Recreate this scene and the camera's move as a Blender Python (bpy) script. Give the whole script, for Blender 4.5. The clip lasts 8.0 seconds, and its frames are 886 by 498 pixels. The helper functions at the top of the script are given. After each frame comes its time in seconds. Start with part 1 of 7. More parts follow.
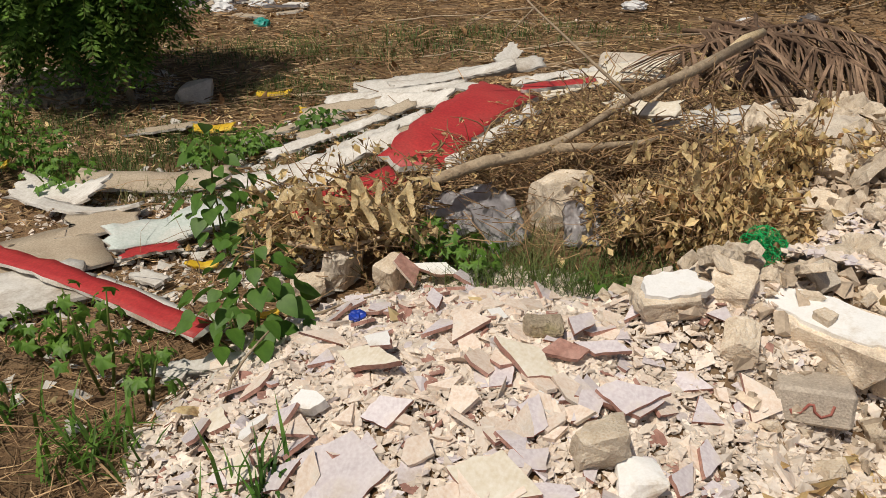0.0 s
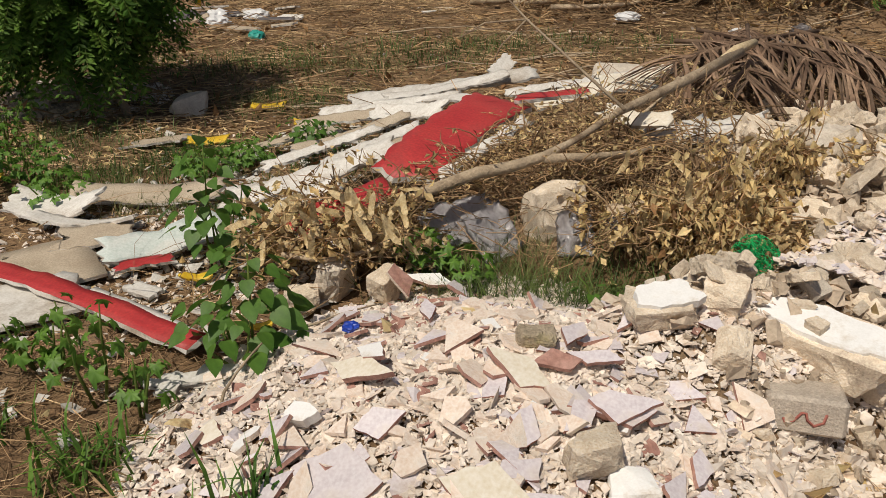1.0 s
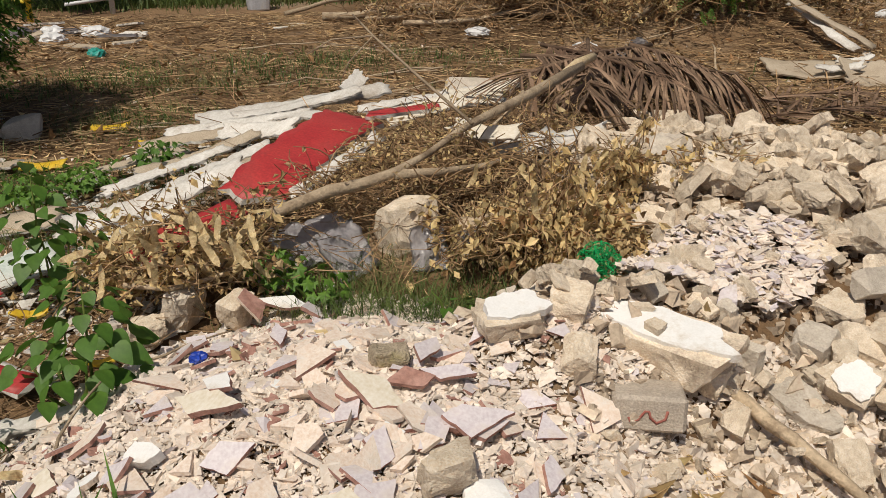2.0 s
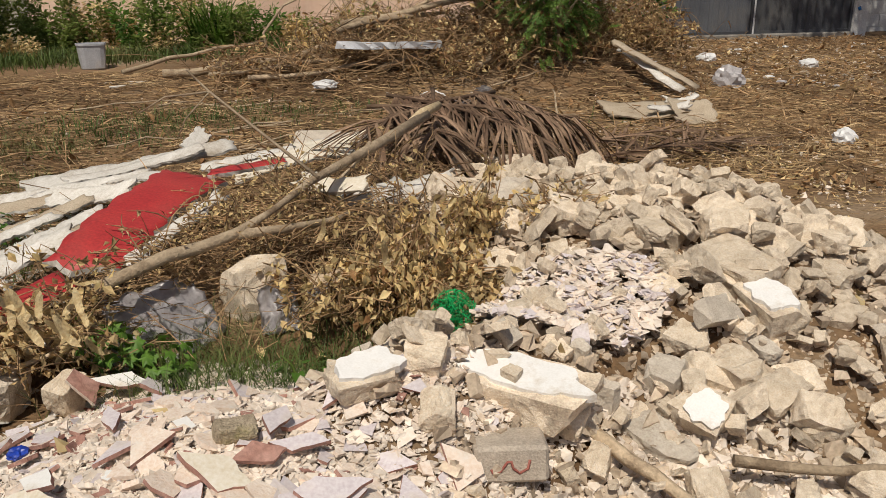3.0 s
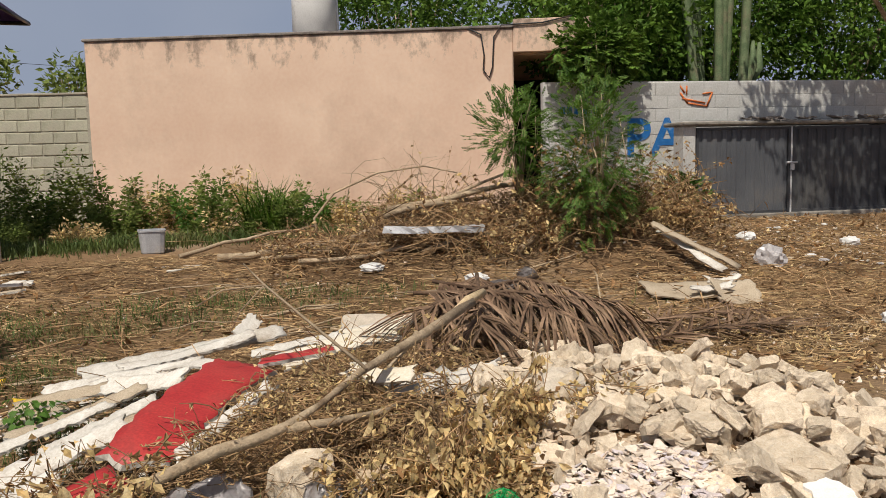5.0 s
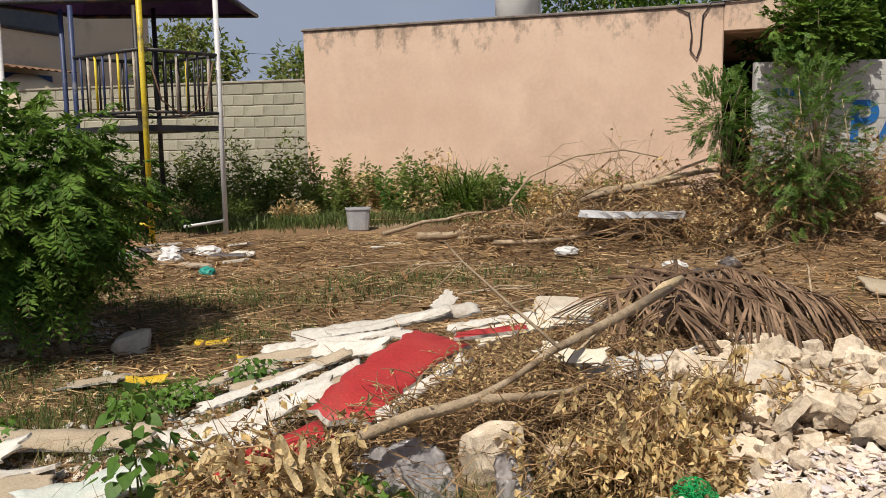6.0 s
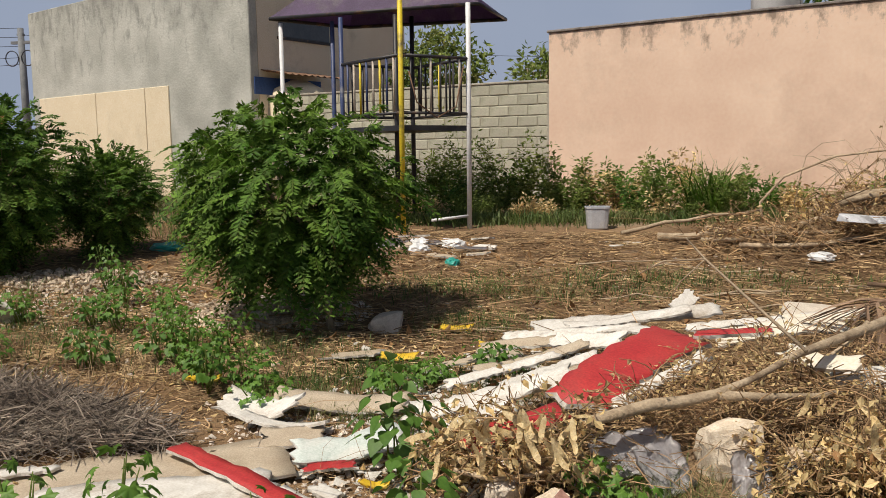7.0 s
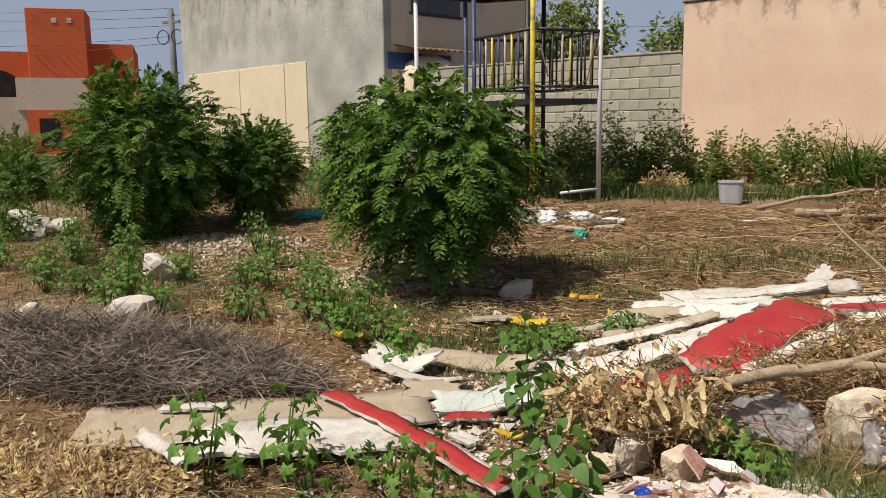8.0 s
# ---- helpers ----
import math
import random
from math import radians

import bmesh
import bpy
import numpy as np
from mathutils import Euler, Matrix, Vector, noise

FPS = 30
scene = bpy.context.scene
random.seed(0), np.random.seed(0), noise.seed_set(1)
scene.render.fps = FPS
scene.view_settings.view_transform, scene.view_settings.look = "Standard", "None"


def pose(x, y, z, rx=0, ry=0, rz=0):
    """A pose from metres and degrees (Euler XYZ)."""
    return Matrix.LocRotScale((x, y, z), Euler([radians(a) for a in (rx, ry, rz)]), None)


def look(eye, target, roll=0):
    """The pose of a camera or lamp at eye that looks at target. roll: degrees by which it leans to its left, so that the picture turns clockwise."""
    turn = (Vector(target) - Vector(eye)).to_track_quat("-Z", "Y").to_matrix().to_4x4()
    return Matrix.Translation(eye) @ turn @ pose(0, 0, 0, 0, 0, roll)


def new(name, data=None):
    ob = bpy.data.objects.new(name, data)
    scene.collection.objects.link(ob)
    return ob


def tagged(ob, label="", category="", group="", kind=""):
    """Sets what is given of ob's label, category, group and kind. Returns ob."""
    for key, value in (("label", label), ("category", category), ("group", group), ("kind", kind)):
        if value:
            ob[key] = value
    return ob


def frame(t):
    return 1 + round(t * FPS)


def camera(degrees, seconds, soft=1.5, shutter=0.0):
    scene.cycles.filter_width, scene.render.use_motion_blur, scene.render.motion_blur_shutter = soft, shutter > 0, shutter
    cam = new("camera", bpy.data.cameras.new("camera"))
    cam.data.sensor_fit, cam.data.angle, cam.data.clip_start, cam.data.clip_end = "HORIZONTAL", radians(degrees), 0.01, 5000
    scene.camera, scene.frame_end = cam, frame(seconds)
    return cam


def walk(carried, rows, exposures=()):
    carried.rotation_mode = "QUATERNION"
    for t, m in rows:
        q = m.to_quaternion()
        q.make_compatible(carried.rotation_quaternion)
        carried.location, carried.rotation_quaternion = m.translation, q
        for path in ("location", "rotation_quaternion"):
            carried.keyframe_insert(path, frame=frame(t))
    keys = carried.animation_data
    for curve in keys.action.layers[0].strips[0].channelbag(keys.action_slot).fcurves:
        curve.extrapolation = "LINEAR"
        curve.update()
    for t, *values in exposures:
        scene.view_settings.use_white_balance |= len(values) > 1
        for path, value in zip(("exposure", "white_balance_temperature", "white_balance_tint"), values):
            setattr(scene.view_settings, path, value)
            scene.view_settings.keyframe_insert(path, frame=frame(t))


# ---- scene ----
cam = camera(57.2, 8.0, soft=0.5)
PATH = [
    (0, (-0.006, -0.013, 1.409), (-0.019, 1.823, 0.617), -0.7),
    (0.5, (0.002, -0.02, 1.406), (-0.023, 1.82, 0.623), -0.6),
    (1, (0.005, -0.017, 1.411), (0.001, 1.829, 0.643), -0.9),
    (1.5, (0.012, -0.014, 1.412), (0.018, 1.837, 0.653), -0.9),
    (2, (0.066, 0.002, 1.416), (0.382, 1.833, 0.677), -0.0),
    (2.2, (0.085, 0.004, 1.425), (0.509, 1.826, 0.717), 0.2),
    (3.3, (0.144, 0.083, 1.399), (0.808, 1.882, 0.83), -1.0),
    (3.5, (0.139, 0.084, 1.413), (0.795, 1.905, 0.908), -1.4),
    (4, (0.126, 0.077, 1.468), (0.75, 1.954, 1.175), -0.7),
    (4.2, (0.122, 0.098, 1.479), (0.733, 1.987, 1.238), -1.1),
    (5.3, (0.109, 0.02, 1.501), (0.652, 1.933, 1.289), -1.3),
    (5.5, (0.098, 0.027, 1.494), (0.559, 1.961, 1.274), -1.4),
    (5.6, (0.074, 0.019, 1.492), (0.484, 1.963, 1.261), -1.4),
    (5.8, (0.075, 0.004, 1.488), (0.345, 1.971, 1.25), -1.3),
    (6, (0.089, -0.013, 1.482), (0.203, 1.969, 1.24), -0.9),
    (6.5, (0.088, -0.04, 1.461), (-0.176, 1.922, 1.172), -0.0),
    (7, (0.068, -0.205, 1.466), (-0.389, 1.728, 1.232), -0.7),
    (7.5, (0.065, -0.382, 1.442), (-0.535, 1.503, 1.152), 0.2),
    (8, (0.072, -0.465, 1.462), (-0.67, 1.369, 1.168), -0.7),
]
EXPOSURE = [(0, -0.50), (2.2, -0.52), (3.5, -0.49), (5.5, -0.19), (8, -0.13)]
walk(cam, [(t, look(eye, target, roll)) for t, eye, target, roll in PATH], EXPOSURE)

# ---- world and sun ----
SUN_FROM = Vector((-0.42, -0.64, 1.25)).normalized()
world = bpy.data.worlds.new("sky")
scene.world = world
world.use_nodes = True
wn = world.node_tree.nodes
sky = wn.new("ShaderNodeTexSky")
sky.sky_type = 'NISHITA'
sky.sun_disc = False
sky.sun_elevation = math.asin(SUN_FROM.z)
sky.sun_rotation = math.atan2(SUN_FROM.x, SUN_FROM.y)
sky.air_density = 1.0
sky.dust_density = 3.5
world.node_tree.links.new(sky.outputs[0], wn["Background"].inputs[0])
wn["Background"].inputs[1].default_value = 0.056
sun = new("sun", bpy.data.lights.new("sun", 'SUN'))
sun.data.energy = 4.5
sun.data.angle = radians(0.6)
sun.data.color = (1.0, 0.92, 0.79)
sun.matrix_world = look(SUN_FROM * 40, (0, 0, 0))


# ---- materials ----
def mat(name, a, b, rough=0.85, scale=6.0, fine=60.0, bump=0.25, c=None, c_amt=0.0, rand=0.0, metal=0.0, trans=0.0, island=0.0, space="Object", dist=0.01, grain=0.45):
    """Two tones mixed by coarse noise, a third as stains, fine grain, relief, and a shade of its own for each object or island."""
    m = bpy.data.materials.new(name)
    m.use_nodes = True
    nt = m.node_tree
    N, L = nt.nodes, nt.links
    bs = N["Principled BSDF"]
    tc = N.new("ShaderNodeTexCoord")
    n1 = N.new("ShaderNodeTexNoise")
    n1.inputs["Scale"].default_value = scale
    n1.inputs["Detail"].default_value = 5
    n2 = N.new("ShaderNodeTexNoise")
    n2.inputs["Scale"].default_value = fine
    n2.inputs["Detail"].default_value = 4
    L.new(tc.outputs[space], n1.inputs["Vector"])
    L.new(tc.outputs[space], n2.inputs["Vector"])
    r1 = N.new("ShaderNodeValToRGB")
    r1.color_ramp.elements[0].position, r1.color_ramp.elements[1].position = 0.36, 0.64
    r1.color_ramp.elements[0].color, r1.color_ramp.elements[1].color = (*a, 1), (*b, 1)
    L.new(n1.outputs["Fac"], r1.inputs[0])
    last = r1.outputs[0]
    if c:
        n3 = N.new("ShaderNodeTexNoise")
        n3.inputs["Scale"].default_value = scale * 0.47
        n3.inputs["Detail"].default_value = 8
        n3.inputs["Roughness"].default_value = 0.65
        L.new(tc.outputs[space], n3.inputs["Vector"])
        r3 = N.new("ShaderNodeValToRGB")
        r3.color_ramp.elements[0].position, r3.color_ramp.elements[1].position = 0.60 - 0.25 * c_amt, 0.68
        L.new(n3.outputs["Fac"], r3.inputs[0])
        mx = N.new("ShaderNodeMix")
        mx.data_type = 'RGBA'
        L.new(r3.outputs[0], mx.inputs["Factor"])
        L.new(last, mx.inputs[6])
        mx.inputs[7].default_value = (*c, 1)
        last = mx.outputs[2]
    g = N.new("ShaderNodeMix")
    g.data_type, g.blend_type = 'RGBA', 'OVERLAY'
    g.inputs["Factor"].default_value = grain
    L.new(last, g.inputs[6])
    L.new(n2.outputs["Fac"], g.inputs[7])
    last = g.outputs[2]
    if rand or island:
        if island:
            src = N.new("ShaderNodeNewGeometry").outputs["Random Per Island"]
        else:
            src = N.new("ShaderNodeObjectInfo").outputs["Random"]
        mr = N.new("ShaderNodeMapRange")
        amt = rand or island
        mr.inputs["To Min"].default_value, mr.inputs["To Max"].default_value = 1 - amt, 1 + amt
        L.new(src, mr.inputs["Value"])
        hs = N.new("ShaderNodeHueSaturation")
        L.new(mr.outputs[0], hs.inputs["Value"])
        L.new(last, hs.inputs["Color"])
        last = hs.outputs[0]
    L.new(last, bs.inputs["Base Color"])
    bs.inputs["Roughness"].default_value = rough
    bs.inputs["Metallic"].default_value = metal
    if rough > 0.6:
        bs.inputs["Specular IOR Level"].default_value = 0.25
    if bump:
        bp = N.new("ShaderNodeBump")
        bp.inputs["Strength"].default_value = bump
        bp.inputs["Distance"].default_value = dist
        L.new(n2.outputs["Fac"], bp.inputs["Height"])
        L.new(bp.outputs[0], bs.inputs["Normal"])
    if trans:
        tr = N.new("ShaderNodeBsdfTranslucent")
        L.new(last, tr.inputs[0])
        ms = N.new("ShaderNodeMixShader")
        ms.inputs[0].default_value = trans
        L.new(bs.outputs[0], ms.inputs[1])
        L.new(tr.outputs[0], ms.inputs[2])
        L.new(ms.outputs[0], N["Material Output"].inputs[0])
    return m


M_SOIL = mat("soil", (0.13, 0.078, 0.041), (0.265, 0.168, 0.092), 0.95, 0.9, 40, 0.9, (0.36, 0.27, 0.18), 0.3, dist=0.03)
M_STRAW = mat("straw", (0.38, 0.255, 0.13), (0.56, 0.41, 0.235), 0.8, 3, 40, 0, (0.18, 0.11, 0.065), 0.5, island=0.6)
M_GREYSTRAW = mat("grey_straw", (0.22, 0.18, 0.145), (0.36, 0.30, 0.24), 0.85, 3, 40, 0, (0.12, 0.09, 0.07), 0.5, island=0.5)
M_GRASS = mat("grass", (0.07, 0.12, 0.025), (0.14, 0.19, 0.05), 0.6, 2, 30, 0, (0.24, 0.20, 0.09), 0.3, trans=0.3, island=0.35)
M_LEAF = mat("leaf", (0.055, 0.13, 0.016), (0.15, 0.255, 0.038), 0.62, 2, 30, 0, trans=0.32, island=0.5)
M_LEAF_LIGHT = mat("leaf_light", (0.065, 0.16, 0.02), (0.14, 0.25, 0.035), 0.55, 3, 30, 0, trans=0.35, island=0.4)
M_LEAF_DULL = mat("leaf_dull", (0.13, 0.20, 0.04), (0.26, 0.31, 0.085), 0.7, 2, 30, 0, (0.32, 0.25, 0.10), 0.3, trans=0.4, island=0.4)
M_LEAF_DRY = mat("dry_leaf", (0.60, 0.44, 0.20), (0.80, 0.64, 0.36), 0.75, 4, 50, 0, (0.33, 0.20, 0.085), 0.35, trans=0.3, island=0.45)
M_LEAF_BROWN = mat("brown_leaf", (0.20, 0.105, 0.045), (0.34, 0.20, 0.095), 0.8, 4, 50, 0, (0.42, 0.30, 0.14), 0.3, trans=0.15, island=0.5)
M_SEED = mat("pod_seed", (0.48, 0.34, 0.15), (0.60, 0.45, 0.22), 0.6, 60, 120, 0.2, trans=0.1)
M_POD = mat("pod", (0.66, 0.50, 0.25), (0.80, 0.66, 0.39), 0.6, 40, 120, 0.4, (0.26, 0.14, 0.05), 0.5, trans=0.2, island=0.25)
M_BARK = mat("bark", (0.36, 0.275, 0.185), (0.52, 0.41, 0.285), 0.85, 14, 90, 0.6, (0.20, 0.14, 0.09), 0.3, rand=0.25)
M_CUTWOOD = mat("cut_wood", (0.55, 0.42, 0.25), (0.66, 0.53, 0.34), 0.8, 20, 90, 0.3)
M_TWIG = mat("twig", (0.25, 0.155, 0.08), (0.45, 0.30, 0.165), 0.85, 6, 60, 0, (0.10, 0.065, 0.04), 0.4, island=0.5)
M_PALM = mat("palm_dry", (0.15, 0.092, 0.058), (0.29, 0.195, 0.13), 0.75, 5, 60, 0.2, (0.09, 0.052, 0.034), 0.4, island=0.5)
M_CONC = mat("rubble_concrete", (0.64, 0.53, 0.40), (0.82, 0.71, 0.57), 0.95, 22, 170, 0.8, (0.44, 0.35, 0.26), 0.35, rand=0.17, dist=0.006, grain=0.55)
M_CONC_GREY = mat("grey_concrete", (0.52, 0.455, 0.375), (0.65, 0.58, 0.49), 0.95, 20, 150, 0.55, (0.42, 0.36, 0.30), 0.3, rand=0.12, dist=0.006)
M_PLASTER = mat("white_plaster", (0.80, 0.79, 0.77), (0.86, 0.85, 0.83), 0.85, 14, 160, 0.25, (0.60, 0.53, 0.44), 0.45, rand=0.06, dist=0.004)
M_GLAZE = mat("tile_glaze", (0.63, 0.57, 0.59), (0.72, 0.655, 0.665), 0.45, 16, 120, 0.08, (0.60, 0.52, 0.46), 0.3, rand=0.12)
M_TILEBODY = mat("tile_body", (0.73, 0.60, 0.50), (0.82, 0.71, 0.61), 0.9, 16, 120, 0.35, (0.66, 0.58, 0.50), 0.3, rand=0.12)
M_TILERED = mat("tile_red", (0.36, 0.19, 0.15), (0.46, 0.27, 0.22), 0.9, 20, 100, 0.4, rand=0.18)
M_CRUMB = mat("crumbs", (0.66, 0.57, 0.48), (0.82, 0.73, 0.64), 0.95, 9, 75, 0.2, island=0.2)
M_RED = mat("red_paint", (0.40, 0.030, 0.032), (0.47, 0.045, 0.042), 0.55, 5, 80, 0.12, (0.36, 0.05, 0.045), 0.2)
M_BOARD = mat("board_paper", (0.42, 0.34, 0.25), (0.50, 0.42, 0.32), 0.9, 6, 120, 0.15, (0.34, 0.27, 0.19), 0.3)
M_BOARD_WHITE = mat("board_white", (0.60, 0.57, 0.52), (0.78, 0.75, 0.70), 0.88, 7, 90, 0.15, (0.38, 0.32, 0.255), 0.5, rand=0.10)
M_BOARD_MINT = mat("board_mint", (0.56, 0.62, 0.58), (0.64, 0.68, 0.64), 0.8, 6, 90, 0.3, (0.66, 0.63, 0.58), 0.4)
M_CREAM_BOARD = mat("cream_board", (0.70, 0.63, 0.51), (0.76, 0.70, 0.59), 0.8, 8, 90, 0.25)
M_YELLOW = mat("yellow_plastic", (0.66, 0.42, 0.02), (0.74, 0.50, 0.05), 0.6, 9, 60, 0.2, (0.52, 0.38, 0.12), 0.3)
M_GREEN = mat("green_mesh", (0.0, 0.36, 0.09), (0.01, 0.46, 0.13), 0.5, 9, 60, 0)
M_BLUE = mat("blue_plastic", (0.01, 0.04, 0.32), (0.02, 0.06, 0.42), 0.4, 20, 60, 0)
M_PLASTIC_GREY = mat("grey_plastic", (0.40, 0.41, 0.44), (0.49, 0.50, 0.53), 0.55, 9, 90, 0.1, (0.46, 0.44, 0.41), 0.2)
M_BAG = mat("plastic_film", (0.56, 0.535, 0.545), (0.68, 0.65, 0.665), 0.25, 9, 60, 0.1, trans=0.25)
M_DARKBAG = mat("dark_film", (0.10, 0.09, 0.09), (0.17, 0.15, 0.15), 0.4, 9, 60, 0.2)
M_TRASHWHITE = mat("white_film", (0.72, 0.72, 0.72), (0.80, 0.80, 0.80), 0.4, 12, 60, 0.2)
M_TEAL = mat("teal_plastic", (0.02, 0.28, 0.24), (0.03, 0.36, 0.30), 0.5, 12, 60, 0.1)
M_METAL = mat("zinc_sheet", (0.50, 0.51, 0.54), (0.60, 0.61, 0.64), 0.5, 6, 70, 0.1, (0.34, 0.33, 0.32), 0.2, metal=0.1)
# Toned darker than the crumbs, to put shade into gaps between rubble chunks.
M_GRIT = mat("grit", (0.42, 0.335, 0.25), (0.64, 0.53, 0.41), 0.95, 9, 75, 0.2, island=0.3)
M_SCRAWL = mat("dull_red", (0.30, 0.10, 0.08), (0.36, 0.14, 0.11), 0.9, 30, 90, 0.2)


# ---- builders ----
RND = random.Random(7)


def to_mesh(name, bm, materials, smooth=False):
    me = bpy.data.meshes.new(name)
    bm.to_mesh(me)
    bm.free()
    for m in materials if isinstance(materials, (list, tuple)) else [materials]:
        me.materials.append(m)
    if smooth:
        me.shade_smooth()
    return me


def part(name, bm, material, parent, label="", m=None, smooth=False):
    me = bm if isinstance(bm, bpy.types.Mesh) else to_mesh(name, bm, material, smooth)
    ob = new(name, me)
    ob.parent = parent
    if m is not None:
        ob.matrix_basis = m
    if label:
        tagged(ob, label)
    return ob


def thing(name, label, category, m=None, group="", kind="", data=None):
    ob = new(name, data)
    if data is None:
        ob.empty_display_size = 0.1
    if m is not None:
        ob.matrix_basis = m
    return tagged(ob, label, category, group, kind)


def box(bm, x0, y0, z0, x1, y1, z1, bevel=0.0, mi=0, m=None):
    vs = [bm.verts.new(p) for p in ((x0, y0, z0), (x1, y0, z0), (x1, y1, z0), (x0, y1, z0), (x0, y0, z1), (x1, y0, z1), (x1, y1, z1), (x0, y1, z1))]
    fs = [bm.faces.new([vs[i] for i in f]) for f in ((0, 3, 2, 1), (4, 5, 6, 7), (0, 1, 5, 4), (1, 2, 6, 5), (2, 3, 7, 6), (3, 0, 4, 7))]
    for f in fs:
        f.material_index = mi
    if bevel:
        es = list({e for f in fs for e in f.edges})
        r = bmesh.ops.bevel(bm, geom=es, offset=bevel, segments=1, affect='EDGES')
        vs = list({v for f in r["faces"] for v in f.verts})
    if m is not None:
        for v in vs:
            v.co = m @ v.co
    return bm


def boxed(x0, y0, z0, x1, y1, z1, bevel=0.0):
    return box(bmesh.new(), x0, y0, z0, x1, y1, z1, bevel)


def tube(bm, pts, radii, sides=6, mi=0, cap=True):
    """A tapered tube along points."""
    rings = []
    pts = [Vector(p) for p in pts]
    for i, p in enumerate(pts):
        d = (pts[min(i + 1, len(pts) - 1)] - pts[max(i - 1, 0)]).normalized()
        u = d.orthogonal().normalized() if i == 0 else (u - d * u.dot(d)).normalized()
        w = d.cross(u)
        r = radii[i] if hasattr(radii, "__len__") else radii
        rings.append([bm.verts.new(p + (u * math.cos(2 * math.pi * k / sides) + w * math.sin(2 * math.pi * k / sides)) * r) for k in range(sides)])
    for a, b in zip(rings, rings[1:]):
        for k in range(sides):
            f = bm.faces.new((a[k], a[(k + 1) % sides], b[(k + 1) % sides], b[k]))
            f.material_index, f.smooth = mi, True
    if cap:
        for ring in (rings[0][::-1], rings[-1]):
            bm.faces.new(ring).material_index = mi
    return bm


def bump_at(x, y, cx, cy, rx, ry, h):
    d = ((x - cx) / rx) ** 2 + ((y - cy) / ry) ** 2
    return h * max(0.0, 1 - d) ** 1.3 if d < 1 else 0.0


def bare(x, y):
    s = min(max((y - 4.0) / 8.0, 0), 1)
    return 0.45 * s * s * (3 - 2 * s)


MOUNDS = (
    (0.10, 1.88, 1.02, 1.00, 0.29),   # broken tiles
    (2.10, 3.15, 1.60, 1.75, 0.47),   # concrete rubble
    (0.95, 2.15, 0.55, 0.45, 0.26),
    (0.45, 3.45, 1.20, 0.85, 0.24),   # vines and boards
    (0.20, 4.70, 1.40, 0.90, 0.20),   # old boards
    (2.05, 5.00, 1.20, 0.80, 0.26),   # palm fronds
    (3.30, 9.00, 2.30, 1.10, 0.25),   # cut branches
    (5.00, 8.90, 1.80, 1.20, 0.45),   # brush
    (-3.85, 3.22, 1.75, 0.66, 0.20),  # grey straw
)


def height(x, y):
    return bare(x, y) + sum(bump_at(x, y, *m) for m in MOUNDS) + 0.02 * noise.noise((x * 1.3, y * 1.3, 0)) + 0.012 * noise.noise((x * 5, y * 5, 3))


def on(x, y, dz=0.0):
    return Vector((x, y, height(x, y) + dz))


def hull(rnd, sx, sy, sz, n=13, rough=0.0):
    """An angular broken lump inside a box of that size."""
    bm = bmesh.new()
    for _ in range(n):
        v = Vector((rnd.uniform(-1, 1), rnd.uniform(-1, 1), rnd.uniform(-1, 1)))
        k = max(abs(v.x), abs(v.y), abs(v.z))
        v /= k ** 0.75
        bm.verts.new((v.x * sx / 2, v.y * sy / 2, v.z * sz / 2))
    r = bmesh.ops.convex_hull(bm, input=bm.verts)
    bmesh.ops.delete(bm, geom=[v for v in bm.verts if not v.link_faces], context='VERTS')
    if rough:
        bmesh.ops.subdivide_edges(bm, edges=bm.edges, cuts=2, use_grid_fill=True)
        bmesh.ops.smooth_vert(bm, verts=bm.verts, factor=0.35, use_axis_x=True, use_axis_y=True, use_axis_z=True)
        o = rnd.uniform(0, 99)
        for v in bm.verts:
            q = v.co / max(sx, sy, sz)
            k = noise.noise((q.x * 5 + o, q.y * 5, q.z * 5)) + 0.7 * noise.noise((q.x * 13 + o, q.y * 13, q.z * 13))
            v.co += v.co.normalized() * k * rough * max(sx, sy, sz)
    return bm


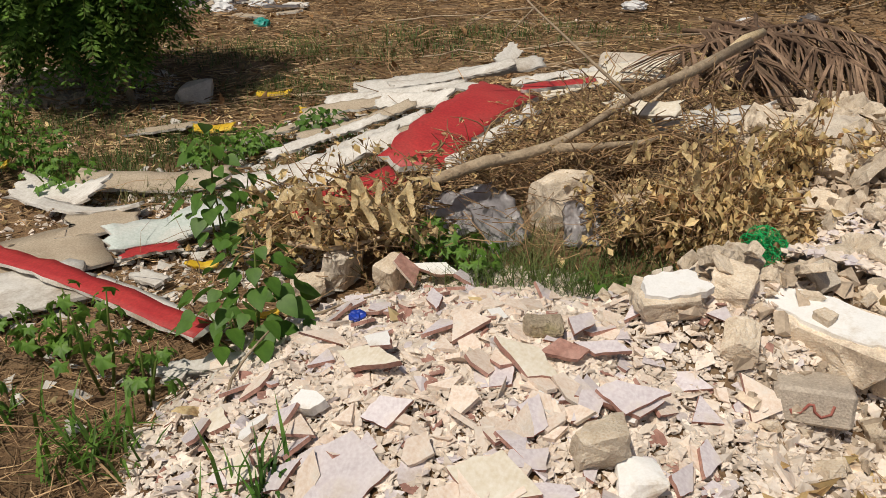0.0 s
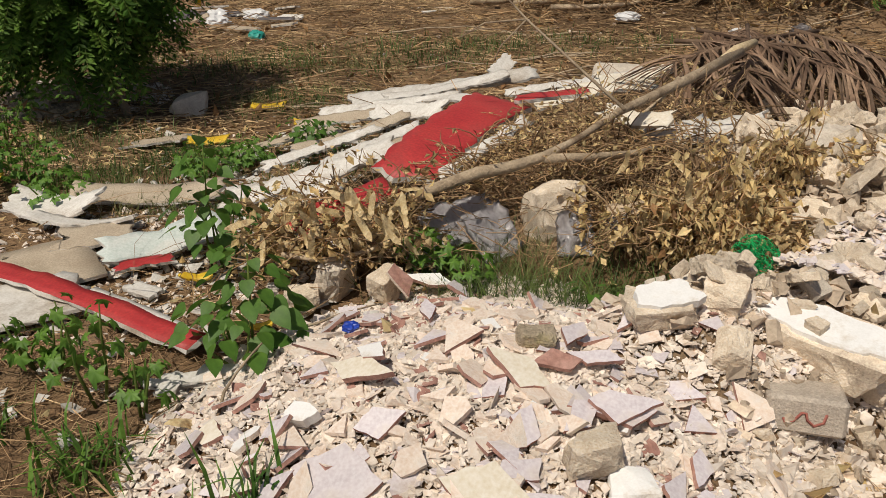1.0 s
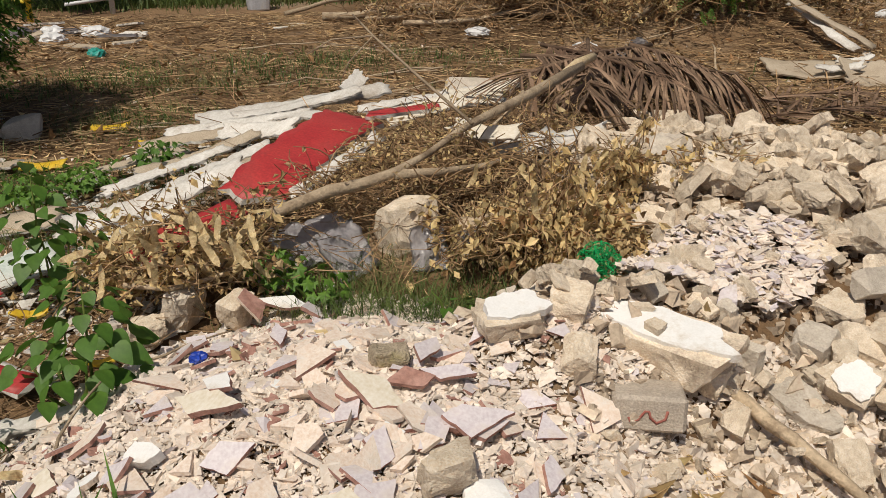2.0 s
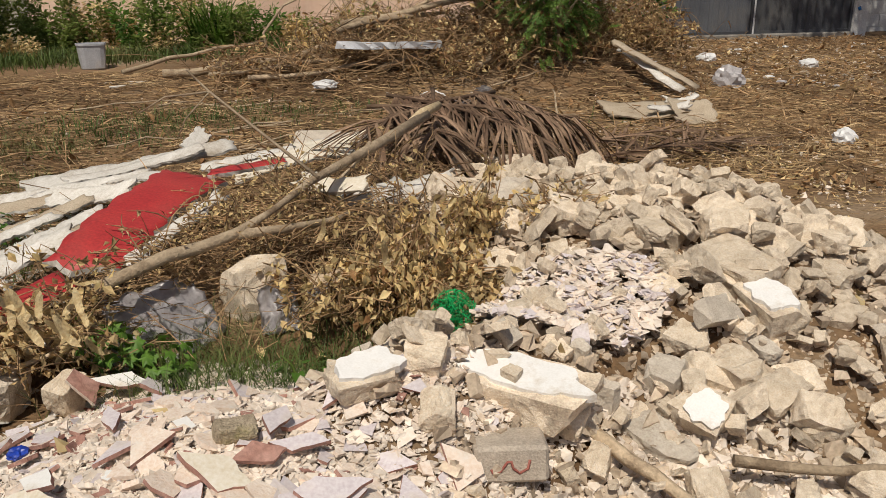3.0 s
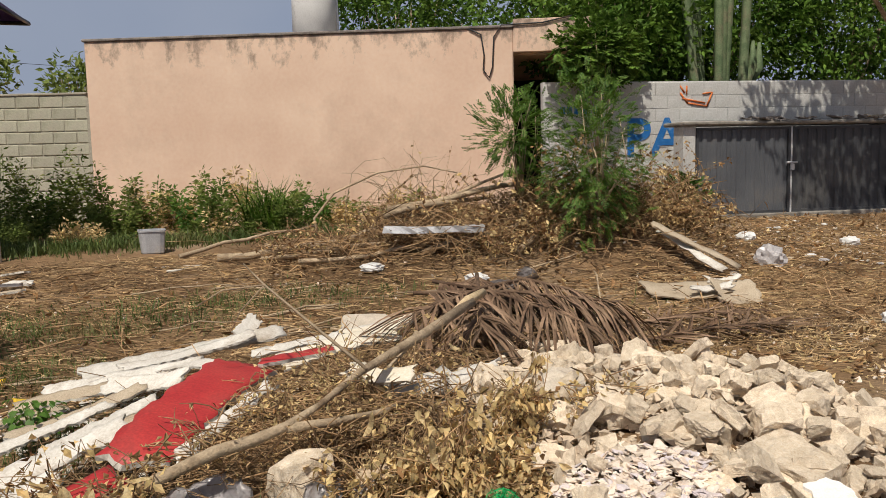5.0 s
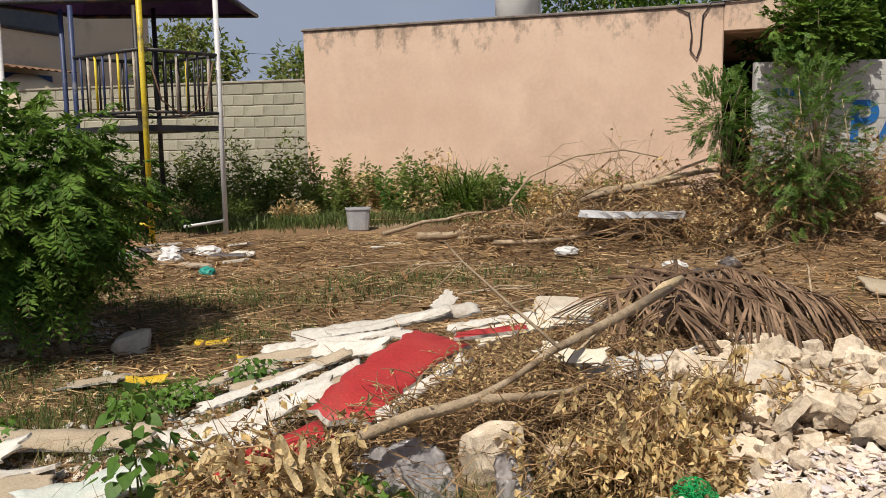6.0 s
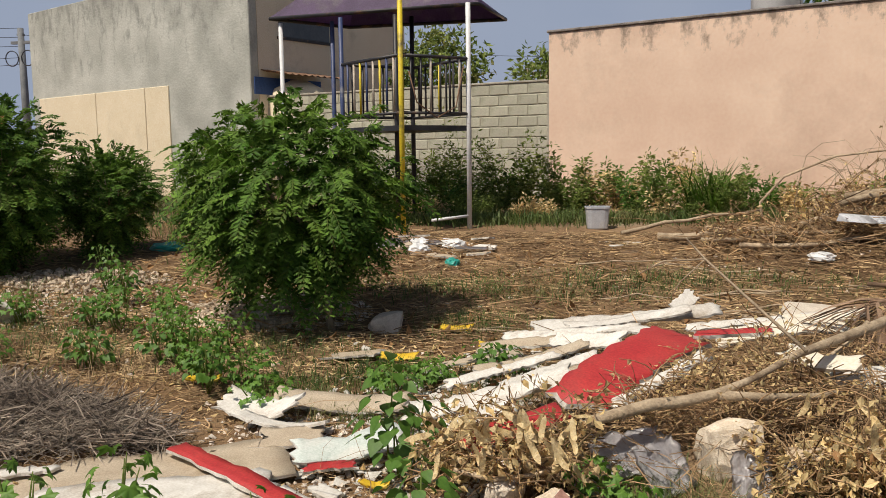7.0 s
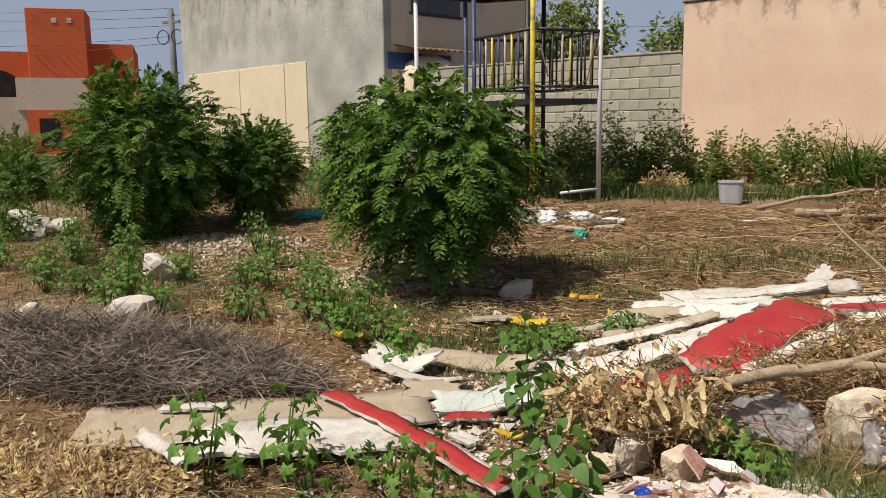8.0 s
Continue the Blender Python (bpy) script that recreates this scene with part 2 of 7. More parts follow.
def broken(rnd, sx, sy, sz, cuts=4, rough=0.012):
    """A broken block: a box with corners struck off and crumbled faces."""
    bm = bmesh.new()
    box(bm, -sx / 2, -sy / 2, -sz / 2, sx / 2, sy / 2, sz / 2)
    for _ in range(cuts):
        n = Vector((rnd.gauss(0, 1), rnd.gauss(0, 1), rnd.gauss(0, 0.8))).normalized()
        ext = abs(n.x) * sx / 2 + abs(n.y) * sy / 2 + abs(n.z) * sz / 2
        r = bmesh.ops.bisect_plane(bm, geom=bm.verts[:] + bm.edges[:] + bm.faces[:], plane_co=n * ext * rnd.uniform(0.58, 0.9), plane_no=n, clear_outer=True)
        es = [e for e in r["geom_cut"] if isinstance(e, bmesh.types.BMEdge)]
        if len(es) > 2:
            bmesh.ops.contextual_create(bm, geom=es)
    bmesh.ops.triangulate(bm, faces=bm.faces[:])
    long = [e for e in bm.edges if e.calc_length() > 0.35 * max(sx, sy)]
    bmesh.ops.subdivide_edges(bm, edges=long, cuts=1)
    bmesh.ops.triangulate(bm, faces=bm.faces[:])
    bmesh.ops.subdivide_edges(bm, edges=bm.edges[:], cuts=2, use_grid_fill=True)
    bmesh.ops.smooth_vert(bm, verts=bm.verts, factor=0.12, use_axis_x=True, use_axis_y=True, use_axis_z=True)
    o, k = rnd.uniform(0, 99), max(sx, sy, sz)
    bm.normal_update()
    for v in bm.verts:
        q = v.co / k
        v.co += v.normal * rough * k * (1.6 * noise.noise((q.x * 5 + o, q.y * 5, q.z * 5)) + 1.3 * noise.noise((q.x * 14 + o, q.y * 14, q.z * 14)))
    return bm


def shard_mesh(rnd, size, thick, mats, name):
    """A flat broken piece of tile: an irregular polygon with thickness; top glazed, body below."""
    bm = bmesh.new()
    n = rnd.choice((4, 4, 5, 5, 6, 3))
    angs = sorted(2 * math.pi * (k + rnd.uniform(-0.33, 0.33)) / n for k in range(n))
    sq = rnd.uniform(0.55, 1.0)
    top = [bm.verts.new((size / 2 * rnd.uniform(0.7, 1.15) * math.cos(a), size / 2 * sq * rnd.uniform(0.7, 1.15) * math.sin(a), thick / 2)) for a in angs]
    low = [bm.verts.new((v.co.x * rnd.uniform(0.93, 1.03), v.co.y * rnd.uniform(0.93, 1.03), -thick / 2)) for v in top]
    bm.faces.new(top).material_index = 0
    bm.faces.new(low[::-1]).material_index = 1
    for k in range(n):
        bm.faces.new((top[k], low[k], low[(k + 1) % n], top[(k + 1) % n])).material_index = 2
    return to_mesh(name, bm, mats)


def raw_mesh(name, verts, faces, mats, idx=None):
    me = bpy.data.meshes.new(name)
    me.from_pydata([tuple(v) for v in verts], [], [tuple(f) for f in faces])
    for m in mats if isinstance(mats, (list, tuple)) else [mats]:
        me.materials.append(m)
    if idx is not None:
        me.polygons.foreach_set("material_index", idx)
    me.update()
    return me


def blades(rs, roots, length, width, lean, mats, name, curl=0.5, up=1.0, flat=0.0):
    """Grass or straw: bent tapering strips from the roots (n x 3)."""
    n = len(roots)
    a = rs.uniform(0, 2 * np.pi, n)
    ln = length * rs.uniform(0.45, 1.25, n)
    le = lean * rs.uniform(0.3, 1.2, n)
    d = np.stack([np.cos(a), np.sin(a), 0 * a], 1)
    s = np.stack([-np.sin(a), np.cos(a), 0 * a], 1) * (width * rs.uniform(0.6, 1.3, n))[:, None] / 2
    upv = np.array([0, 0, up])
    mid = roots + d * (ln * 0.5 * np.sin(le))[:, None] + upv * (ln * 0.5 * np.cos(le))[:, None]
    le2 = le + curl * rs.uniform(0.2, 1.4, n)
    tip = mid + d * (ln * 0.5 * np.sin(le2))[:, None] + upv * (ln * 0.5 * np.cos(le2))[:, None]
    v = np.stack([roots - s, roots + s, mid + s * 0.8, mid - s * 0.8, tip], 1).reshape(-1, 3)
    b = np.arange(n) * 5
    q = np.stack([b, b + 1, b + 2, b + 3], 1).tolist()
    t = np.stack([b + 3, b + 2, b + 4], 1).tolist()
    return raw_mesh(name, v.tolist(), q + t, mats)


def sticks(rs, centers, dirs, lengths, widths, mats, name, sag=0.05):
    """Loose straws and twigs: three-sided slightly bent sticks."""
    n = len(centers)
    dirs = dirs / np.linalg.norm(dirs, axis=1)[:, None]
    ref = np.tile(np.array([0.0, 0.0, 1.0]), (n, 1))
    u = np.cross(dirs, ref)
    u /= np.linalg.norm(u, axis=1)[:, None] + 1e-9
    w = np.cross(u, dirs)
    bend = (u * rs.normal(0, 1, n)[:, None] + w * rs.normal(0, 0.6, n)[:, None]) * (lengths * sag)[:, None]
    out = []
    for k, f, wd in ((-0.5, 0, 0.9), (0, 1, 1.0), (0.5, 0, 0.35)):
        c = centers + dirs * (lengths * k)[:, None] + bend * f
        for ang in (0, 2.094, 4.189):
            out.append(c + (u * math.cos(ang) + w * math.sin(ang)) * (widths * wd / 2)[:, None])
    v = np.stack(out, 1).reshape(-1, 3)
    b = np.arange(n) * 9
    faces = []
    for r in (0, 3):
        for k in range(3):
            faces += np.stack([b + r + k, b + r + (k + 1) % 3, b + r + 3 + (k + 1) % 3, b + r + 3 + k], 1).tolist()
    return raw_mesh(name, v.tolist(), faces, mats)


def leaf_cards(origins, along, side, lengths, widths, fold=0.12):
    """Pointed leaves of four triangles folded on the midrib; returns vertices and faces."""
    n = len(origins)
    nrm = np.cross(along, side)
    mid = origins + along * (lengths * 0.45)[:, None]
    tip = origins + along * lengths[:, None] - nrm * (lengths * 0.12)[:, None]
    lift = nrm * (widths * fold)[:, None]
    v = np.stack([origins, mid + side * (widths / 2)[:, None] + lift, tip, mid - side * (widths / 2)[:, None] + lift, mid], 1).reshape(-1, 3)
    b = np.arange(n) * 5
    f = []
    for tri in ((0, 4, 1), (1, 4, 2), (2, 4, 3), (3, 4, 0)):
        f += np.stack([b + tri[0], b + tri[1], b + tri[2]], 1).tolist()
    return v, f


def unit(v):
    return v / (np.linalg.norm(v, axis=-1, keepdims=True) + 1e-9)


def fronds(rs, starts, dirs, flen, pairs, leaf_l, leaf_w, mats, name, droop=0.6, stem=0.003, opposite=True):
    """Feathered compound leaves: an arching rib with paired leaflets, joined into one crown mesh. mats: leaf, rib."""
    n = len(starts)
    dirs = unit(dirs)
    ln = flen * rs.uniform(0.6, 1.2, n)
    side = unit(np.cross(dirs, np.array([0, 0, 1.0])) + rs.normal(0, 0.25, (n, 3)))
    drop = np.array([0, 0, -1.0])
    V, Fc, I = [], [], []
    base = 0

    def pos(k):
        return starts + dirs * (ln * k)[:, None] + drop * (ln * droop * k * k * 0.6)[:, None]

    tw = side * stem
    pts = [pos(k) for k in (0, 0.33, 0.66, 1.0)]
    vv = np.stack([p + s * tw for p, f in zip(pts, (1, 0.8, 0.6, 0.3)) for s in (f, -f)], 1).reshape(-1, 3)
    b = np.arange(n) * 8
    for k in (0, 2, 4):
        Fc += np.stack([b + k, b + k + 1, b + k + 3, b + k + 2], 1).tolist()
    I += [1] * len(Fc)
    V.append(vv)
    base = len(vv)
    for j in range(pairs):
        k = 0.18 + 0.82 * (j + 0.5) / pairs
        p = pos(k)
        tang = unit(dirs + drop * (droop * 1.2 * k))
        for s in (1, -1):
            al = unit(side * s + tang * 0.55 + drop * 0.35 + rs.normal(0, 0.12, (n, 3)))
            sd = unit(np.cross(al, np.cross(side, tang) + rs.normal(0, 0.2, (n, 3))))
            taper = 0.65 + 0.5 * math.sin(math.pi * (j + 0.5) / pairs)
            L = leaf_l * taper * rs.uniform(0.8, 1.15, n)
            v, f = leaf_cards(p, al, sd, L, L * leaf_w / leaf_l)
            V.append(v)
            f = (np.array(f) + base).tolist()
            Fc += f
            I += [0] * len(f)
            base += len(v)
    return raw_mesh(name, np.concatenate(V).tolist(), Fc, mats, I)


def rough_board(sx, sy, th, rnd, curl=0.0, jag=0.03, cells=10):
    """A thin broken sheet with jagged ends and a gentle warp; faces: 0 top, 1 rim and underside."""
    bm = bmesh.new()
    o = rnd.uniform(0, 50)
    rows = []
    ny = max(2, int(cells * sy / max(sx, sy)) + 2)
    nx = max(2, int(cells * sx / max(sx, sy)) + 2)
    for i in range(nx + 1):
        row = []
        for j in range(ny + 1):
            x, y = (i / nx - 0.5) * sx, (j / ny - 0.5) * sy
            if i in (0, nx):
                x += (noise.noise((y * 22, o, i)) + noise.noise((y * 60, o, i))) * jag * 1.3
            if j in (0, ny):
                y += (0.6 * noise.noise((x * 9, o + 9, j)) + 0.8 * noise.noise((x * 40, o + 9, j))) * jag
            z = curl * (x / sx * 2) ** 2 + 0.02 * noise.noise((x * 3 + o, y * 3, 1)) * min(1, max(sx, sy))
            row.append((x, y, z))
        rows.append(row)
    top = [[bm.verts.new((x, y, z + th / 2)) for x, y, z in r] for r in rows]
    low = [[bm.verts.new((x + rnd.uniform(-1, 1) * th * 0.4, y + rnd.uniform(-1, 1) * th * 0.4, z - th / 2)) for x, y, z in r] for r in rows]
    for i in range(nx):
        for j in range(ny):
            f = bm.faces.new((top[i][j], top[i + 1][j], top[i + 1][j + 1], top[i][j + 1]))
            f.smooth = True
            bm.faces.new((low[i][j], low[i][j + 1], low[i + 1][j + 1], low[i + 1][j])).material_index = 1
    rim = [(i, 0) for i in range(nx)] + [(nx, j) for j in range(ny)] + [(i, ny) for i in range(nx, 0, -1)] + [(0, j) for j in range(ny, 0, -1)]
    for (i, j), (k, l) in zip(rim, rim[1:] + rim[:1]):
        bm.faces.new((top[i][j], low[i][j], low[k][l], top[k][l])).material_index = 1
    return bm


# ---- ground ----
def ground_lines(lo, hi, step, mid_lo, mid_hi, mid):
    a = list(np.arange(lo, hi, step))
    b = list(np.arange(mid_lo, lo, mid)) + a + list(np.arange(hi, mid_hi, mid))
    return [mid_lo - 600, mid_lo - 200, mid_lo - 70, mid_lo - 30, mid_lo - 12, mid_lo - 4] + b + [mid_hi, mid_hi + 4, mid_hi + 12, mid_hi + 30, mid_hi + 70, mid_hi + 200, mid_hi + 600]


gx = ground_lines(-6, 6, 0.08, -16, 16, 0.3)
gy = ground_lines(-2, 9, 0.08, -8, 20, 0.3)
gv = [(x, y, height(x, y) if abs(x) < 30 and abs(y) < 30 else bare(x, y)) for y in gy for x in gx]
w = len(gx)
gf = [(j * w + i, j * w + i + 1, (j + 1) * w + i + 1, (j + 1) * w + i) for j in range(len(gy) - 1) for i in range(w - 1)]
gme = raw_mesh("ground", gv, gf, M_SOIL)
gme.shade_smooth()
ground = tagged(new("ground", gme), "dry brown earth of a vacant lot with straw litter", "ground", kind="structure")


# hazy sky low over the horizon, all round and far off
M_HAZE = bpy.data.materials.new("haze")
M_HAZE.use_nodes = True
hn, hl = M_HAZE.node_tree.nodes, M_HAZE.node_tree.links
hn.remove(hn["Principled BSDF"])
he = hn.new("ShaderNodeEmission")
hz = hn.new("ShaderNodeTexNoise")
hz.inputs["Scale"].default_value = 0.012
hz.inputs["Detail"].default_value = 3
hc = hn.new("ShaderNodeTexCoord")
hr = hn.new("ShaderNodeValToRGB")
hr.color_ramp.elements[0].color, hr.color_ramp.elements[1].color = (0.30, 0.36, 0.49, 1), (0.37, 0.42, 0.53, 1)
hl.new(hc.outputs["Object"], hz.inputs["Vector"])
hl.new(hz.outputs["Fac"], hr.inputs[0])
hl.new(hr.outputs[0], he.inputs[0])
hl.new(he.outputs[0], hn["Material Output"].inputs[0])
bm = bmesh.new()
ring = [[bm.verts.new((560 * math.cos(2 * math.pi * k / 64), 560 * math.sin(2 * math.pi * k / 64), z)) for k in range(64)] for z in (-5, 160)]
for k in range(64):
    bm.faces.new((ring[0][k], ring[0][(k + 1) % 64], ring[1][(k + 1) % 64], ring[1][k]))
tagged(new("backdrop", to_mesh("backdrop", bm, M_HAZE)), "pale hazy blue-grey sky above the horizon", "sky", kind="structure")


# ---- walls and houses behind the lot ----
def stained(name, a, b, stain, top, depth, bump=0.3, streak=0.45):
    """Old paint on render, with dark rain streaks running down from the parapet."""
    m = mat(name, a, b, 0.9, 0.8, 16, bump, tuple(0.88 * v for v in a), 0.35, grain=0.14)
    N, L = m.node_tree.nodes, m.node_tree.links
    bs = N["Principled BSDF"]
    old = bs.inputs["Base Color"].links[0].from_socket
    tc = N.new("ShaderNodeTexCoord")
    mp = N.new("ShaderNodeMapping")
    mp.inputs["Scale"].default_value = (1.7, 1.7, streak)
    L.new(tc.outputs["Object"], mp.inputs["Vector"])
    nz = N.new("ShaderNodeTexNoise")
    nz.inputs["Scale"].default_value = 1.6
    nz.inputs["Detail"].default_value = 7
    nz.inputs["Roughness"].default_value = 0.7
    L.new(mp.outputs[0], nz.inputs["Vector"])
    sp = N.new("ShaderNodeSeparateXYZ")
    L.new(tc.outputs["Object"], sp.inputs[0])
    mr = N.new("ShaderNodeMapRange")
    mr.inputs["From Min"].default_value, mr.inputs["From Max"].default_value = top - depth, top
    mr.inputs["To Min"].default_value, mr.inputs["To Max"].default_value = -0.13, 0.17
    L.new(sp.outputs["Z"], mr.inputs["Value"])
    ad = N.new("ShaderNodeMath")
    L.new(nz.outputs["Fac"], ad.inputs[0])
    L.new(mr.outputs[0], ad.inputs[1])
    rp = N.new("ShaderNodeValToRGB")
    rp.color_ramp.elements[0].position, rp.color_ramp.elements[1].position = 0.60, 0.74
    L.new(ad.outputs[0], rp.inputs[0])
    k = N.new("ShaderNodeMath")
    k.operation = 'MULTIPLY'
    k.inputs[1].default_value = 0.8
    L.new(rp.outputs[0], k.inputs[0])
    mx = N.new("ShaderNodeMix")
    mx.data_type = 'RGBA'
    L.new(k.outputs[0], mx.inputs["Factor"])
    L.new(old, mx.inputs[6])
    mx.inputs[7].default_value = (*stain, 1)
    L.new(mx.outputs[2], bs.inputs["Base Color"])
    return m


M_PINK = stained("pink_render", (0.73, 0.525, 0.405), (0.82, 0.62, 0.485), (0.20, 0.155, 0.125), 3.55, 0.9, 0.10, 1.1)
M_GREYWALL = stained("grey_render", (0.36, 0.365, 0.33), (0.54, 0.545, 0.50), (0.24, 0.245, 0.225), 5.6, 4.5, 1.0, 0.9)
M_BEIGE = mat("beige_paint", (0.70, 0.62, 0.49), (0.77, 0.69, 0.55), 0.9, 0.8, 40, 0.2, (0.48, 0.42, 0.33), 0.2)
M_CREAM = mat("cream_paint", (0.72, 0.62, 0.45), (0.77, 0.67, 0.50), 0.9, 0.8, 40, 0.2, (0.62, 0.53, 0.38), 0.2)
M_BLOCK = mat("block", (0.38, 0.37, 0.285), (0.50, 0.485, 0.385), 0.95, 4, 60, 0.6, (0.38, 0.35, 0.29), 0.3, rand=0.1)
M_MORTAR = mat("mortar", (0.36, 0.33, 0.27), (0.44, 0.41, 0.34), 0.95, 6, 60, 0.6)
M_WHITEWALL = mat("whitewash", (0.52, 0.52, 0.51), (0.66, 0.66, 0.65), 0.9, 1.4, 40, 0.3, (0.38, 0.37, 0.35), 0.5, rand=0.05)
M_CAP = mat("parapet_cap", (0.16, 0.14, 0.13), (0.30, 0.27, 0.25), 0.95, 5, 40, 0.4)
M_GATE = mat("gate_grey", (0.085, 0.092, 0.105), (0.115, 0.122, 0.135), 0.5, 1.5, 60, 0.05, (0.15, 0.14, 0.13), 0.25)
# The gate grey darkened: tree shade in the second leaf's colour; frames use it too.
M_GATE_SHADE_AND_FRAME = mat("gate_shade_and_frame", (0.045, 0.048, 0.055), (0.065, 0.068, 0.075), 0.5, 1.5, 60, 0.05, (0.10, 0.10, 0.10), 0.25)
M_ORANGE = mat("orange_paint", (0.62, 0.13, 0.045), (0.68, 0.16, 0.06), 0.9, 0.6, 30, 0.15)
# Near-black colour that paints the shade inside openings.
M_INSIDE_SHADE = mat("inside_shade", (0.02, 0.02, 0.022), (0.035, 0.033, 0.033), 0.9, 3, 30, 0.0)
M_GLASS = mat("window_glass", (0.03, 0.035, 0.04), (0.05, 0.055, 0.06), 0.08, 3, 30, 0.0)
M_PAINT_WHITE = mat("white_steel", (0.66, 0.67, 0.68), (0.76, 0.76, 0.77), 0.5, 5, 50, 0.1, (0.30, 0.17, 0.09), 0.18)
M_PAINT_YELLOW = mat("yellow_steel", (0.66, 0.50, 0.02), (0.74, 0.58, 0.04), 0.5, 5, 50, 0.1, (0.12, 0.10, 0.07), 0.25)
M_PAINT_BLACK = mat("black_steel", (0.018, 0.018, 0.022), (0.035, 0.034, 0.038), 0.5, 5, 50, 0.1, (0.16, 0.09, 0.05), 0.15)
M_PAINT_BLUE = mat("navy_steel", (0.03, 0.05, 0.13), (0.05, 0.07, 0.17), 0.5, 5, 50, 0.1, (0.22, 0.22, 0.24), 0.2)
M_PURPLE = mat("purple_sheet", (0.095, 0.05, 0.14), (0.14, 0.08, 0.19), 0.55, 3, 50, 0.1, (0.20, 0.16, 0.20), 0.25)
M_RUSTSHEET = mat("rusty_sheet", (0.16, 0.09, 0.055), (0.24, 0.15, 0.10), 0.7, 4, 50, 0.2)
M_BLUEPAINT = mat("blue_letter", (0.02, 0.14, 0.42), (0.035, 0.18, 0.48), 0.8, 6, 50, 0.1, (0.30, 0.42, 0.55), 0.15)
M_ORANGELET = mat("orange_mark", (0.62, 0.17, 0.05), (0.68, 0.22, 0.08), 0.8, 6, 50, 0.1)
M_TANK = mat("tank_white", (0.70, 0.70, 0.69), (0.77, 0.77, 0.76), 0.6, 3, 40, 0.1, (0.5, 0.48, 0.45), 0.15)
M_POLE = mat("pole_concrete", (0.17, 0.18, 0.19), (0.23, 0.24, 0.25), 0.9, 3, 40, 0.2)
M_TERRACOTTA = mat("roof_tile", (0.42, 0.15, 0.07), (0.52, 0.21, 0.10), 0.85, 6, 50, 0.2, rand=0.15)
M_BLUEWALL = mat("blue_paint", (0.05, 0.10, 0.26), (0.07, 0.13, 0.32), 0.8, 2, 30, 0.1)

# pink house: a long windowless side wall, its parapet, and a porch opening at the far end
P0, P1 = Vector((-1.60, 15.95, 0)), Vector((5.50, 13.28, 0))
PDIR = (P1 - P0).normalized()
PANG = math.degrees(math.atan2(PDIR.y, PDIR.x))
PLEN = (P1 - P0).length
house = thing("pink_house", "single storey house with faded pink rendered wall and dark rain streaks", "house", pose(P0.x, P0.y, 0.2, 0, 0, PANG))
part("wall", boxed(0, 0, 0, PLEN, 0.25, 3.55, 0.02), M_PINK, house)
part("porch_beam", boxed(PLEN, 0.003, 3.14, PLEN + 1.35, 0.25, 3.70, 0.01), M_PINK, house, "plain pink porch beam above a dark opening")
part("parapet_cap", boxed(-0.03, -0.03, 3.55, PLEN, 0.29, 3.60, 0.012), M_CAP, house, "blackened thin parapet cap")
part("porch_ceiling", boxed(PLEN, 0.25, 3.12, PLEN + 1.35, 5, 3.2), M_PINK, house)
# The porch's inner shade is put into this wall's near-black colour.
part("porch_back_wall", boxed(PLEN, 4.9, 0, PLEN + 4, 5.1, 3.6), M_INSIDE_SHADE, house)
part("far_wall", boxed(0, 4.9, 0, PLEN, 5.1, 3.4), M_PINK, house)
part("end_wall", boxed(-0.002, 0.25, 0, 0.2, 4.9, 3.5), M_PINK, house)
part("roof", boxed(0.2, 0.25, 3.2, PLEN, 4.9, 3.35), M_CAP, house, "flat concrete roof")
bm = bmesh.new()
tube(bm, [(PLEN - 0.75, -0.02, 3.55), (PLEN - 0.55, -0.03, 3.45), (PLEN - 0.5, -0.03, 3.1), (PLEN - 0.52, -0.03, 2.85), (PLEN - 0.42, -0.03, 2.72), (PLEN - 0.36, -0.03, 2.9), (PLEN - 0.33, -0.03, 3.4), (PLEN - 0.2, -0.02, 3.6), (PLEN + 0.5, -0.02, 3.62), (PLEN + 1.0, -0.02, 3.72)], 0.014, 5)
part("cable", bm, M_PAINT_BLACK, house, "loose black cable loop")

tank = thing("water_tank", "white plastic rooftop water tank on a short stand", "water tank", pose(2.75, 17.6, 3.55))
bm = bmesh.new()
tube(bm, [(0, 0, 0.55), (0, 0, 0.60), (0, 0, 1.75), (0, 0, 1.95), (0, 0, 2.05)], [0.40, 0.46, 0.46, 0.36, 0.14], 20)
part("tank", bm, M_TANK, tank)
part("stand", boxed(-0.38, -0.38, 0, 0.38, 0.38, 0.55, 0.01), M_TANK, tank, "whitewashed masonry stand")
bm = bmesh.new()
tube(bm, [(0.58, 0, 0), (0.50, 0, 0.5), (0.48, 0, 1.9)], 0.03, 6)
part("pipe", bm, M_TANK, tank)

# block wall beside the pink house
BW0, BW1 = Vector((-1.62, 15.99, 0)), Vector((-9.0, 18.1, 0))
BD = (BW0 - BW1).normalized()
BANG = math.degrees(math.atan2(BD.y, BD.x))
BLEN = (BW0 - BW1).length
bwall = tagged(new("wall_north"), "unpainted concrete block wall with raked joints", "wall", kind="structure")
bwall.matrix_basis = pose(BW1.x, BW1.y, 0.28, 0, 0, BANG)
part("mortar", boxed(0, 0.014, 0, BLEN, 0.14, 2.56), M_MORTAR, bwall)
block_me = to_mesh("block", boxed(-0.204, -0.07, -0.099, 0.204, 0.07, 0.099, 0.012), M_BLOCK)
half_me = to_mesh("block", boxed(-0.099, -0.07, -0.099, 0.099, 0.07, 0.099, 0.012), M_BLOCK)
rb = random.Random(5)
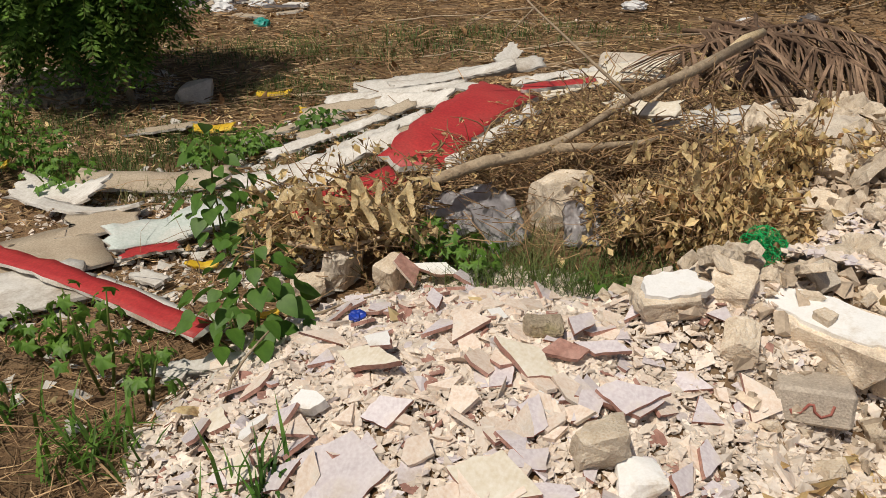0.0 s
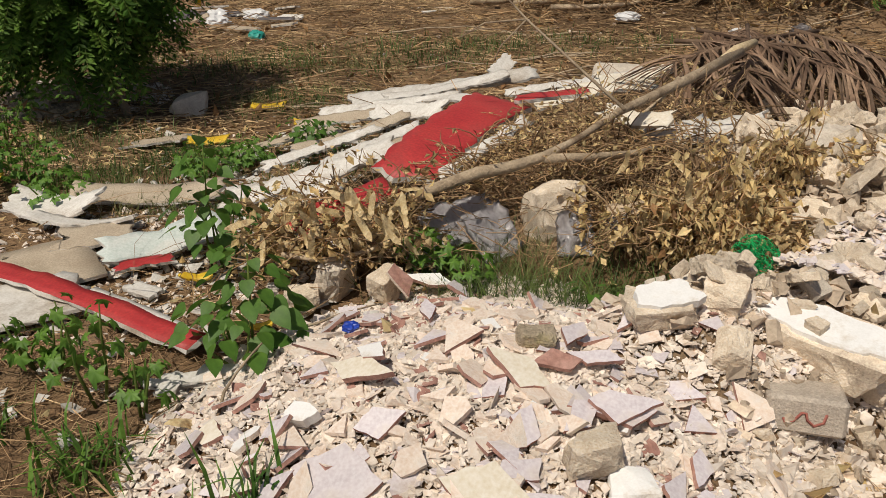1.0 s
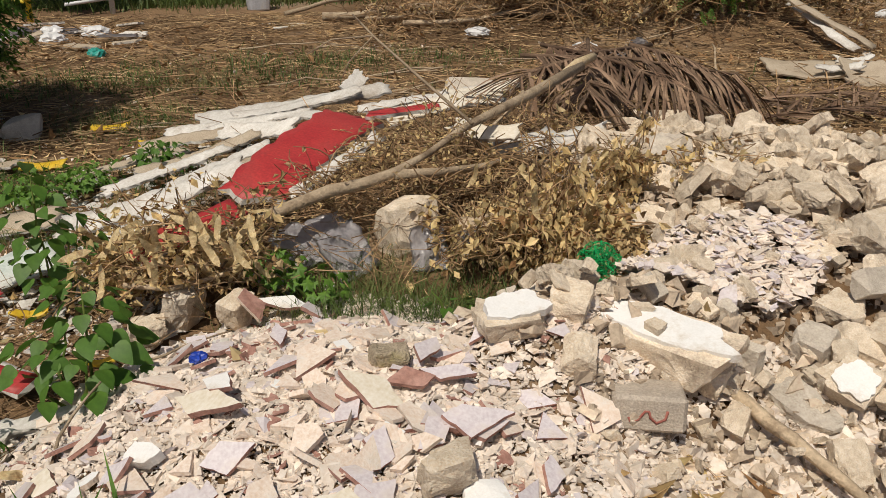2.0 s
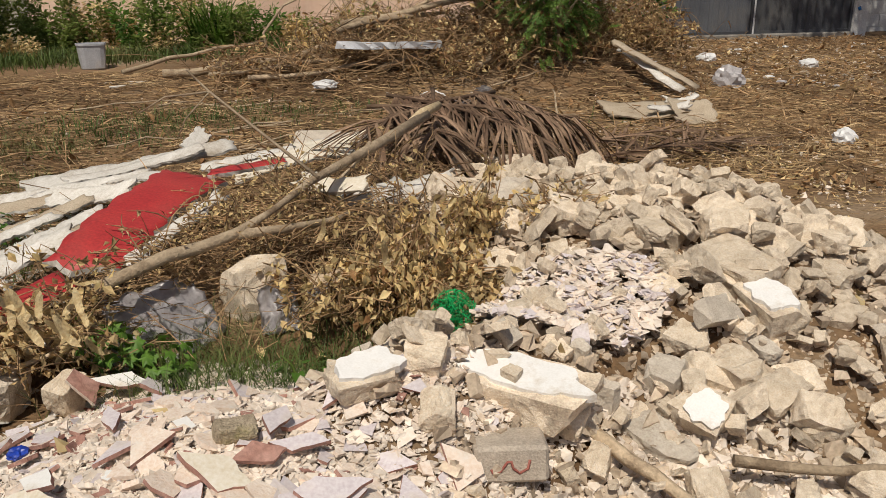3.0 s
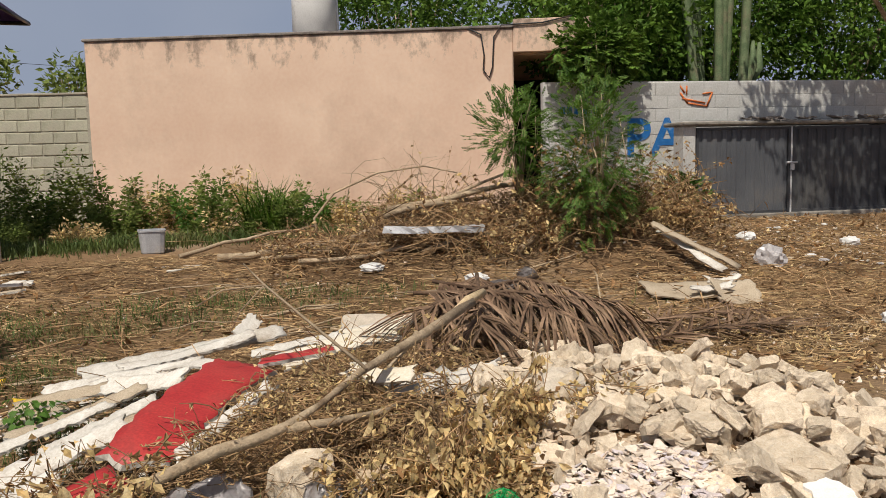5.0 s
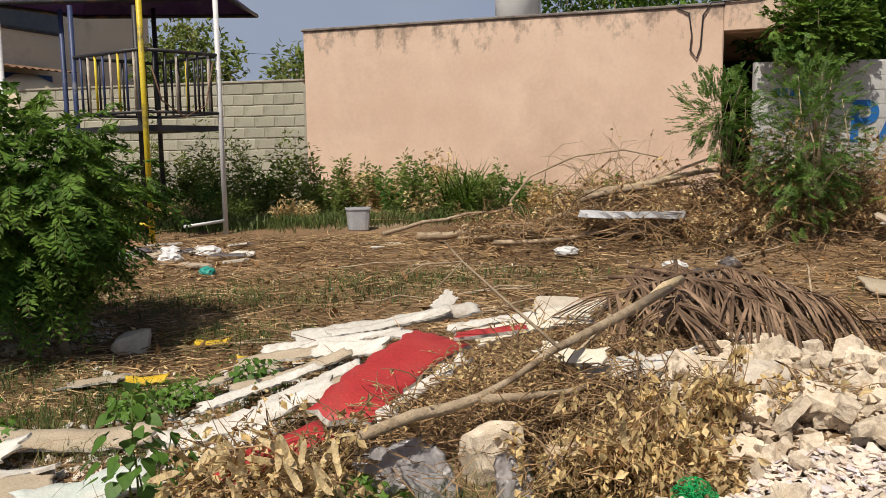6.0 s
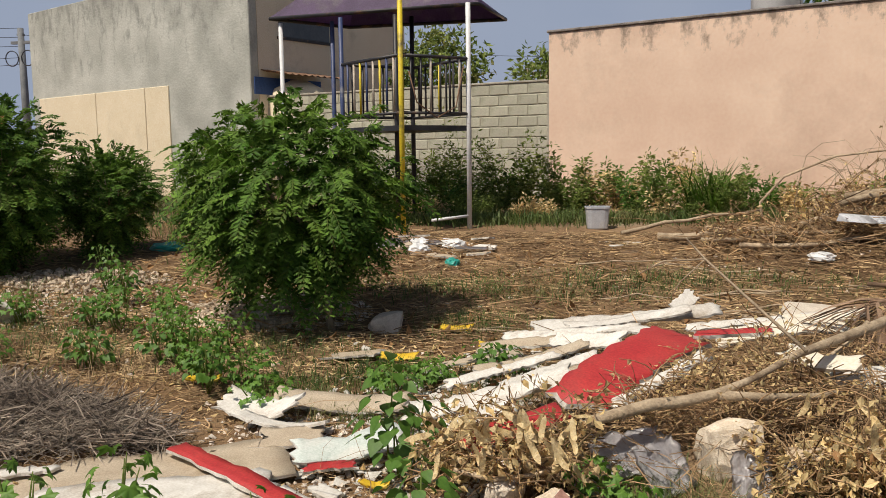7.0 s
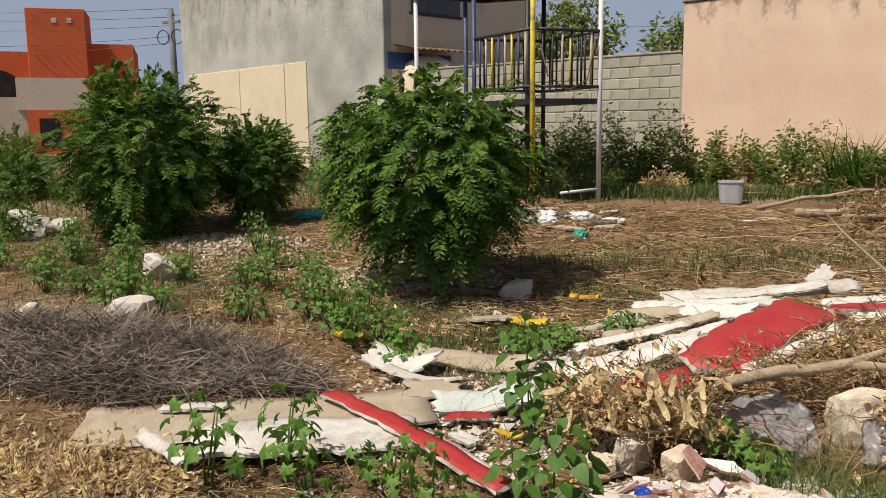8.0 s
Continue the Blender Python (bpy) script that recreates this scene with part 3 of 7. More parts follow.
for row in range(12):
    x = BLEN - (0.0 if row % 2 else 0.21)
    if not row % 2:
        part("block", half_me, None, bwall, m=pose(BLEN - 0.105, 0.07, 0.1 + 0.213 * row))
    while x > 0.4:
        part("block", block_me, None, bwall, m=pose(x - 0.21, 0.07 + rb.uniform(-0.004, 0.004), 0.1 + 0.213 * row + rb.uniform(-0.003, 0.003), 0, rb.uniform(-0.5, 0.5), 0))
        x -= 0.42
part("coping", boxed(0, -0.015, 2.56, BLEN, 0.16, 2.60, 0.008), M_MORTAR, bwall, "crumbling mortar coping")
part("pier", boxed(BLEN - 0.01, -0.03, 0, BLEN + 0.12, 0.2, 2.5, 0.01), M_MORTAR, bwall, "grey concrete pier")

# white block wall with painted letters, and the low store with its steel gate
W0, W1 = Vector((5.9, 12.95, 0)), Vector((16.0, 11.55, 0))
WD = (W1 - W0).normalized()
WANG = math.degrees(math.atan2(WD.y, WD.x))
WLEN = (W1 - W0).length
wwall = tagged(new("wall_east"), "whitewashed concrete block wall with painted letters", "wall", kind="structure")
wwall.matrix_basis = pose(W0.x, W0.y, 0.3, 0, 0, WANG)
part("mortar", boxed(0, 0.012, 0, WLEN, 0.15, 2.5), M_WHITEWALL, wwall)
wb_me = to_mesh("block", boxed(-0.2235, -0.075, -0.1115, 0.2235, 0.075, 0.1115, 0.005), M_WHITEWALL)
for row in range(11):
    x = 0.0 if row % 2 else -0.22
    while x < WLEN - 0.4:
        if x >= 0:
            part("block", wb_me, None, wwall, m=pose(x + 0.225, 0.075 + rb.uniform(-0.004, 0.004), 0.11 + 0.226 * row))
        x += 0.45


def letters(name, text, size, m, material, parent, label="", bold=0.0):
    cu = bpy.data.curves.new(name, 'FONT')
    cu.body, cu.size, cu.extrude, cu.offset = text, size, 0.0015, bold
    tmp = bpy.data.objects.new(name, cu)
    me = bpy.data.meshes.new_from_object(tmp)
    bpy.data.objects.remove(tmp)
    me.materials.clear()
    me.materials.append(material)
    ob = new(name, me)
    ob.parent = parent
    ob.matrix_basis = m
    return tagged(ob, label) if label else ob


letters("lettering", "PA", 0.93, pose(1.46, -0.008, 1.22, 90, 0, 0), M_BLUEPAINT, wwall, "big blue painted capital letters", 0.016)
bm = bmesh.new()
for x in (0.30, 0.42, 0.55, 0.70, 0.86):
    box(bm, x, -0.006, 1.95, x + 0.09, -0.002, 2.08)
part("small_lettering", bm, M_BLUEPAINT, wwall, "row of small faded blue painted marks")
bm = bmesh.new()
for a, b in (((2.48, 2.30), (2.62, 2.12)), ((2.62, 2.12), (2.98, 2.06)), ((2.98, 2.06), (3.08, 2.30)), ((3.08, 2.30), (2.90, 2.28)), ((2.52, 2.20), (2.95, 2.12)), ((2.60, 2.42), (2.60, 2.27)), ((2.48, 2.42), (2.56, 2.30))):
    tube(bm, [(a[0], -0.004, a[1]), (b[0], -0.004, b[1])], 0.018, 4)
part("painted_mark", bm, M_ORANGELET, wwall, "orange hand-painted zigzag mark")

M_SLABROOF = mat("roof_slab", (0.20, 0.185, 0.165), (0.34, 0.315, 0.28), 0.95, 4, 60, 0.5, (0.10, 0.09, 0.08), 0.5)
store = thing("gate_store", "low masonry store with grey steel double gate under concrete slab", "storage box", pose(7.83, 11.55, 0.42, 0, 0, -5.5))
part("pier", boxed(-0.09, 0, 0, 0.13, 0.35, 1.56, 0.015), M_WHITEWALL, store, "whitewashed side wall")
part("pier", boxed(3.80, 0, 0, 4.10, 0.6, 1.56, 0.015), M_WHITEWALL, store, "whitewashed side wall with a blue mark")
part("roof_slab", boxed(-0.14, -0.10, 1.56, 4.16, 0.62, 1.625, 0.02), M_SLABROOF, store, "stained dark grey concrete roof slab")
part("sill", boxed(0.13, -0.06, -0.12, 3.80, 0.3, 0.10, 0.02), M_SLABROOF, store, "stained concrete threshold")
bm = bmesh.new()
tube(bm, [(3.90, -0.003, 0.95), (3.94, -0.003, 0.62)], 0.03, 5)
tube(bm, [(3.88, -0.003, 0.50), (3.91, -0.003, 0.45)], 0.03, 5)
part("painted_mark", bm, M_BLUEPAINT, store, "blue hand-painted stroke")


def gate_leaf(x0, x1, material, label):
    leaf = part("gate_leaf", boxed(x0, 0.055, 0.10, x1, 0.062, 1.51), material, store, label)
    bm = bmesh.new()
    n = int((x1 - x0 - 0.1) / 0.17)
    for k in range(n):
        x = x0 + 0.07 + (x1 - x0 - 0.14) * (k + 0.2) / n
        vs = [bm.verts.new(p) for p in ((x, 0.054, 0.12), (x + 0.02, 0.030, 0.12), (x + 0.085, 0.030, 0.12), (x + 0.105, 0.054, 0.12), (x, 0.054, 1.49), (x + 0.02, 0.030, 1.49), (x + 0.085, 0.030, 1.49), (x + 0.105, 0.054, 1.49))]
        for a in range(3):
            bm.faces.new((vs[a], vs[a + 1], vs[a + 5], vs[a + 4]))
    part("corrugation", bm, material, leaf)
    bm = bmesh.new()
    for b in ((x0, 0.02, 0.10, x0 + 0.045, 0.055, 1.53), (x1 - 0.045, 0.02, 0.10, x1, 0.055, 1.53), (x0 + 0.045, 0.02, 1.485, x1 - 0.045, 0.055, 1.53), (x0 + 0.045, 0.02, 0.10, x1 - 0.045, 0.055, 0.145)):
        box(bm, *b)
    part("gate_frame", bm, M_GATE_SHADE_AND_FRAME, leaf)
    return leaf


gate_leaf(0.15, 1.87, M_GATE, "grey corrugated steel gate leaf")
# Tree shade is put into this leaf's darker grey.
gate_leaf(1.91, 3.79, M_GATE_SHADE_AND_FRAME, "grey corrugated steel gate leaf with tree shade in its colour")
bm = bmesh.new()
tube(bm, [(1.78, 0.0, 0.93), (1.98, 0.0, 0.93)], 0.018, 6)
box(bm, 1.85, -0.03, 0.80, 1.92, 0.015, 0.91, 0.01)
part("latch", bm, M_METAL, store, "steel bolt with padlock")
part("gate_post", boxed(1.87, 0.03, 0.10, 1.91, 0.09, 1.53), M_PAINT_WHITE, store)

# dead leaves and broken sheets lying on the store's roof
rg = random.Random(14)
STORE = pose(7.83, 11.55, 0.42, 0, 0, -5.5)
for k in range(22):
    x, y, sp = rg.uniform(1.2, 4.0), rg.uniform(-0.02, 0.5), rg.uniform(0.12, 0.5)
    m = STORE @ Matrix.Translation((x, y, 1.64 + rg.uniform(0, 0.05))) @ Matrix.Rotation(rg.uniform(-0.6, 0.6), 4, 'Z') @ Matrix.Rotation(rg.gauss(0, 0.12), 4, 'Y')
    thing("roof_litter", "broken dark board and leaf litter on the slab", "litter", m, group="roof litter", data=to_mesh("roof_litter", rough_board(sp, rg.uniform(0.05, 0.2), 0.018, rg, 0.02, 0.03), [rg.choice((M_TWIG, M_CAP, M_BOARD, M_RUSTSHEET)), M_CAP]))

# grey two-storey building
G0, G1 = Vector((-18.3, 22.0, 0)), Vector((-8.67, 17.5, 0))
GD = (G1 - G0).normalized()
GANG = math.degrees(math.atan2(GD.y, GD.x))
GLEN = (G1 - G0).length
grey = thing("grey_building", "two storey building with raw grey rendered side and beige rear", "building", pose(G0.x, G0.y, 0.3, 0, 0, GANG))
part("wall", boxed(0, 0, 0, GLEN, 0.25, 5.6, 0.02), M_GREYWALL, grey)
part("rear_wall", boxed(GLEN - 0.25, 0.25, 0, GLEN - 0.003, 5.5, 5.3), M_BEIGE, grey, "beige painted rear wall")
part("far_wall", boxed(0, 5.4, 0, GLEN - 0.25, 5.6, 5.3), M_BEIGE, grey)
part("end_wall", boxed(0, 0.25, 0, 0.25, 5.4, 5.4), M_GREYWALL, grey)
part("roof", boxed(0.25, 0.25, 5.0, GLEN - 0.25, 5.4, 5.2), M_CAP, grey)
for x0, x1 in ((0.45, 3.75), (3.78, 6.25), (6.28, 7.35)):
    part("render_patch", boxed(x0, -0.035, 0.0, x1, 0.02, 2.98, 0.01), M_CREAM, grey, "smooth cream-painted render panel")
win = part("window", boxed(GLEN - 0.01, 0.9, 4.0, GLEN + 0.02, 2.55, 4.45), M_GLASS, grey, "dark upper window")
part("window_frame", boxed(GLEN - 0.005, 0.84, 3.93, GLEN + 0.04, 2.61, 4.0), M_PAINT_BLACK, win)
bm = bmesh.new()
lip = [[bm.verts.new((GLEN + 0.9 * e, 0.3 + 0.05 * k, 3.17 - 0.15 * e + 0.018 * math.cos(math.pi * k / 2) - d)) for k in range(37)] for e, d in ((0, 0), (1, 0), (1, 0.008), (0, 0.008))]
for a, b in zip(lip, lip[1:] + lip[:1]):
    for k in range(36):
        bm.faces.new((a[k], a[k + 1], b[k + 1], b[k]))
part("awning", bm, M_RUSTSHEET, grey, "rusty corrugated awning")
part("blue_panel", boxed(GLEN, 0.1, 2.6, GLEN + 0.03, 2.2, 3.0), M_BLUEWALL, grey)
bm = bmesh.new()
tube(bm, [(GLEN + 0.3, 1.2, -0.3), (GLEN + 0.3, 1.2, 2.4), (GLEN + 0.3, 1.2, 2.75), (GLEN + 0.3, 1.2, 2.95)], [0.75, 0.75, 0.6, 0.2], 16)
part("cistern", bm, M_CREAM, grey, "cream round-topped cistern")

# orange house, its neighbours, pole and wires
orange = thing("orange_house", "orange two storey house with an arched terrace and a tower", "house", pose(-34.3, 31.5, 0.45, 0, 0, 40))
part("wall", boxed(-9, 0, 0, 0, 8, 5.1), M_ORANGE, orange)
part("tower", boxed(-1.0, -0.6, 0, 1.75, 2.4, 7.2, 0.03), M_ORANGE, orange)
part("rear_block", boxed(1.75, 0.6, 0, 3.9, 7, 5.6), M_ORANGE, orange)
# Thin arched panel on the wall, coloured as the terrace's inner shade.
bm = bmesh.new()
arch = [(-5.2, 2.4), (-1.6, 2.4)] + [(-3.4 + 1.8 * math.cos(a), 3.6 + 0.7 * math.sin(a)) for a in np.linspace(0, math.pi, 9)]
vs = [bm.verts.new((x, -0.02, z)) for x, z in arch]
bm.faces.new(vs)
r = bmesh.ops.extrude_face_region(bm, geom=bm.faces[:])
for v in [g for g in r["geom"] if isinstance(g, bmesh.types.BMVert)]:
    v.co.y -= 0.03
part("terrace_opening", bm, M_INSIDE_SHADE, orange, "arched terrace opening, its shade a dark panel")
for x in (-0.3, 0.4):
    part("vent", boxed(x + 0.5, -0.63, 6.5, x + 0.72, -0.6, 6.72), M_PAINT_WHITE, orange, "small white tower vent")
for k in range(16):
    bm = bmesh.new()
    tube(bm, [(0.3 + 0.3 * k, -2.6, 2.2), (0.3 + 0.3 * k, 0.3, 3.1)], 0.15, 6)
    part("roof_tile", bm, M_TERRACOTTA, orange)
part("gate_wall", boxed(-8, -3.4, 0, 1.4, -3.1, 2.7), M_CONC_GREY, orange, "grey front boundary wall with lamp")
part("gate_beam", boxed(-1.2, -3.5, 2.1, 1.9, -3.0, 3.6), M_CONC_GREY, orange)
part("doorway", boxed(-0.8, -3.54, 0, 1.4, -3.5, 2.1), M_ORANGE, orange)
# Dark panel in place of the shade within the doorway.
part("door_arch", boxed(-0.3, -3.58, 0.4, 0.6, -3.54, 1.7), M_INSIDE_SHADE, orange)

lowhouse = thing("far_house", "small distant blue and grey house behind the lot", "house", pose(-25.0, 33.5, 0.4, 0, 0, 25))
part("wall", boxed(-2, 0, 0, 6, 5, 3.0), M_CONC_GREY, lowhouse)
part("roof", boxed(-2.2, -0.2, 3.0, 6.2, 5.2, 3.3), M_BLUEWALL, lowhouse)
bm = bmesh.new()
tube(bm, [(0.2, 1, 3.3), (0.2, 1, 4.5), (0.2, 1, 4.8)], [0.5, 0.5, 0.2], 12)
part("tank", bm, M_TERRACOTTA, lowhouse, "round rooftop tank")

pole = thing("utility_pole", "grey concrete utility pole with crossarms and wire loops", "utility pole", pose(-27.0, 32.0, 0.4))
bm = bmesh.new()
tube(bm, [(0, 0, 0), (0, 0, 6.9)], [0.2, 0.13], 8)
part("pole", bm, M_POLE, pole)
part("crossarm", boxed(-0.5, -0.08, 6.2, 0.5, 0.08, 6.32), M_POLE, pole)
part("crossarm", boxed(-0.15, -0.08, 6.55, 0.15, 0.08, 6.65), M_POLE, pole)
for sx in (-0.42, 0.42):
    bm = bmesh.new()
    tube(bm, [(sx + 0.34 * math.cos(a), -0.15, 5.55 + 0.34 * math.sin(a)) for a in np.linspace(0, 2 * math.pi, 15)], 0.025, 5)
    part("wire_loop", bm, M_PAINT_BLACK, pole)
for k, (za, zb) in enumerate(((6.9, 7.8), (6.5, 7.4), (6.1, 6.8), (5.6, 5.7), (5.3, 5.0))):
    bm = bmesh.new()
    tube(bm, [(-27 - 21 * s, 32 - 4 * s, za + (zb - za) * s - 1.0 * s * (1 - s) + 0.4) for s in np.linspace(0, 1, 9)], 0.013, 4)
    thing("overhead_wire", "black overhead wire running from the pole", "wire", group="overhead wires", data=to_mesh("overhead_wire", bm, M_PAINT_BLACK))
bm = bmesh.new()
tube(bm, [(-27 + 30 * s, 32 + 20 * s, 6.6 - 1.0 * s * (1 - s) + 0.4) for s in np.linspace(0, 1, 9)], 0.013, 4)
thing("overhead_wire", "black overhead wire running from the pole", "wire", group="overhead wires", data=to_mesh("overhead_wire", bm, M_PAINT_BLACK))

# playground tower
tower = thing("playground_tower", "rusty painted steel playground tower with purple roof and slatted railings", "playground", pose(-2.16, 10.85, 0.40))


def pipe(name, a, b, r, material, parent, label="", sides=8):
    bm = bmesh.new()
    tube(bm, [a, b], r, sides)
    return part(name, bm, material, parent, label)


TZ = 1.44
W, Y, L, B = Vector((0, 0, 0)), Vector((-0.75, -0.72, 0)), Vector((-1.88, 0.15, 0)), Vector((-1.05, 0.95, 0))
LW = Vector((-2.90, 0.38, 0))
UP = Vector((0, 0, 1))


def post(at, top, r, material, label=""):
    return pipe("post", at - UP * 0.05, at + UP * top, r, material, tower, label)


post(W, 3.08, 0.034, M_PAINT_WHITE, "white post with flaking paint")
post(Y, 3.4, 0.036, M_PAINT_YELLOW, "yellow post with flaking paint")
post(B, 3.1, 0.034, M_PAINT_BLACK)
post(Vector((-1.07, 0.15, 0)), 3.0, 0.036, M_PAINT_BLACK)
post(L, 3.0, 0.034, M_PAINT_BLUE, "dark blue post")
post(L + Vector((-0.24, 0.30, 0)), 3.0, 0.034, M_PAINT_BLUE, "dark blue post")
post(LW, 3.0, 0.034, M_PAINT_WHITE, "white post with flaking paint")
bm = bmesh.new()
lo_ = [bm.verts.new(p + UP * (TZ - 0.07)) for p in (W, B, L, Y)]
hi_ = [bm.verts.new(p + UP * TZ) for p in (W, B, L, Y)]
bm.faces.new(hi_)
bm.faces.new(lo_[::-1])
for k in range(4):
    bm.faces.new((lo_[k], lo_[(k + 1) % 4], hi_[(k + 1) % 4], hi_[k]))
part("deck", bm, M_PAINT_BLACK, tower, "dark steel deck")


def railing(a, b, mats, n):
    a, b = a + UP * TZ, b + UP * TZ
    rail = pipe("railing", a + UP * 0.90, b + UP * 0.90, 0.024, M_PAINT_BLACK, tower, "slatted railing in mixed colours")
    pipe("rail", a + UP * 0.16, b + UP * 0.16, 0.02, M_PAINT_BLACK, rail)
    for k in range(1, n):
        p = a.lerp(b, k / n)
        pipe("baluster", p + UP * 0.16, p + UP * 0.90, 0.017, mats[k % len(mats)], rail, sides=6)


railing(W, Y, (M_PAINT_BLACK, M_CONC_GREY, M_PAINT_BLACK), 7)
railing(W, B, (M_PAINT_YELLOW, M_PAINT_BLACK, M_PAINT_BLACK, M_PAINT_BLACK), 8)
railing(B, L, (M_PAINT_BLACK,), 7)
railing(L, Y, (M_PAINT_YELLOW, M_PAINT_BLUE, M_CONC_GREY), 9)
pipe("brace", W + UP * 0.20, W + Vector((-0.45, -0.36, 0.16)), 0.02, M_PAINT_WHITE, tower)
pipe("brace", Y + UP * 0.22, L + UP * 0.24, 0.02, M_PAINT_YELLOW, tower)
bm = bmesh.new()
tube(bm, [(-0.66, -0.66, TZ + 0.7), (-0.58, -0.58, TZ + 0.3), (-0.36, -0.37, TZ + 0.10), (-0.14, -0.17, TZ + 0.25), (-0.05, -0.08, TZ + 0.8)], 0.010, 5)
part("hose", bm, M_RUSTSHEET, tower, "limp brown hose")
bm = bmesh.new()
EAVE = [Vector(p) for p in ((-3.05, 0.33, 3.08), (0.15, 0.03, 3.08), (0.30, 1.45, 3.08), (-2.20, 1.45, 3.08))]
PEAK = [Vector(p) for p in ((-2.2, 0.62, 3.68), (-0.6, 0.5, 3.68), (-0.5, 1.0, 3.68), (-1.9, 1.1, 3.68))]
lo = [bm.verts.new(p) for p in EAVE]
hi = [bm.verts.new(p) for p in PEAK]
for k in range(4):
    bm.faces.new((lo[k], lo[(k + 1) % 4], hi[(k + 1) % 4], hi[k]))
bm.faces.new(hi)
bmesh.ops.solidify(bm, geom=bm.faces[:], thickness=0.03)
part("roof", bm, M_PURPLE, tower, "faded purple sheet-metal roof")
bm = bmesh.new()
tube(bm, [p - UP * 0.015 for p in EAVE + EAVE[:1]], 0.028, 5)
part("eave_rail", bm, M_PAINT_BLACK, tower)


# ---- rubble ----
def orient(normal, spin):
    q = Vector(normal).normalized().to_track_quat('Z', 'Y')
    return q.to_matrix().to_4x4() @ Matrix.Rotation(spin, 4, 'Z')


def slope(x, y, e=0.06):
    return Vector((-(height(x + e, y) - height(x - e, y)) / (2 * e), -(height(x, y + e) - height(x, y - e)) / (2 * e), 1)).normalized()


def lay(x, y, dz, rnd, tilt, spin=None):
    """The pose of a loose piece lying on the ground with a random tilt."""
    n = slope(x, y) + Vector((rnd.gauss(0, tilt), rnd.gauss(0, tilt), 0))
    return Matrix.Translation(on(x, y, dz)) @ orient(n, rnd.uniform(0, 6.28) if spin is None else spin)


def in_ellipse(rnd, cx, cy, rx, ry, p=0.55):
    a, r = rnd.uniform(0, 2 * math.pi), rnd.random() ** p
    return cx + rx * r * math.cos(a), cy + ry * r * math.sin(a)


def crumbs(rs, xy, sizes, flat, mats, name, idx=None, lift=0.0):
    """Small broken bits, joined: skewed little boxes lying at all angles."""
    n = len(xy)
    base = np.array([(x, y, height(x, y) + lift) for x, y in xy])
    c = np.array([[sx, sy, sz] for sz in (-1, 1) for sy in (-1, 1) for sx in (-1, 1)], float)
    pts = c[None] * rs.uniform(0.1, 1.2, (n, 8, 3)) * 0.5
    pts *= np.stack([sizes * rs.uniform(0.6, 1.2, n), sizes * rs.uniform(0.5, 1.0, n), sizes * flat * rs.uniform(0.6, 1.3, n)], 1)[:, None]
    a, t, s = rs.uniform(0, 6.28, n), rs.normal(0, 0.35, n), rs.normal(0, 0.35, n)
    R = np.zeros((n, 3, 3))
    ca, sa, ct, st, cs, ss = np.cos(a), np.sin(a), np.cos(t), np.sin(t), np.cos(s), np.sin(s)
    Rz = np.stack([np.stack([ca, -sa, 0 * a], 1), np.stack([sa, ca, 0 * a], 1), np.stack([0 * a, 0 * a, 1 + 0 * a], 1)], 1)
    Rx = np.stack([np.stack([1 + 0 * a, 0 * a, 0 * a], 1), np.stack([0 * a, ct, -st], 1), np.stack([0 * a, st, ct], 1)], 1)
    Ry = np.stack([np.stack([cs, 0 * a, ss], 1), np.stack([0 * a, 1 + 0 * a, 0 * a], 1), np.stack([-ss, 0 * a, cs], 1)], 1)
    R = Rx @ Ry @ Rz
    v = (np.einsum('nij,nkj->nki', R, pts) + base[:, None]).reshape(-1, 3)
    b = np.arange(n) * 8
    f = []
    for q in ((0, 2, 3, 1), (4, 5, 7, 6), (0, 1, 5, 4), (1, 3, 7, 5), (3, 2, 6, 7), (2, 0, 4, 6)):
        f += np.stack([b + k for k in q], 1).tolist()
    mi = None
    if idx is not None:
        mi = np.tile(idx, 6).astype(np.int32)
    return raw_mesh(name, v.tolist(), f, mats, mi)


rs = np.random.RandomState(11)
rt = random.Random(21)
SHARDS = [shard_mesh(rt, s, t, (M_GLAZE, M_TILEBODY, M_TILERED), "tile_shard") for s, t in [(0.07, 0.009), (0.09, 0.009), (0.11, 0.01), (0.06, 0.009), (0.13, 0.01), (0.08, 0.009), (0.10, 0.01), (0.05, 0.008)]]
BACKS = [shard_mesh(rt, s, t, (M_TILEBODY, M_TILEBODY, M_TILEBODY), "tile_shard") for s, t in [(0.06, 0.011), (0.08, 0.013), (0.10, 0.013), (0.05, 0.012), (0.12, 0.014), (0.07, 0.011), (0.09, 0.014), (0.11, 0.012), (0.045, 0.01), (0.065, 0.012)]]
PLAST = [shard_mesh(rt, s, t, (M_PLASTER, M_TILEBODY, M_TILEBODY), "tile_shard") for s, t in [(0.07, 0.015), (0.09, 0.018), (0.055, 0.014)]]

heap = thing("tile_heap", "heap of broken floor tiles and cream mortar rubble", "rubble")
pool = BACKS * 3 + SHARDS + PLAST
LARGE = [shard_mesh(rt, s, 0.011, mats, "tile_shard") for s in (0.13, 0.16, 0.19) for mats in ((M_GLAZE, M_TILEBODY, M_TILERED), (M_TILEBODY, M_TILEBODY, M_TILERED), (M_TILEBODY, M_GLAZE, M_TILEBODY))]
for k in range(64):
    x, y = in_ellipse(rt, 0.08, 1.80, 0.80, 0.72, 0.6)
    part("tile_shard", rt.choice(LARGE), None, heap, m=lay(x, y, rt.uniform(0.02, 0.04), rt, 0.5 if k % 4 == 0 else 0.16) @ Matrix.Diagonal((rt.uniform(0.7, 1.1), rt.uniform(0.5, 0.9), 1, 1)))
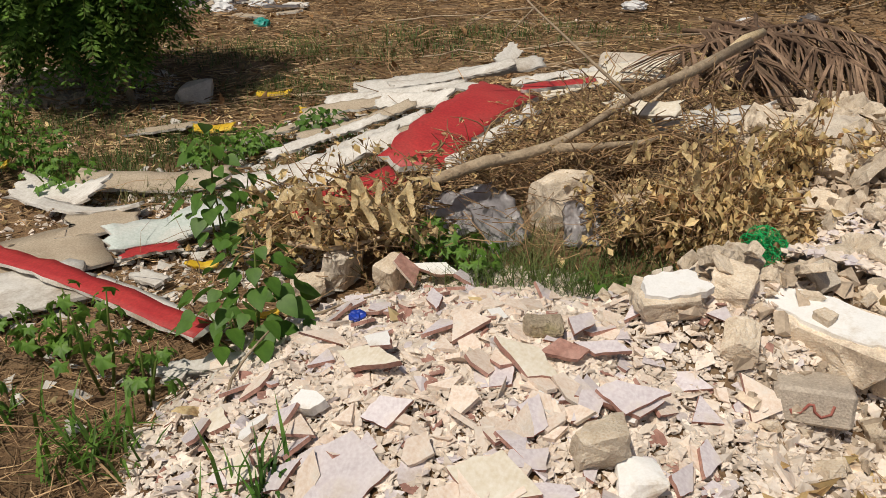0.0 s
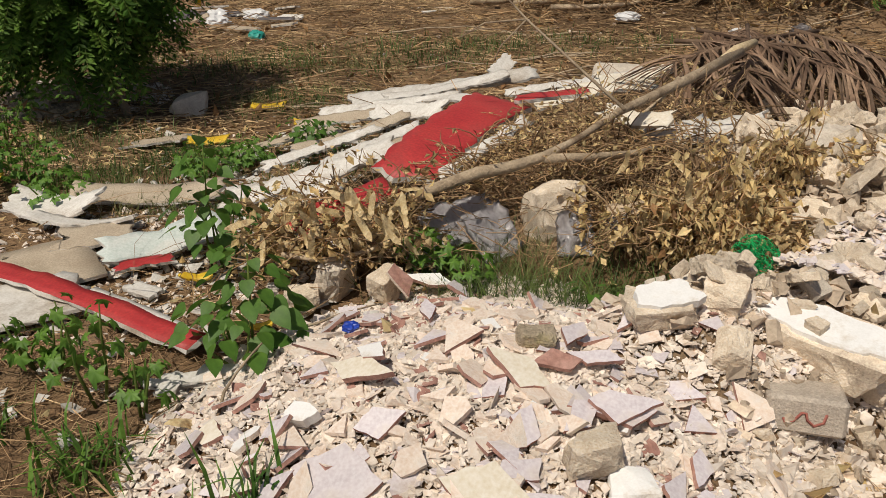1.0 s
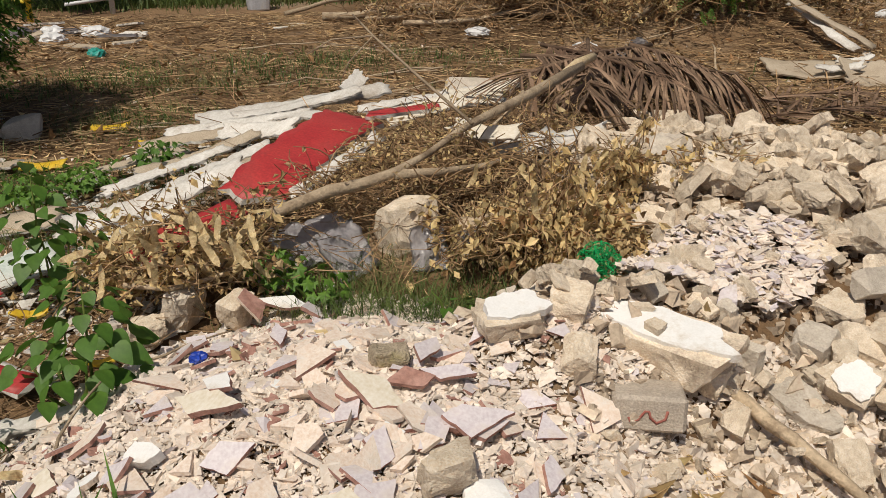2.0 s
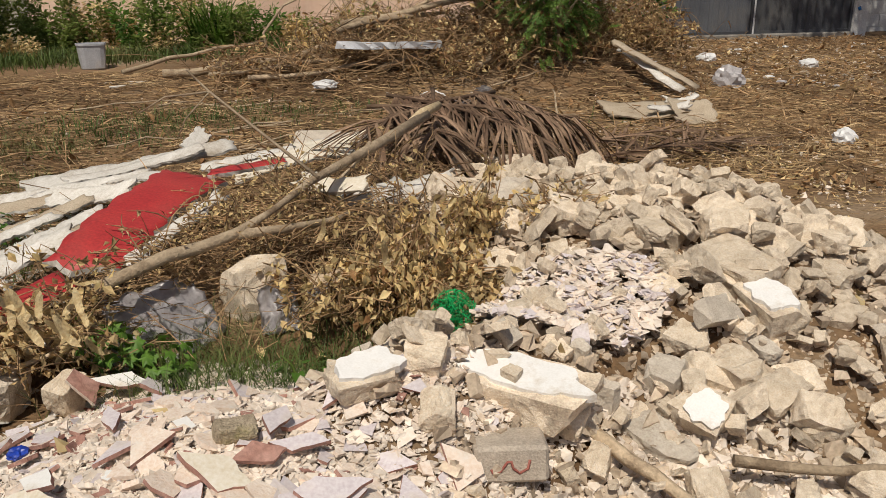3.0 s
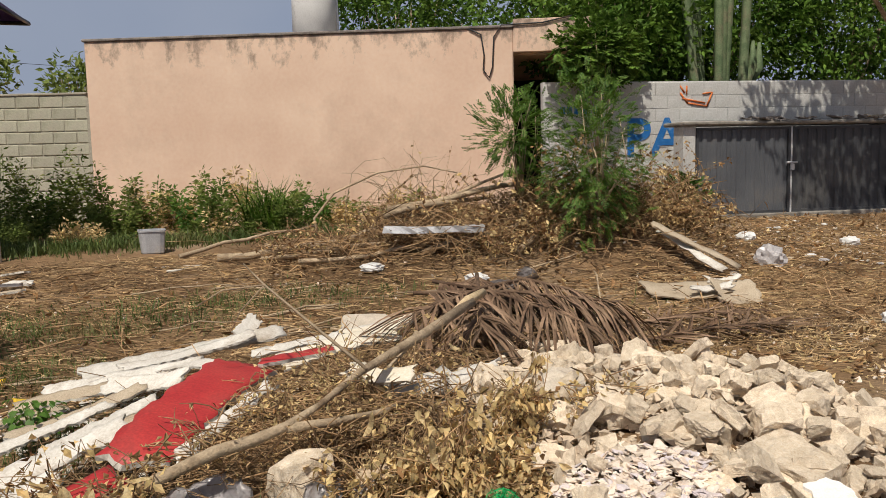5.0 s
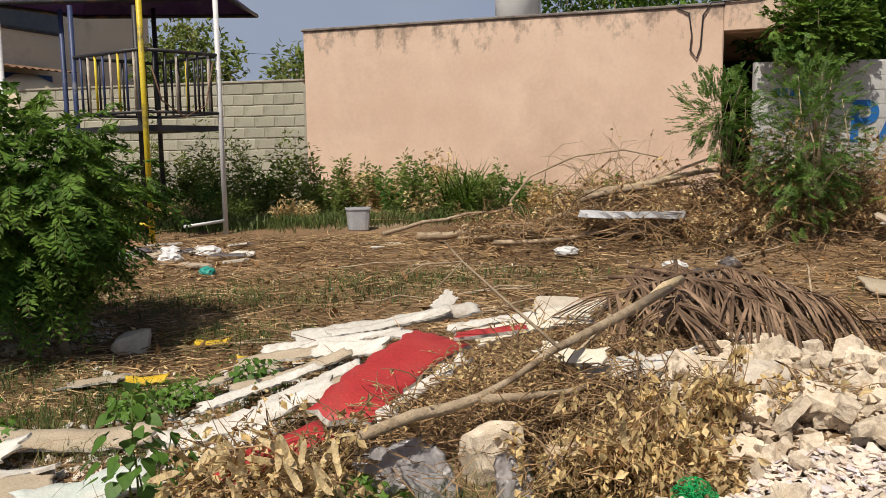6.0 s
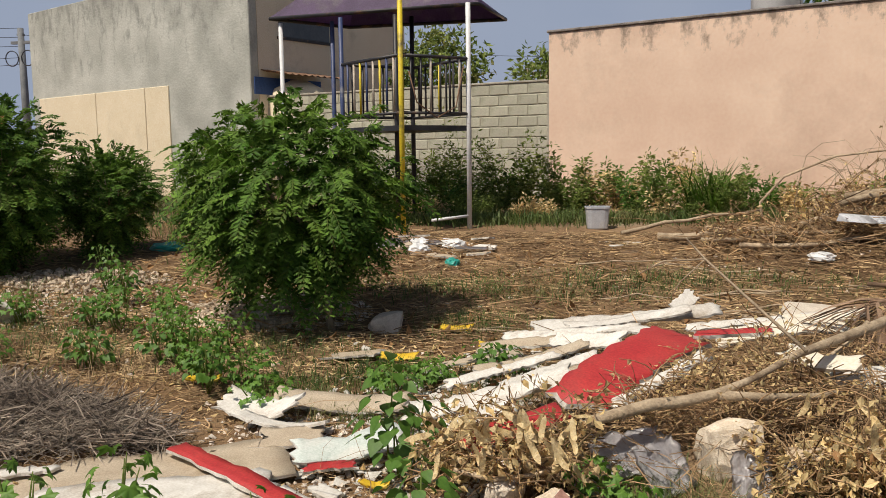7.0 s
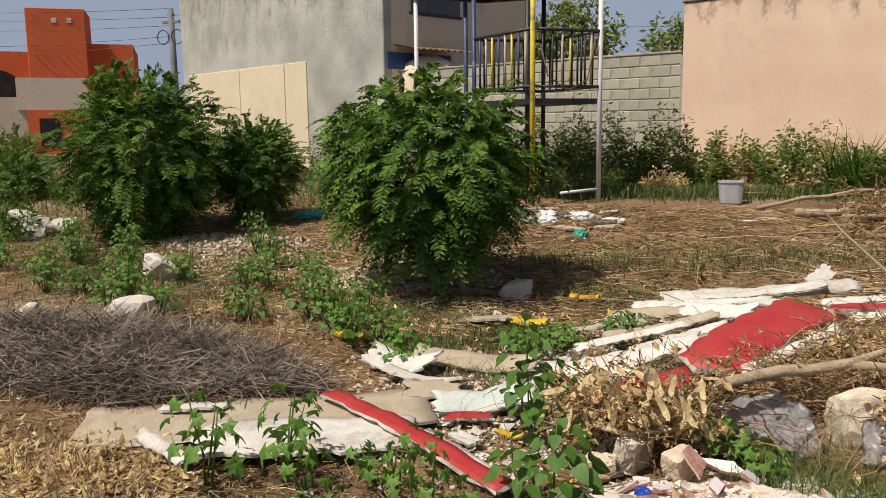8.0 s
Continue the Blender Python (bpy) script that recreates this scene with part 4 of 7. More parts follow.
for k in range(205):
    x, y = in_ellipse(rt, 0.10, 1.86, 0.92, 0.86, 0.6)
    part("tile_shard", rt.choice(pool), None, heap, m=lay(x, y, rt.uniform(0.012, 0.03), rt, 0.45 if k % 6 == 0 else 0.17) @ Matrix.Diagonal((rt.uniform(0.6, 1.1), rt.uniform(0.6, 1.1), 1, 1)))


def big_shard(size, asp, x, y, dz, spin, tilt, mats, n=5, thick=0.012, seed=1, label="", name="tile_shard", parent=None):
    r = random.Random(seed)
    bm = bmesh.new()
    angs = [2 * math.pi * (k + r.uniform(-0.25, 0.25)) / n for k in range(n)]
    top = []
    for i, a in enumerate(angs):
        p = Vector((size / 2 * r.uniform(0.8 if n < 8 else 0.68, 1.1) * math.cos(a), size / 2 * asp * r.uniform(0.8 if n < 8 else 0.68, 1.1) * math.sin(a), thick / 2))
        top.append(p)
    fine = []
    for i, p in enumerate(top):
        q = top[(i + 1) % n]
        for t in (0, 0.25, 0.5, 0.75):
            w = p.lerp(q, t)
            fine.append(w + Vector((r.uniform(-1, 1), r.uniform(-1, 1), 0)) * size * (0.018 if t else 0))
    tv = [bm.verts.new(p) for p in fine]
    lv = [bm.verts.new((p.x * r.uniform(0.97, 1.02), p.y * r.uniform(0.97, 1.02), -thick / 2)) for p in fine]
    bm.faces.new(tv).material_index = 0
    bm.faces.new(lv[::-1]).material_index = 1
    for i in range(len(tv)):
        j = (i + 1) % len(tv)
        bm.faces.new((tv[i], lv[i], lv[j], tv[j])).material_index = 2
    m = Matrix.Translation(on(x, y, dz)) @ orient(slope(x, y) + Vector((tilt[0], tilt[1], 0)), spin)
    return part(name, bm, list(mats), heap if parent is None else parent, label, m=m)


GT = (M_GLAZE, M_TILEBODY, M_TILERED)
BT = (M_TILEBODY, M_TILEBODY, M_TILEBODY)
CT = (M_CREAM_BOARD, M_TILEBODY, M_TILERED)
for a in (
    (0.20, 0.62, 0.44, 1.65, 0.065, -0.35, (-0.1, -0.15), GT, 4, 0.012, 2, "large lilac-grey floor tile fragment"),
    (0.19, 0.60, 0.43, 1.66, 0.048, -0.25, (-0.1, -0.1), GT, 4, 0.012, 3),
    (0.15, 0.55, 0.33, 1.63, 0.04, 0.4, (0, -0.1), GT, 4, 0.012, 4),
    (0.23, 0.85, -0.26, 1.47, 0.03, 0.3, (0.0, -0.25), GT, 5, 0.012, 5, "large lilac-grey floor tile fragment"),
    (0.16, 0.55, -0.15, 1.62, 0.04, 0.5, (-0.1, -0.35), GT, 4, 0.012, 6),
    (0.13, 0.7, 0.19, 1.58, 0.04, 1.0, (0.1, -0.3), GT, 4, 0.012, 7),
    (0.13, 0.75, 0.17, 1.47, 0.03, 0.3, (0.1, -0.2), GT, 4, 0.012, 8),
    (0.22, 0.55, 0.19, 1.77, 0.05, -0.9, (0.15, -0.25), CT, 4, 0.02, 9, "cream-backed tile slab"),
    (0.24, 0.38, -0.22, 1.83, 0.055, 0.5, (-0.25, -0.2), CT, 4, 0.018, 10, "cream-backed tile slab"),
    (0.12, 0.6, -0.19, 1.87, 0.075, 0.4, (-0.15, -0.1), (M_PLASTER, M_TILEBODY, M_TILERED), 4, 0.014, 11),
    (0.24, 0.55, 0.10, 1.40, 0.035, -0.4, (0.05, -0.3), CT, 4, 0.018, 12, "cream-backed tile slab"),
    (0.15, 0.6, 0.30, 1.83, 0.045, -0.2, (0.0, -0.3), (M_TILERED, M_TILEBODY, M_TILERED), 4, 0.012, 13, "tile fragment face down with reddish ribbed back"),
    (0.13, 0.55, 0.36, 1.98, 0.06, 0.5, (0.1, -0.4), GT, 4, 0.012, 14),
    (0.15, 0.5, 0.40, 1.86, 0.05, -0.5, (-0.1, -0.3), GT, 4, 0.012, 15),
    (0.16, 0.35, -0.05, 2.18, 0.05, -0.1, (0, -0.3), GT, 4, 0.012, 16),
    (0.13, 0.6, -0.40, 1.50, 0.03, 1.2, (-0.2, -0.2), GT, 4, 0.012, 17),
    (0.17, 0.55, -0.50, 1.55, 0.03, 0.5, (-0.3, -0.2), CT, 4, 0.014, 18),
    (0.12, 0.6, -0.42, 1.67, 0.05, 1.3, (-0.5, -0.2), GT, 4, 0.012, 19),
    (0.10, 0.7, -0.36, 1.70, 0.05, 0.3, (0, -0.2), (M_PLASTER, M_PLASTER, M_PLASTER), 6, 0.03, 20, "white plaster lump"),
    (0.13, 0.7, -0.62, 1.78, 0.03, 0.7, (0, -0.2), CT, 4, 0.014, 21),
    (0.11, 0.8, 0.02, 1.63, 0.04, 0.1, (0, -0.2), BT, 5, 0.014, 22),
    (0.10, 0.8, -0.08, 1.50, 0.035, 0.9, (0.1, -0.3), BT, 5, 0.014, 23),
    (0.12, 0.8, -0.02, 1.36, 0.03, 0.9, (0.1, -0.2), BT, 5, 0.014, 24),
    (0.12, 0.5, 0.52, 1.47, 0.03, 0.2, (0.2, -0.2), GT, 4, 0.012, 25),
    (0.13, 0.5, 0.60, 1.55, 0.03, 0.5, (0.2, -0.1), GT, 4, 0.012, 26),
    (0.12, 0.6, -0.32, 2.45, 0.04, 0.2, (0, -0.4), GT, 4, 0.012, 27),
):
    big_shard(*a)

n = 21000
xy = [in_ellipse(rt, 0.10, 1.88, 1.0, 0.96, 0.62) for _ in range(n)]
part("grit", crumbs(rs, xy, 0.010 + 0.028 * rs.uniform(0, 1, n) ** 2.2, 0.55, M_CRUMB, "grit", lift=0.010), None, heap, "cream mortar crumbs")
heap.children[-1]["kind"] = "stuff"
n = 2600
xy = [in_ellipse(rt, 0.10, 1.88, 0.98, 0.94, 0.6) for _ in range(n)]
part("shard_litter", crumbs(rs, xy, 0.02 + 0.055 * rs.uniform(0, 1, n) ** 1.5, 0.16, (M_CRUMB, M_TILEBODY, M_GLAZE, M_TILERED), "small_shards", rs.choice([0, 0, 0, 0, 1, 1, 1, 2, 2, 3], n), 0.012), None, heap, "small broken tile bits")
heap.children[-1]["kind"] = "stuff"

# concrete rubble
rc = random.Random(31)
CHUNKS = [to_mesh("concrete_chunk", broken(rc, sx, sy, sz, c, 0.028), M_CONC) for sx, sy, sz, c in [(0.2, 0.15, 0.12, 8), (0.16, 0.13, 0.11, 8), (0.24, 0.15, 0.10, 8), (0.14, 0.12, 0.10, 6), (0.18, 0.11, 0.09, 7), (0.12, 0.10, 0.08, 5), (0.20, 0.18, 0.13, 9), (0.26, 0.14, 0.12, 8), (0.10, 0.08, 0.07, 6), (0.15, 0.14, 0.12, 7)]]
SLABS = [to_mesh("concrete_chunk", broken(rc, sx, sy, sz, 7, 0.016), M_CONC) for sx, sy, sz in [(0.26, 0.17, 0.06), (0.20, 0.13, 0.05), (0.30, 0.18, 0.07), (0.16, 0.12, 0.045)]]
GREYS = [to_mesh("concrete_chunk", broken(rc, sx, sy, sz, 4, 0.012), M_CONC_GREY) for sx, sy, sz in [(0.22, 0.14, 0.07), (0.16, 0.11, 0.06)]]
rubble = thing("rubble_heap", "heap of broken cream concrete blocks and stones", "rubble")
for k in range(560):
    x, y = in_ellipse(rc, 2.0, 3.0, 1.5, 1.55, 0.55)
    if (x < 1.25 and y > 2.5) or y < 1.45 or (x > 2.5 and y < 2.1):
        continue
    if ((x - 1.08) ** 2 + (y - 2.5) ** 2 < 0.03) or (abs(x - 1.06) < 0.24 and abs(y - 1.97) < 0.15):
        continue
    s = (0.75 if y < 2.4 else 0.88) * (0.36 + 0.66 * rc.random() ** 1.6)
    part("concrete_chunk", rc.choice(CHUNKS * 3 + SLABS * 3 + GREYS), None, rubble, m=lay(x, y, rc.uniform(0.0, 0.10), rc, 0.45) @ Matrix.Diagonal((s * rc.uniform(0.8, 1.2), s, s * rc.uniform(0.8, 1.2), 1)))


def chunk(x, y, dz, sx, sy, sz, spin, tilt, material, seed, label="", rough=0.02, n=20, parent=None, name="concrete_chunk"):
    r = random.Random(seed)
    bm = broken(r, sx * 0.95, sy * 0.92, sz * 0.95, 7, 0.026)
    m = Matrix.Translation(on(x, y, dz)) @ orient(Vector((tilt[0], tilt[1], 1)), spin)
    return part(name, bm, material, parent or rubble, label, m=m)


chunk(2.38, 2.64, 0.03, 0.46, 0.23, 0.084, -0.57, (-0.30, -0.34), M_CONC, 1, "long flat concrete slab")
chunk(2.11, 2.35, 0.03, 0.30, 0.21, 0.167, -0.60, (-0.18, -0.21), M_CONC, 2, "large angular concrete block")
chunk(1.92, 2.08, 0.03, 0.10, 0.08, 0.059, -0.73, (-0.19, -0.21), M_CONC, 3)
chunk(1.94, 1.98, 0.03, 0.10, 0.07, 0.052, -0.77, (-0.19, -0.20), M_CONC_GREY, 4)
chunk(1.80, 1.94, 0.03, 0.22, 0.13, 0.101, -0.67, (-0.19, -0.21), M_CONC, 5, "squared concrete block fragment")
chunk(1.73, 2.09, 0.03, 0.15, 0.12, 0.090, -0.48, (-0.17, -0.22), M_CONC, 6)
chunk(1.58, 2.00, 0.03, 0.12, 0.14, 0.112, -0.41, (-0.17, -0.22), M_CONC_GREY, 7)
chunk(1.59, 1.85, 0.03, 0.13, 0.14, 0.106, -0.56, (-0.18, -0.22), M_CONC, 8)
chunk(1.44, 1.84, 0.03, 0.27, 0.12, 0.044, -0.71, (-0.27, -0.36), M_CONC_GREY, 9, "grey concrete slab fragment")
chunk(1.34, 1.96, 0.03, 0.10, 0.05, 0.130, -0.38, (-0.05, -0.08), M_CONC_GREY, 10)
chunk(1.78, 2.37, 0.03, 0.27, 0.10, 0.081, -0.69, (-0.16, -0.23), M_CONC, 11, "long broken concrete piece")
chunk(1.87, 2.43, 0.03, 0.06, 0.05, 0.137, -0.51, (-0.06, -0.08), M_CONC, 12, "upright thin concrete piece")
chunk(1.84, 2.66, 0.03, 0.21, 0.12, 0.045, -0.52, (-0.25, -0.38), M_CONC, 13)
chunk(2.01, 2.65, 0.03, 0.14, 0.14, 0.108, -0.33, (-0.16, -0.23), M_CONC, 14)
chunk(2.01, 2.90, 0.03, 0.32, 0.12, 0.043, -0.65, (-0.25, -0.37), M_CONC, 15, "flat concrete slab")
chunk(2.40, 3.14, 0.03, 0.24, 0.12, 0.094, -0.53, (-0.17, -0.22), M_CONC, 16)
chunk(1.67, 3.30, 0.03, 0.22, 0.27, 0.099, -0.02, (-0.19, -0.41), M_CONC_GREY, 17, "upended grey concrete slab")
chunk(1.49, 3.07, 0.03, 0.21, 0.10, 0.082, -0.42, (-0.11, -0.26), M_CONC_GREY, 18)
chunk(1.68, 2.97, 0.03, 0.19, 0.12, 0.095, -0.37, (-0.13, -0.25), M_CONC, 19)
chunk(1.40, 2.81, 0.03, 0.18, 0.10, 0.036, -0.44, (-0.19, -0.41), M_CONC, 20)
chunk(1.58, 2.67, 0.03, 0.10, 0.08, 0.062, -0.21, (-0.14, -0.24), M_CONC_GREY, 21)
chunk(1.32, 2.09, 0.03, 0.06, 0.05, 0.134, -0.54, (-0.05, -0.09), M_CONC_GREY, 22)
chunk(1.25, 2.11, 0.03, 0.11, 0.08, 0.030, -0.51, (-0.22, -0.39), M_CONC, 23)
chunk(0.80, 2.08, 0.03, 0.14, 0.14, 0.105, -0.19, (-0.09, -0.27), M_CONC, 24)
chunk(1.96, 1.85, 0.03, 0.13, 0.15, 0.057, -1.10, (-0.32, -0.31), M_CONC, 25)
chunk(1.94, 1.70, 0.03, 0.10, 0.13, 0.101, -0.66, (-0.21, -0.19), M_CONC, 26)
chunk(2.50, 2.28, 0.03, 0.14, 0.09, 0.073, -0.70, (-0.20, -0.19), M_CONC, 27)
chunk(1.86, 1.84, 0.03, 0.10, 0.12, 0.090, -0.95, (-0.19, -0.20), M_CONC, 28)
chunk(1.17, 1.91, 0.03, 0.14, 0.10, 0.078, -0.39, (-0.14, -0.24), M_CONC, 29)
chunk(0.78, 1.90, 0.03, 0.10, 0.12, 0.094, -0.03, (-0.09, -0.26), M_CONC, 30)
chunk(2.75, 3.05, 0.03, 0.22, 0.10, 0.078, -0.59, (-0.19, -0.20), M_CONC, 31)
chunk(2.62, 3.40, 0.03, 0.24, 0.13, 0.101, -0.60, (-0.17, -0.22), M_CONC, 32)
chunk(2.25, 3.50, 0.03, 0.26, 0.14, 0.109, -0.34, (-0.15, -0.23), M_CONC, 33)
chunk(2.90, 2.70, 0.03, 0.16, 0.14, 0.050, -0.68, (-0.32, -0.31), M_CONC, 34)
chunk(2.20, 2.95, 0.03, 0.18, 0.11, 0.086, -0.29, (-0.17, -0.22), M_CONC, 35)
chunk(1.95, 3.45, 0.03, 0.20, 0.12, 0.094, -0.70, (-0.14, -0.24), M_CONC, 36)
chunk(2.62, 2.50, 0.03, 0.16, 0.10, 0.078, -0.55, (-0.20, -0.20), M_CONC, 37)
chunk(0.60, 2.06, 0.03, 0.19, 0.09, 0.070, -0.16, (-0.08, -0.27), M_CONC, 38)

# the plastered pieces
def plastered(x, y, w, d, h, spin, tilt, dz, seed, label):
    """A concrete lump whose struck top still carries a skin of white plaster with a ragged edge."""
    r = random.Random(seed)
    m = Matrix.Translation(on(x, y, dz)) @ orient(Vector((tilt[0], tilt[1], 1)), spin)
    ob = part("concrete_chunk", broken(r, w * 1.04, d * 1.06, h, 3, 0.02), M_CONC, rubble, label, m=m)
    bm = bmesh.new()
    o = r.uniform(0, 50)
    ring = []
    for k in range(36):
        a = 2 * math.pi * k / 36
        e = (abs(math.cos(a) / 0.46) ** 3 + abs(math.sin(a) / 0.42) ** 3) ** (1 / 3)
        k_ = (1 + 0.32 * noise.noise((math.cos(a) * 2 + o, math.sin(a) * 2, 0)) + 0.08 * noise.noise((math.cos(a) * 7 + o, math.sin(a) * 7, 0))) / e
        ring.append((math.cos(a) * w * k_, math.sin(a) * d * k_))
    top = [bm.verts.new((x_, y_, h / 2 + 0.012)) for x_, y_ in ring]
    low = [bm.verts.new((x_ * 1.02, y_ * 1.02, h / 2 - 0.012)) for x_, y_ in ring]
    bm.faces.new(top)
    for k in range(36):
        bm.faces.new((top[k], low[k], low[(k + 1) % 36], top[(k + 1) % 36]))
    part("plaster", bm, M_PLASTER, ob, "white plaster skin")


plastered(1.06, 1.98, 0.42, 0.17, 0.12, -0.30, (-0.10, -0.18), 0.02, 41, "concrete lump with white plaster on top")
plastered(2.08, 2.13, 0.21, 0.15, 0.11, -0.95, (-0.15, -0.20), 0.05, 44, "concrete lump with white plaster on top")
plastered(1.58, 1.80, 0.12, 0.12, 0.06, -0.4, (-0.5, -0.65), 0.09, 46, "concrete lump with white plaster on one face")
plastered(0.62, 2.03, 0.20, 0.12, 0.07, 0.1, (0.0, -0.3), 0.055, 48, "concrete lump with white plaster on top")
chunk(1.02, 1.95, 0.10, 0.06, 0.055, 0.04, 0.5, (0, -0.2), M_CONC, 43)

brick = thing("concrete_block", "grey hollow concrete block with a red painted squiggle", "concrete block", Matrix.Translation(on(0.95, 1.81, 0.030)) @ Matrix.Rotation(-0.30, 4, 'Z') @ Matrix.Rotation(-0.14, 4, 'X'))
part("block", boxed(-0.10, -0.07, -0.055, 0.10, 0.07, 0.048, 0.010), mat("grey_block", (0.45, 0.385, 0.315), (0.56, 0.485, 0.40), 0.95, 25, 160, 0.8, (0.36, 0.31, 0.26), 0.4, dist=0.005), brick)
bm = bmesh.new()
tube(bm, [(-0.055, -0.071, -0.012), (-0.05, -0.071, -0.024), (-0.03, -0.071, -0.018), (-0.012, -0.071, 0.008), (-0.002, -0.071, 0.008), (0.003, -0.071, -0.010), (0.02, -0.071, -0.024), (0.042, -0.071, -0.012), (0.047, -0.071, 0.012)], 0.004, 5)
part("squiggle", bm, M_SCRAWL, brick, "red painted squiggle")

# fist-sized broken pieces between the large ones
n = 1500
xy = [in_ellipse(rc, 1.9, 2.75, 1.5, 1.5, 0.6) for _ in range(n)]
xy = [p for p in xy if not (p[0] < 1.2 and p[1] > 2.3)]
n = len(xy)
part("small_rubble", crumbs(rs, xy, 0.025 + 0.06 * rs.uniform(0, 1, n) ** 2.0, 0.6, (M_GRIT, M_CONC, M_GRIT), "small_rubble", rs.choice([0, 0, 1, 2], n), 0.04), None, rubble, "fist-sized broken pieces of concrete")["kind"] = "stuff"
# Gravel fill; its darker grit colour imitates shade between the chunks.
n = 13000
xy = [in_ellipse(rc, 1.95, 2.9, 1.6, 1.6, 0.55) for _ in range(n)]
xy = [p for p in xy if not (p[0] < 1.15 and p[1] > 2.55)]
n = len(xy)
part("gravel", crumbs(rs, xy, 0.012 + 0.05 * rs.uniform(0, 1, n) ** 2.4, 0.7, M_GRIT, "gravel", lift=0.0), None, rubble, "cream gravel and grit")["kind"] = "stuff"
n = 3600
xy = [in_ellipse(rc, 1.35, 1.66, 0.62, 0.40, 0.6) for _ in range(n)]
part("gravel", crumbs(rs, xy, 0.014 + 0.05 * rs.uniform(0, 1, n) ** 2.0, 0.65, (M_CRUMB, M_GRIT), "gravel", rs.choice([0, 0, 1], n), 0.008), None, rubble, "cream broken stones and grit")["kind"] = "stuff"
n = 1000
xy = [in_ellipse(rc, 1.46, 2.40, 0.36, 0.26, 0.55) for _ in range(n)]
part("shard_litter", crumbs(rs, xy, rs.uniform(0.02, 0.07, n), 0.25, (M_CRUMB, M_TILEBODY, M_GLAZE), "small_shards", rs.choice([0, 0, 1, 2], n), 0.065), None, rubble, "small pale tile bits")["kind"] = "stuff"
n = 900
xy = [(rc.uniform(-5, 5), rc.uniform(2.2, 9)) for _ in range(n)] + [in_ellipse(rc, -3.0, 6.3, 0.9, 0.6) for _ in range(2200)] + [in_ellipse(rc, -4.8, 6.4, 1.6, 1.0) for _ in range(1200)] + [in_ellipse(rc, -1.2, 3.4, 0.9, 0.9) for _ in range(1100)] + [in_ellipse(rc, 4.5, 5.0, 1.6, 1.6) for _ in range(300)] + [in_ellipse(rc, 8.0, 9.0, 2.5, 1.6) for _ in range(500)] + [in_ellipse(rc, -2.6, 9.2, 1.0, 0.5) for _ in range(260)]
n = len(xy)
thing("gravel", "scattered pale stones and grit on the earth", "gravel", kind="stuff", data=crumbs(rs, xy, rs.uniform(0.01, 0.05, n), 0.7, M_CRUMB, "gravel", lift=0.004))

thing("boulder", "rough cream limestone boulder with dried twigs round it", "rock", Matrix.Translation(on(0.45, 3.12, 0.09)), data=to_mesh("boulder", hull(random.Random(61), 0.27, 0.24, 0.26, 20, 0.06), M_CONC))
thing("boulder", "rough tan limestone lump on the tile heap", "rock", Matrix.Translation(on(0.33, 1.50, 0.055)), data=to_mesh("boulder", hull(random.Random(62), 0.14, 0.12, 0.11, 30, 0.07), M_CONC))
thing("boulder", "mossy wedge of concrete on the tile heap", "rock", Matrix.Translation(on(0.25, 1.96, 0.04)), data=to_mesh("boulder", hull(random.Random(63), 0.12, 0.085, 0.06, 26, 0.05), mat("mossy", (0.33, 0.27, 0.19), (0.52, 0.43, 0.32), 0.95, 22, 140, 0.9, (0.30, 0.26, 0.12), 0.4)))
thing("boulder", "white plaster lump on the tile heap", "rock", Matrix.Translation(on(0.42, 1.44, 0.03)), data=to_mesh("boulder", hull(random.Random(64), 0.12, 0.11, 0.08, 16, 0.03), M_PLASTER))
M_CRUMBROCK = mat("limestone", (0.62, 0.57, 0.50), (0.80, 0.76, 0.69), 0.95, 12, 110, 0.7, (0.45, 0.40, 0.33), 0.35, dist=0.008)
for x, y, s, sd in ((-5.30, 5.62, 0.46, 65), (-4.40, 4.20, 0.42, 66), (-8.7, 7.1, 0.6, 67), (-8.3, 7.3, 0.4, 68), (-5.42, 4.21, 0.2, 69), (-3.0, 6.0, 0.16, 70), (-1.85, 5.9, 0.28, 71)):
    thing("boulder", "pale weathered limestone rock lying in weeds", "rock", Matrix.Translation(on(x, y, s * 0.26)), group="loose rocks", data=to_mesh("boulder", hull(random.Random(sd), s, s * 0.75, s * 0.66, 16, 0.04), M_CONC_GREY if sd == 71 else M_CRUMBROCK))
thing("boulder", "flat broken grey concrete slab propped on branches", "rock", Matrix.Translation(on(1.39, 6.36, 0.10)) @ orient((0, -0.7, 1), 0.1), data=to_mesh("boulder", hull(random.Random(72), 0.46, 0.30, 0.06, 20, 0.01), M_CONC_GREY))

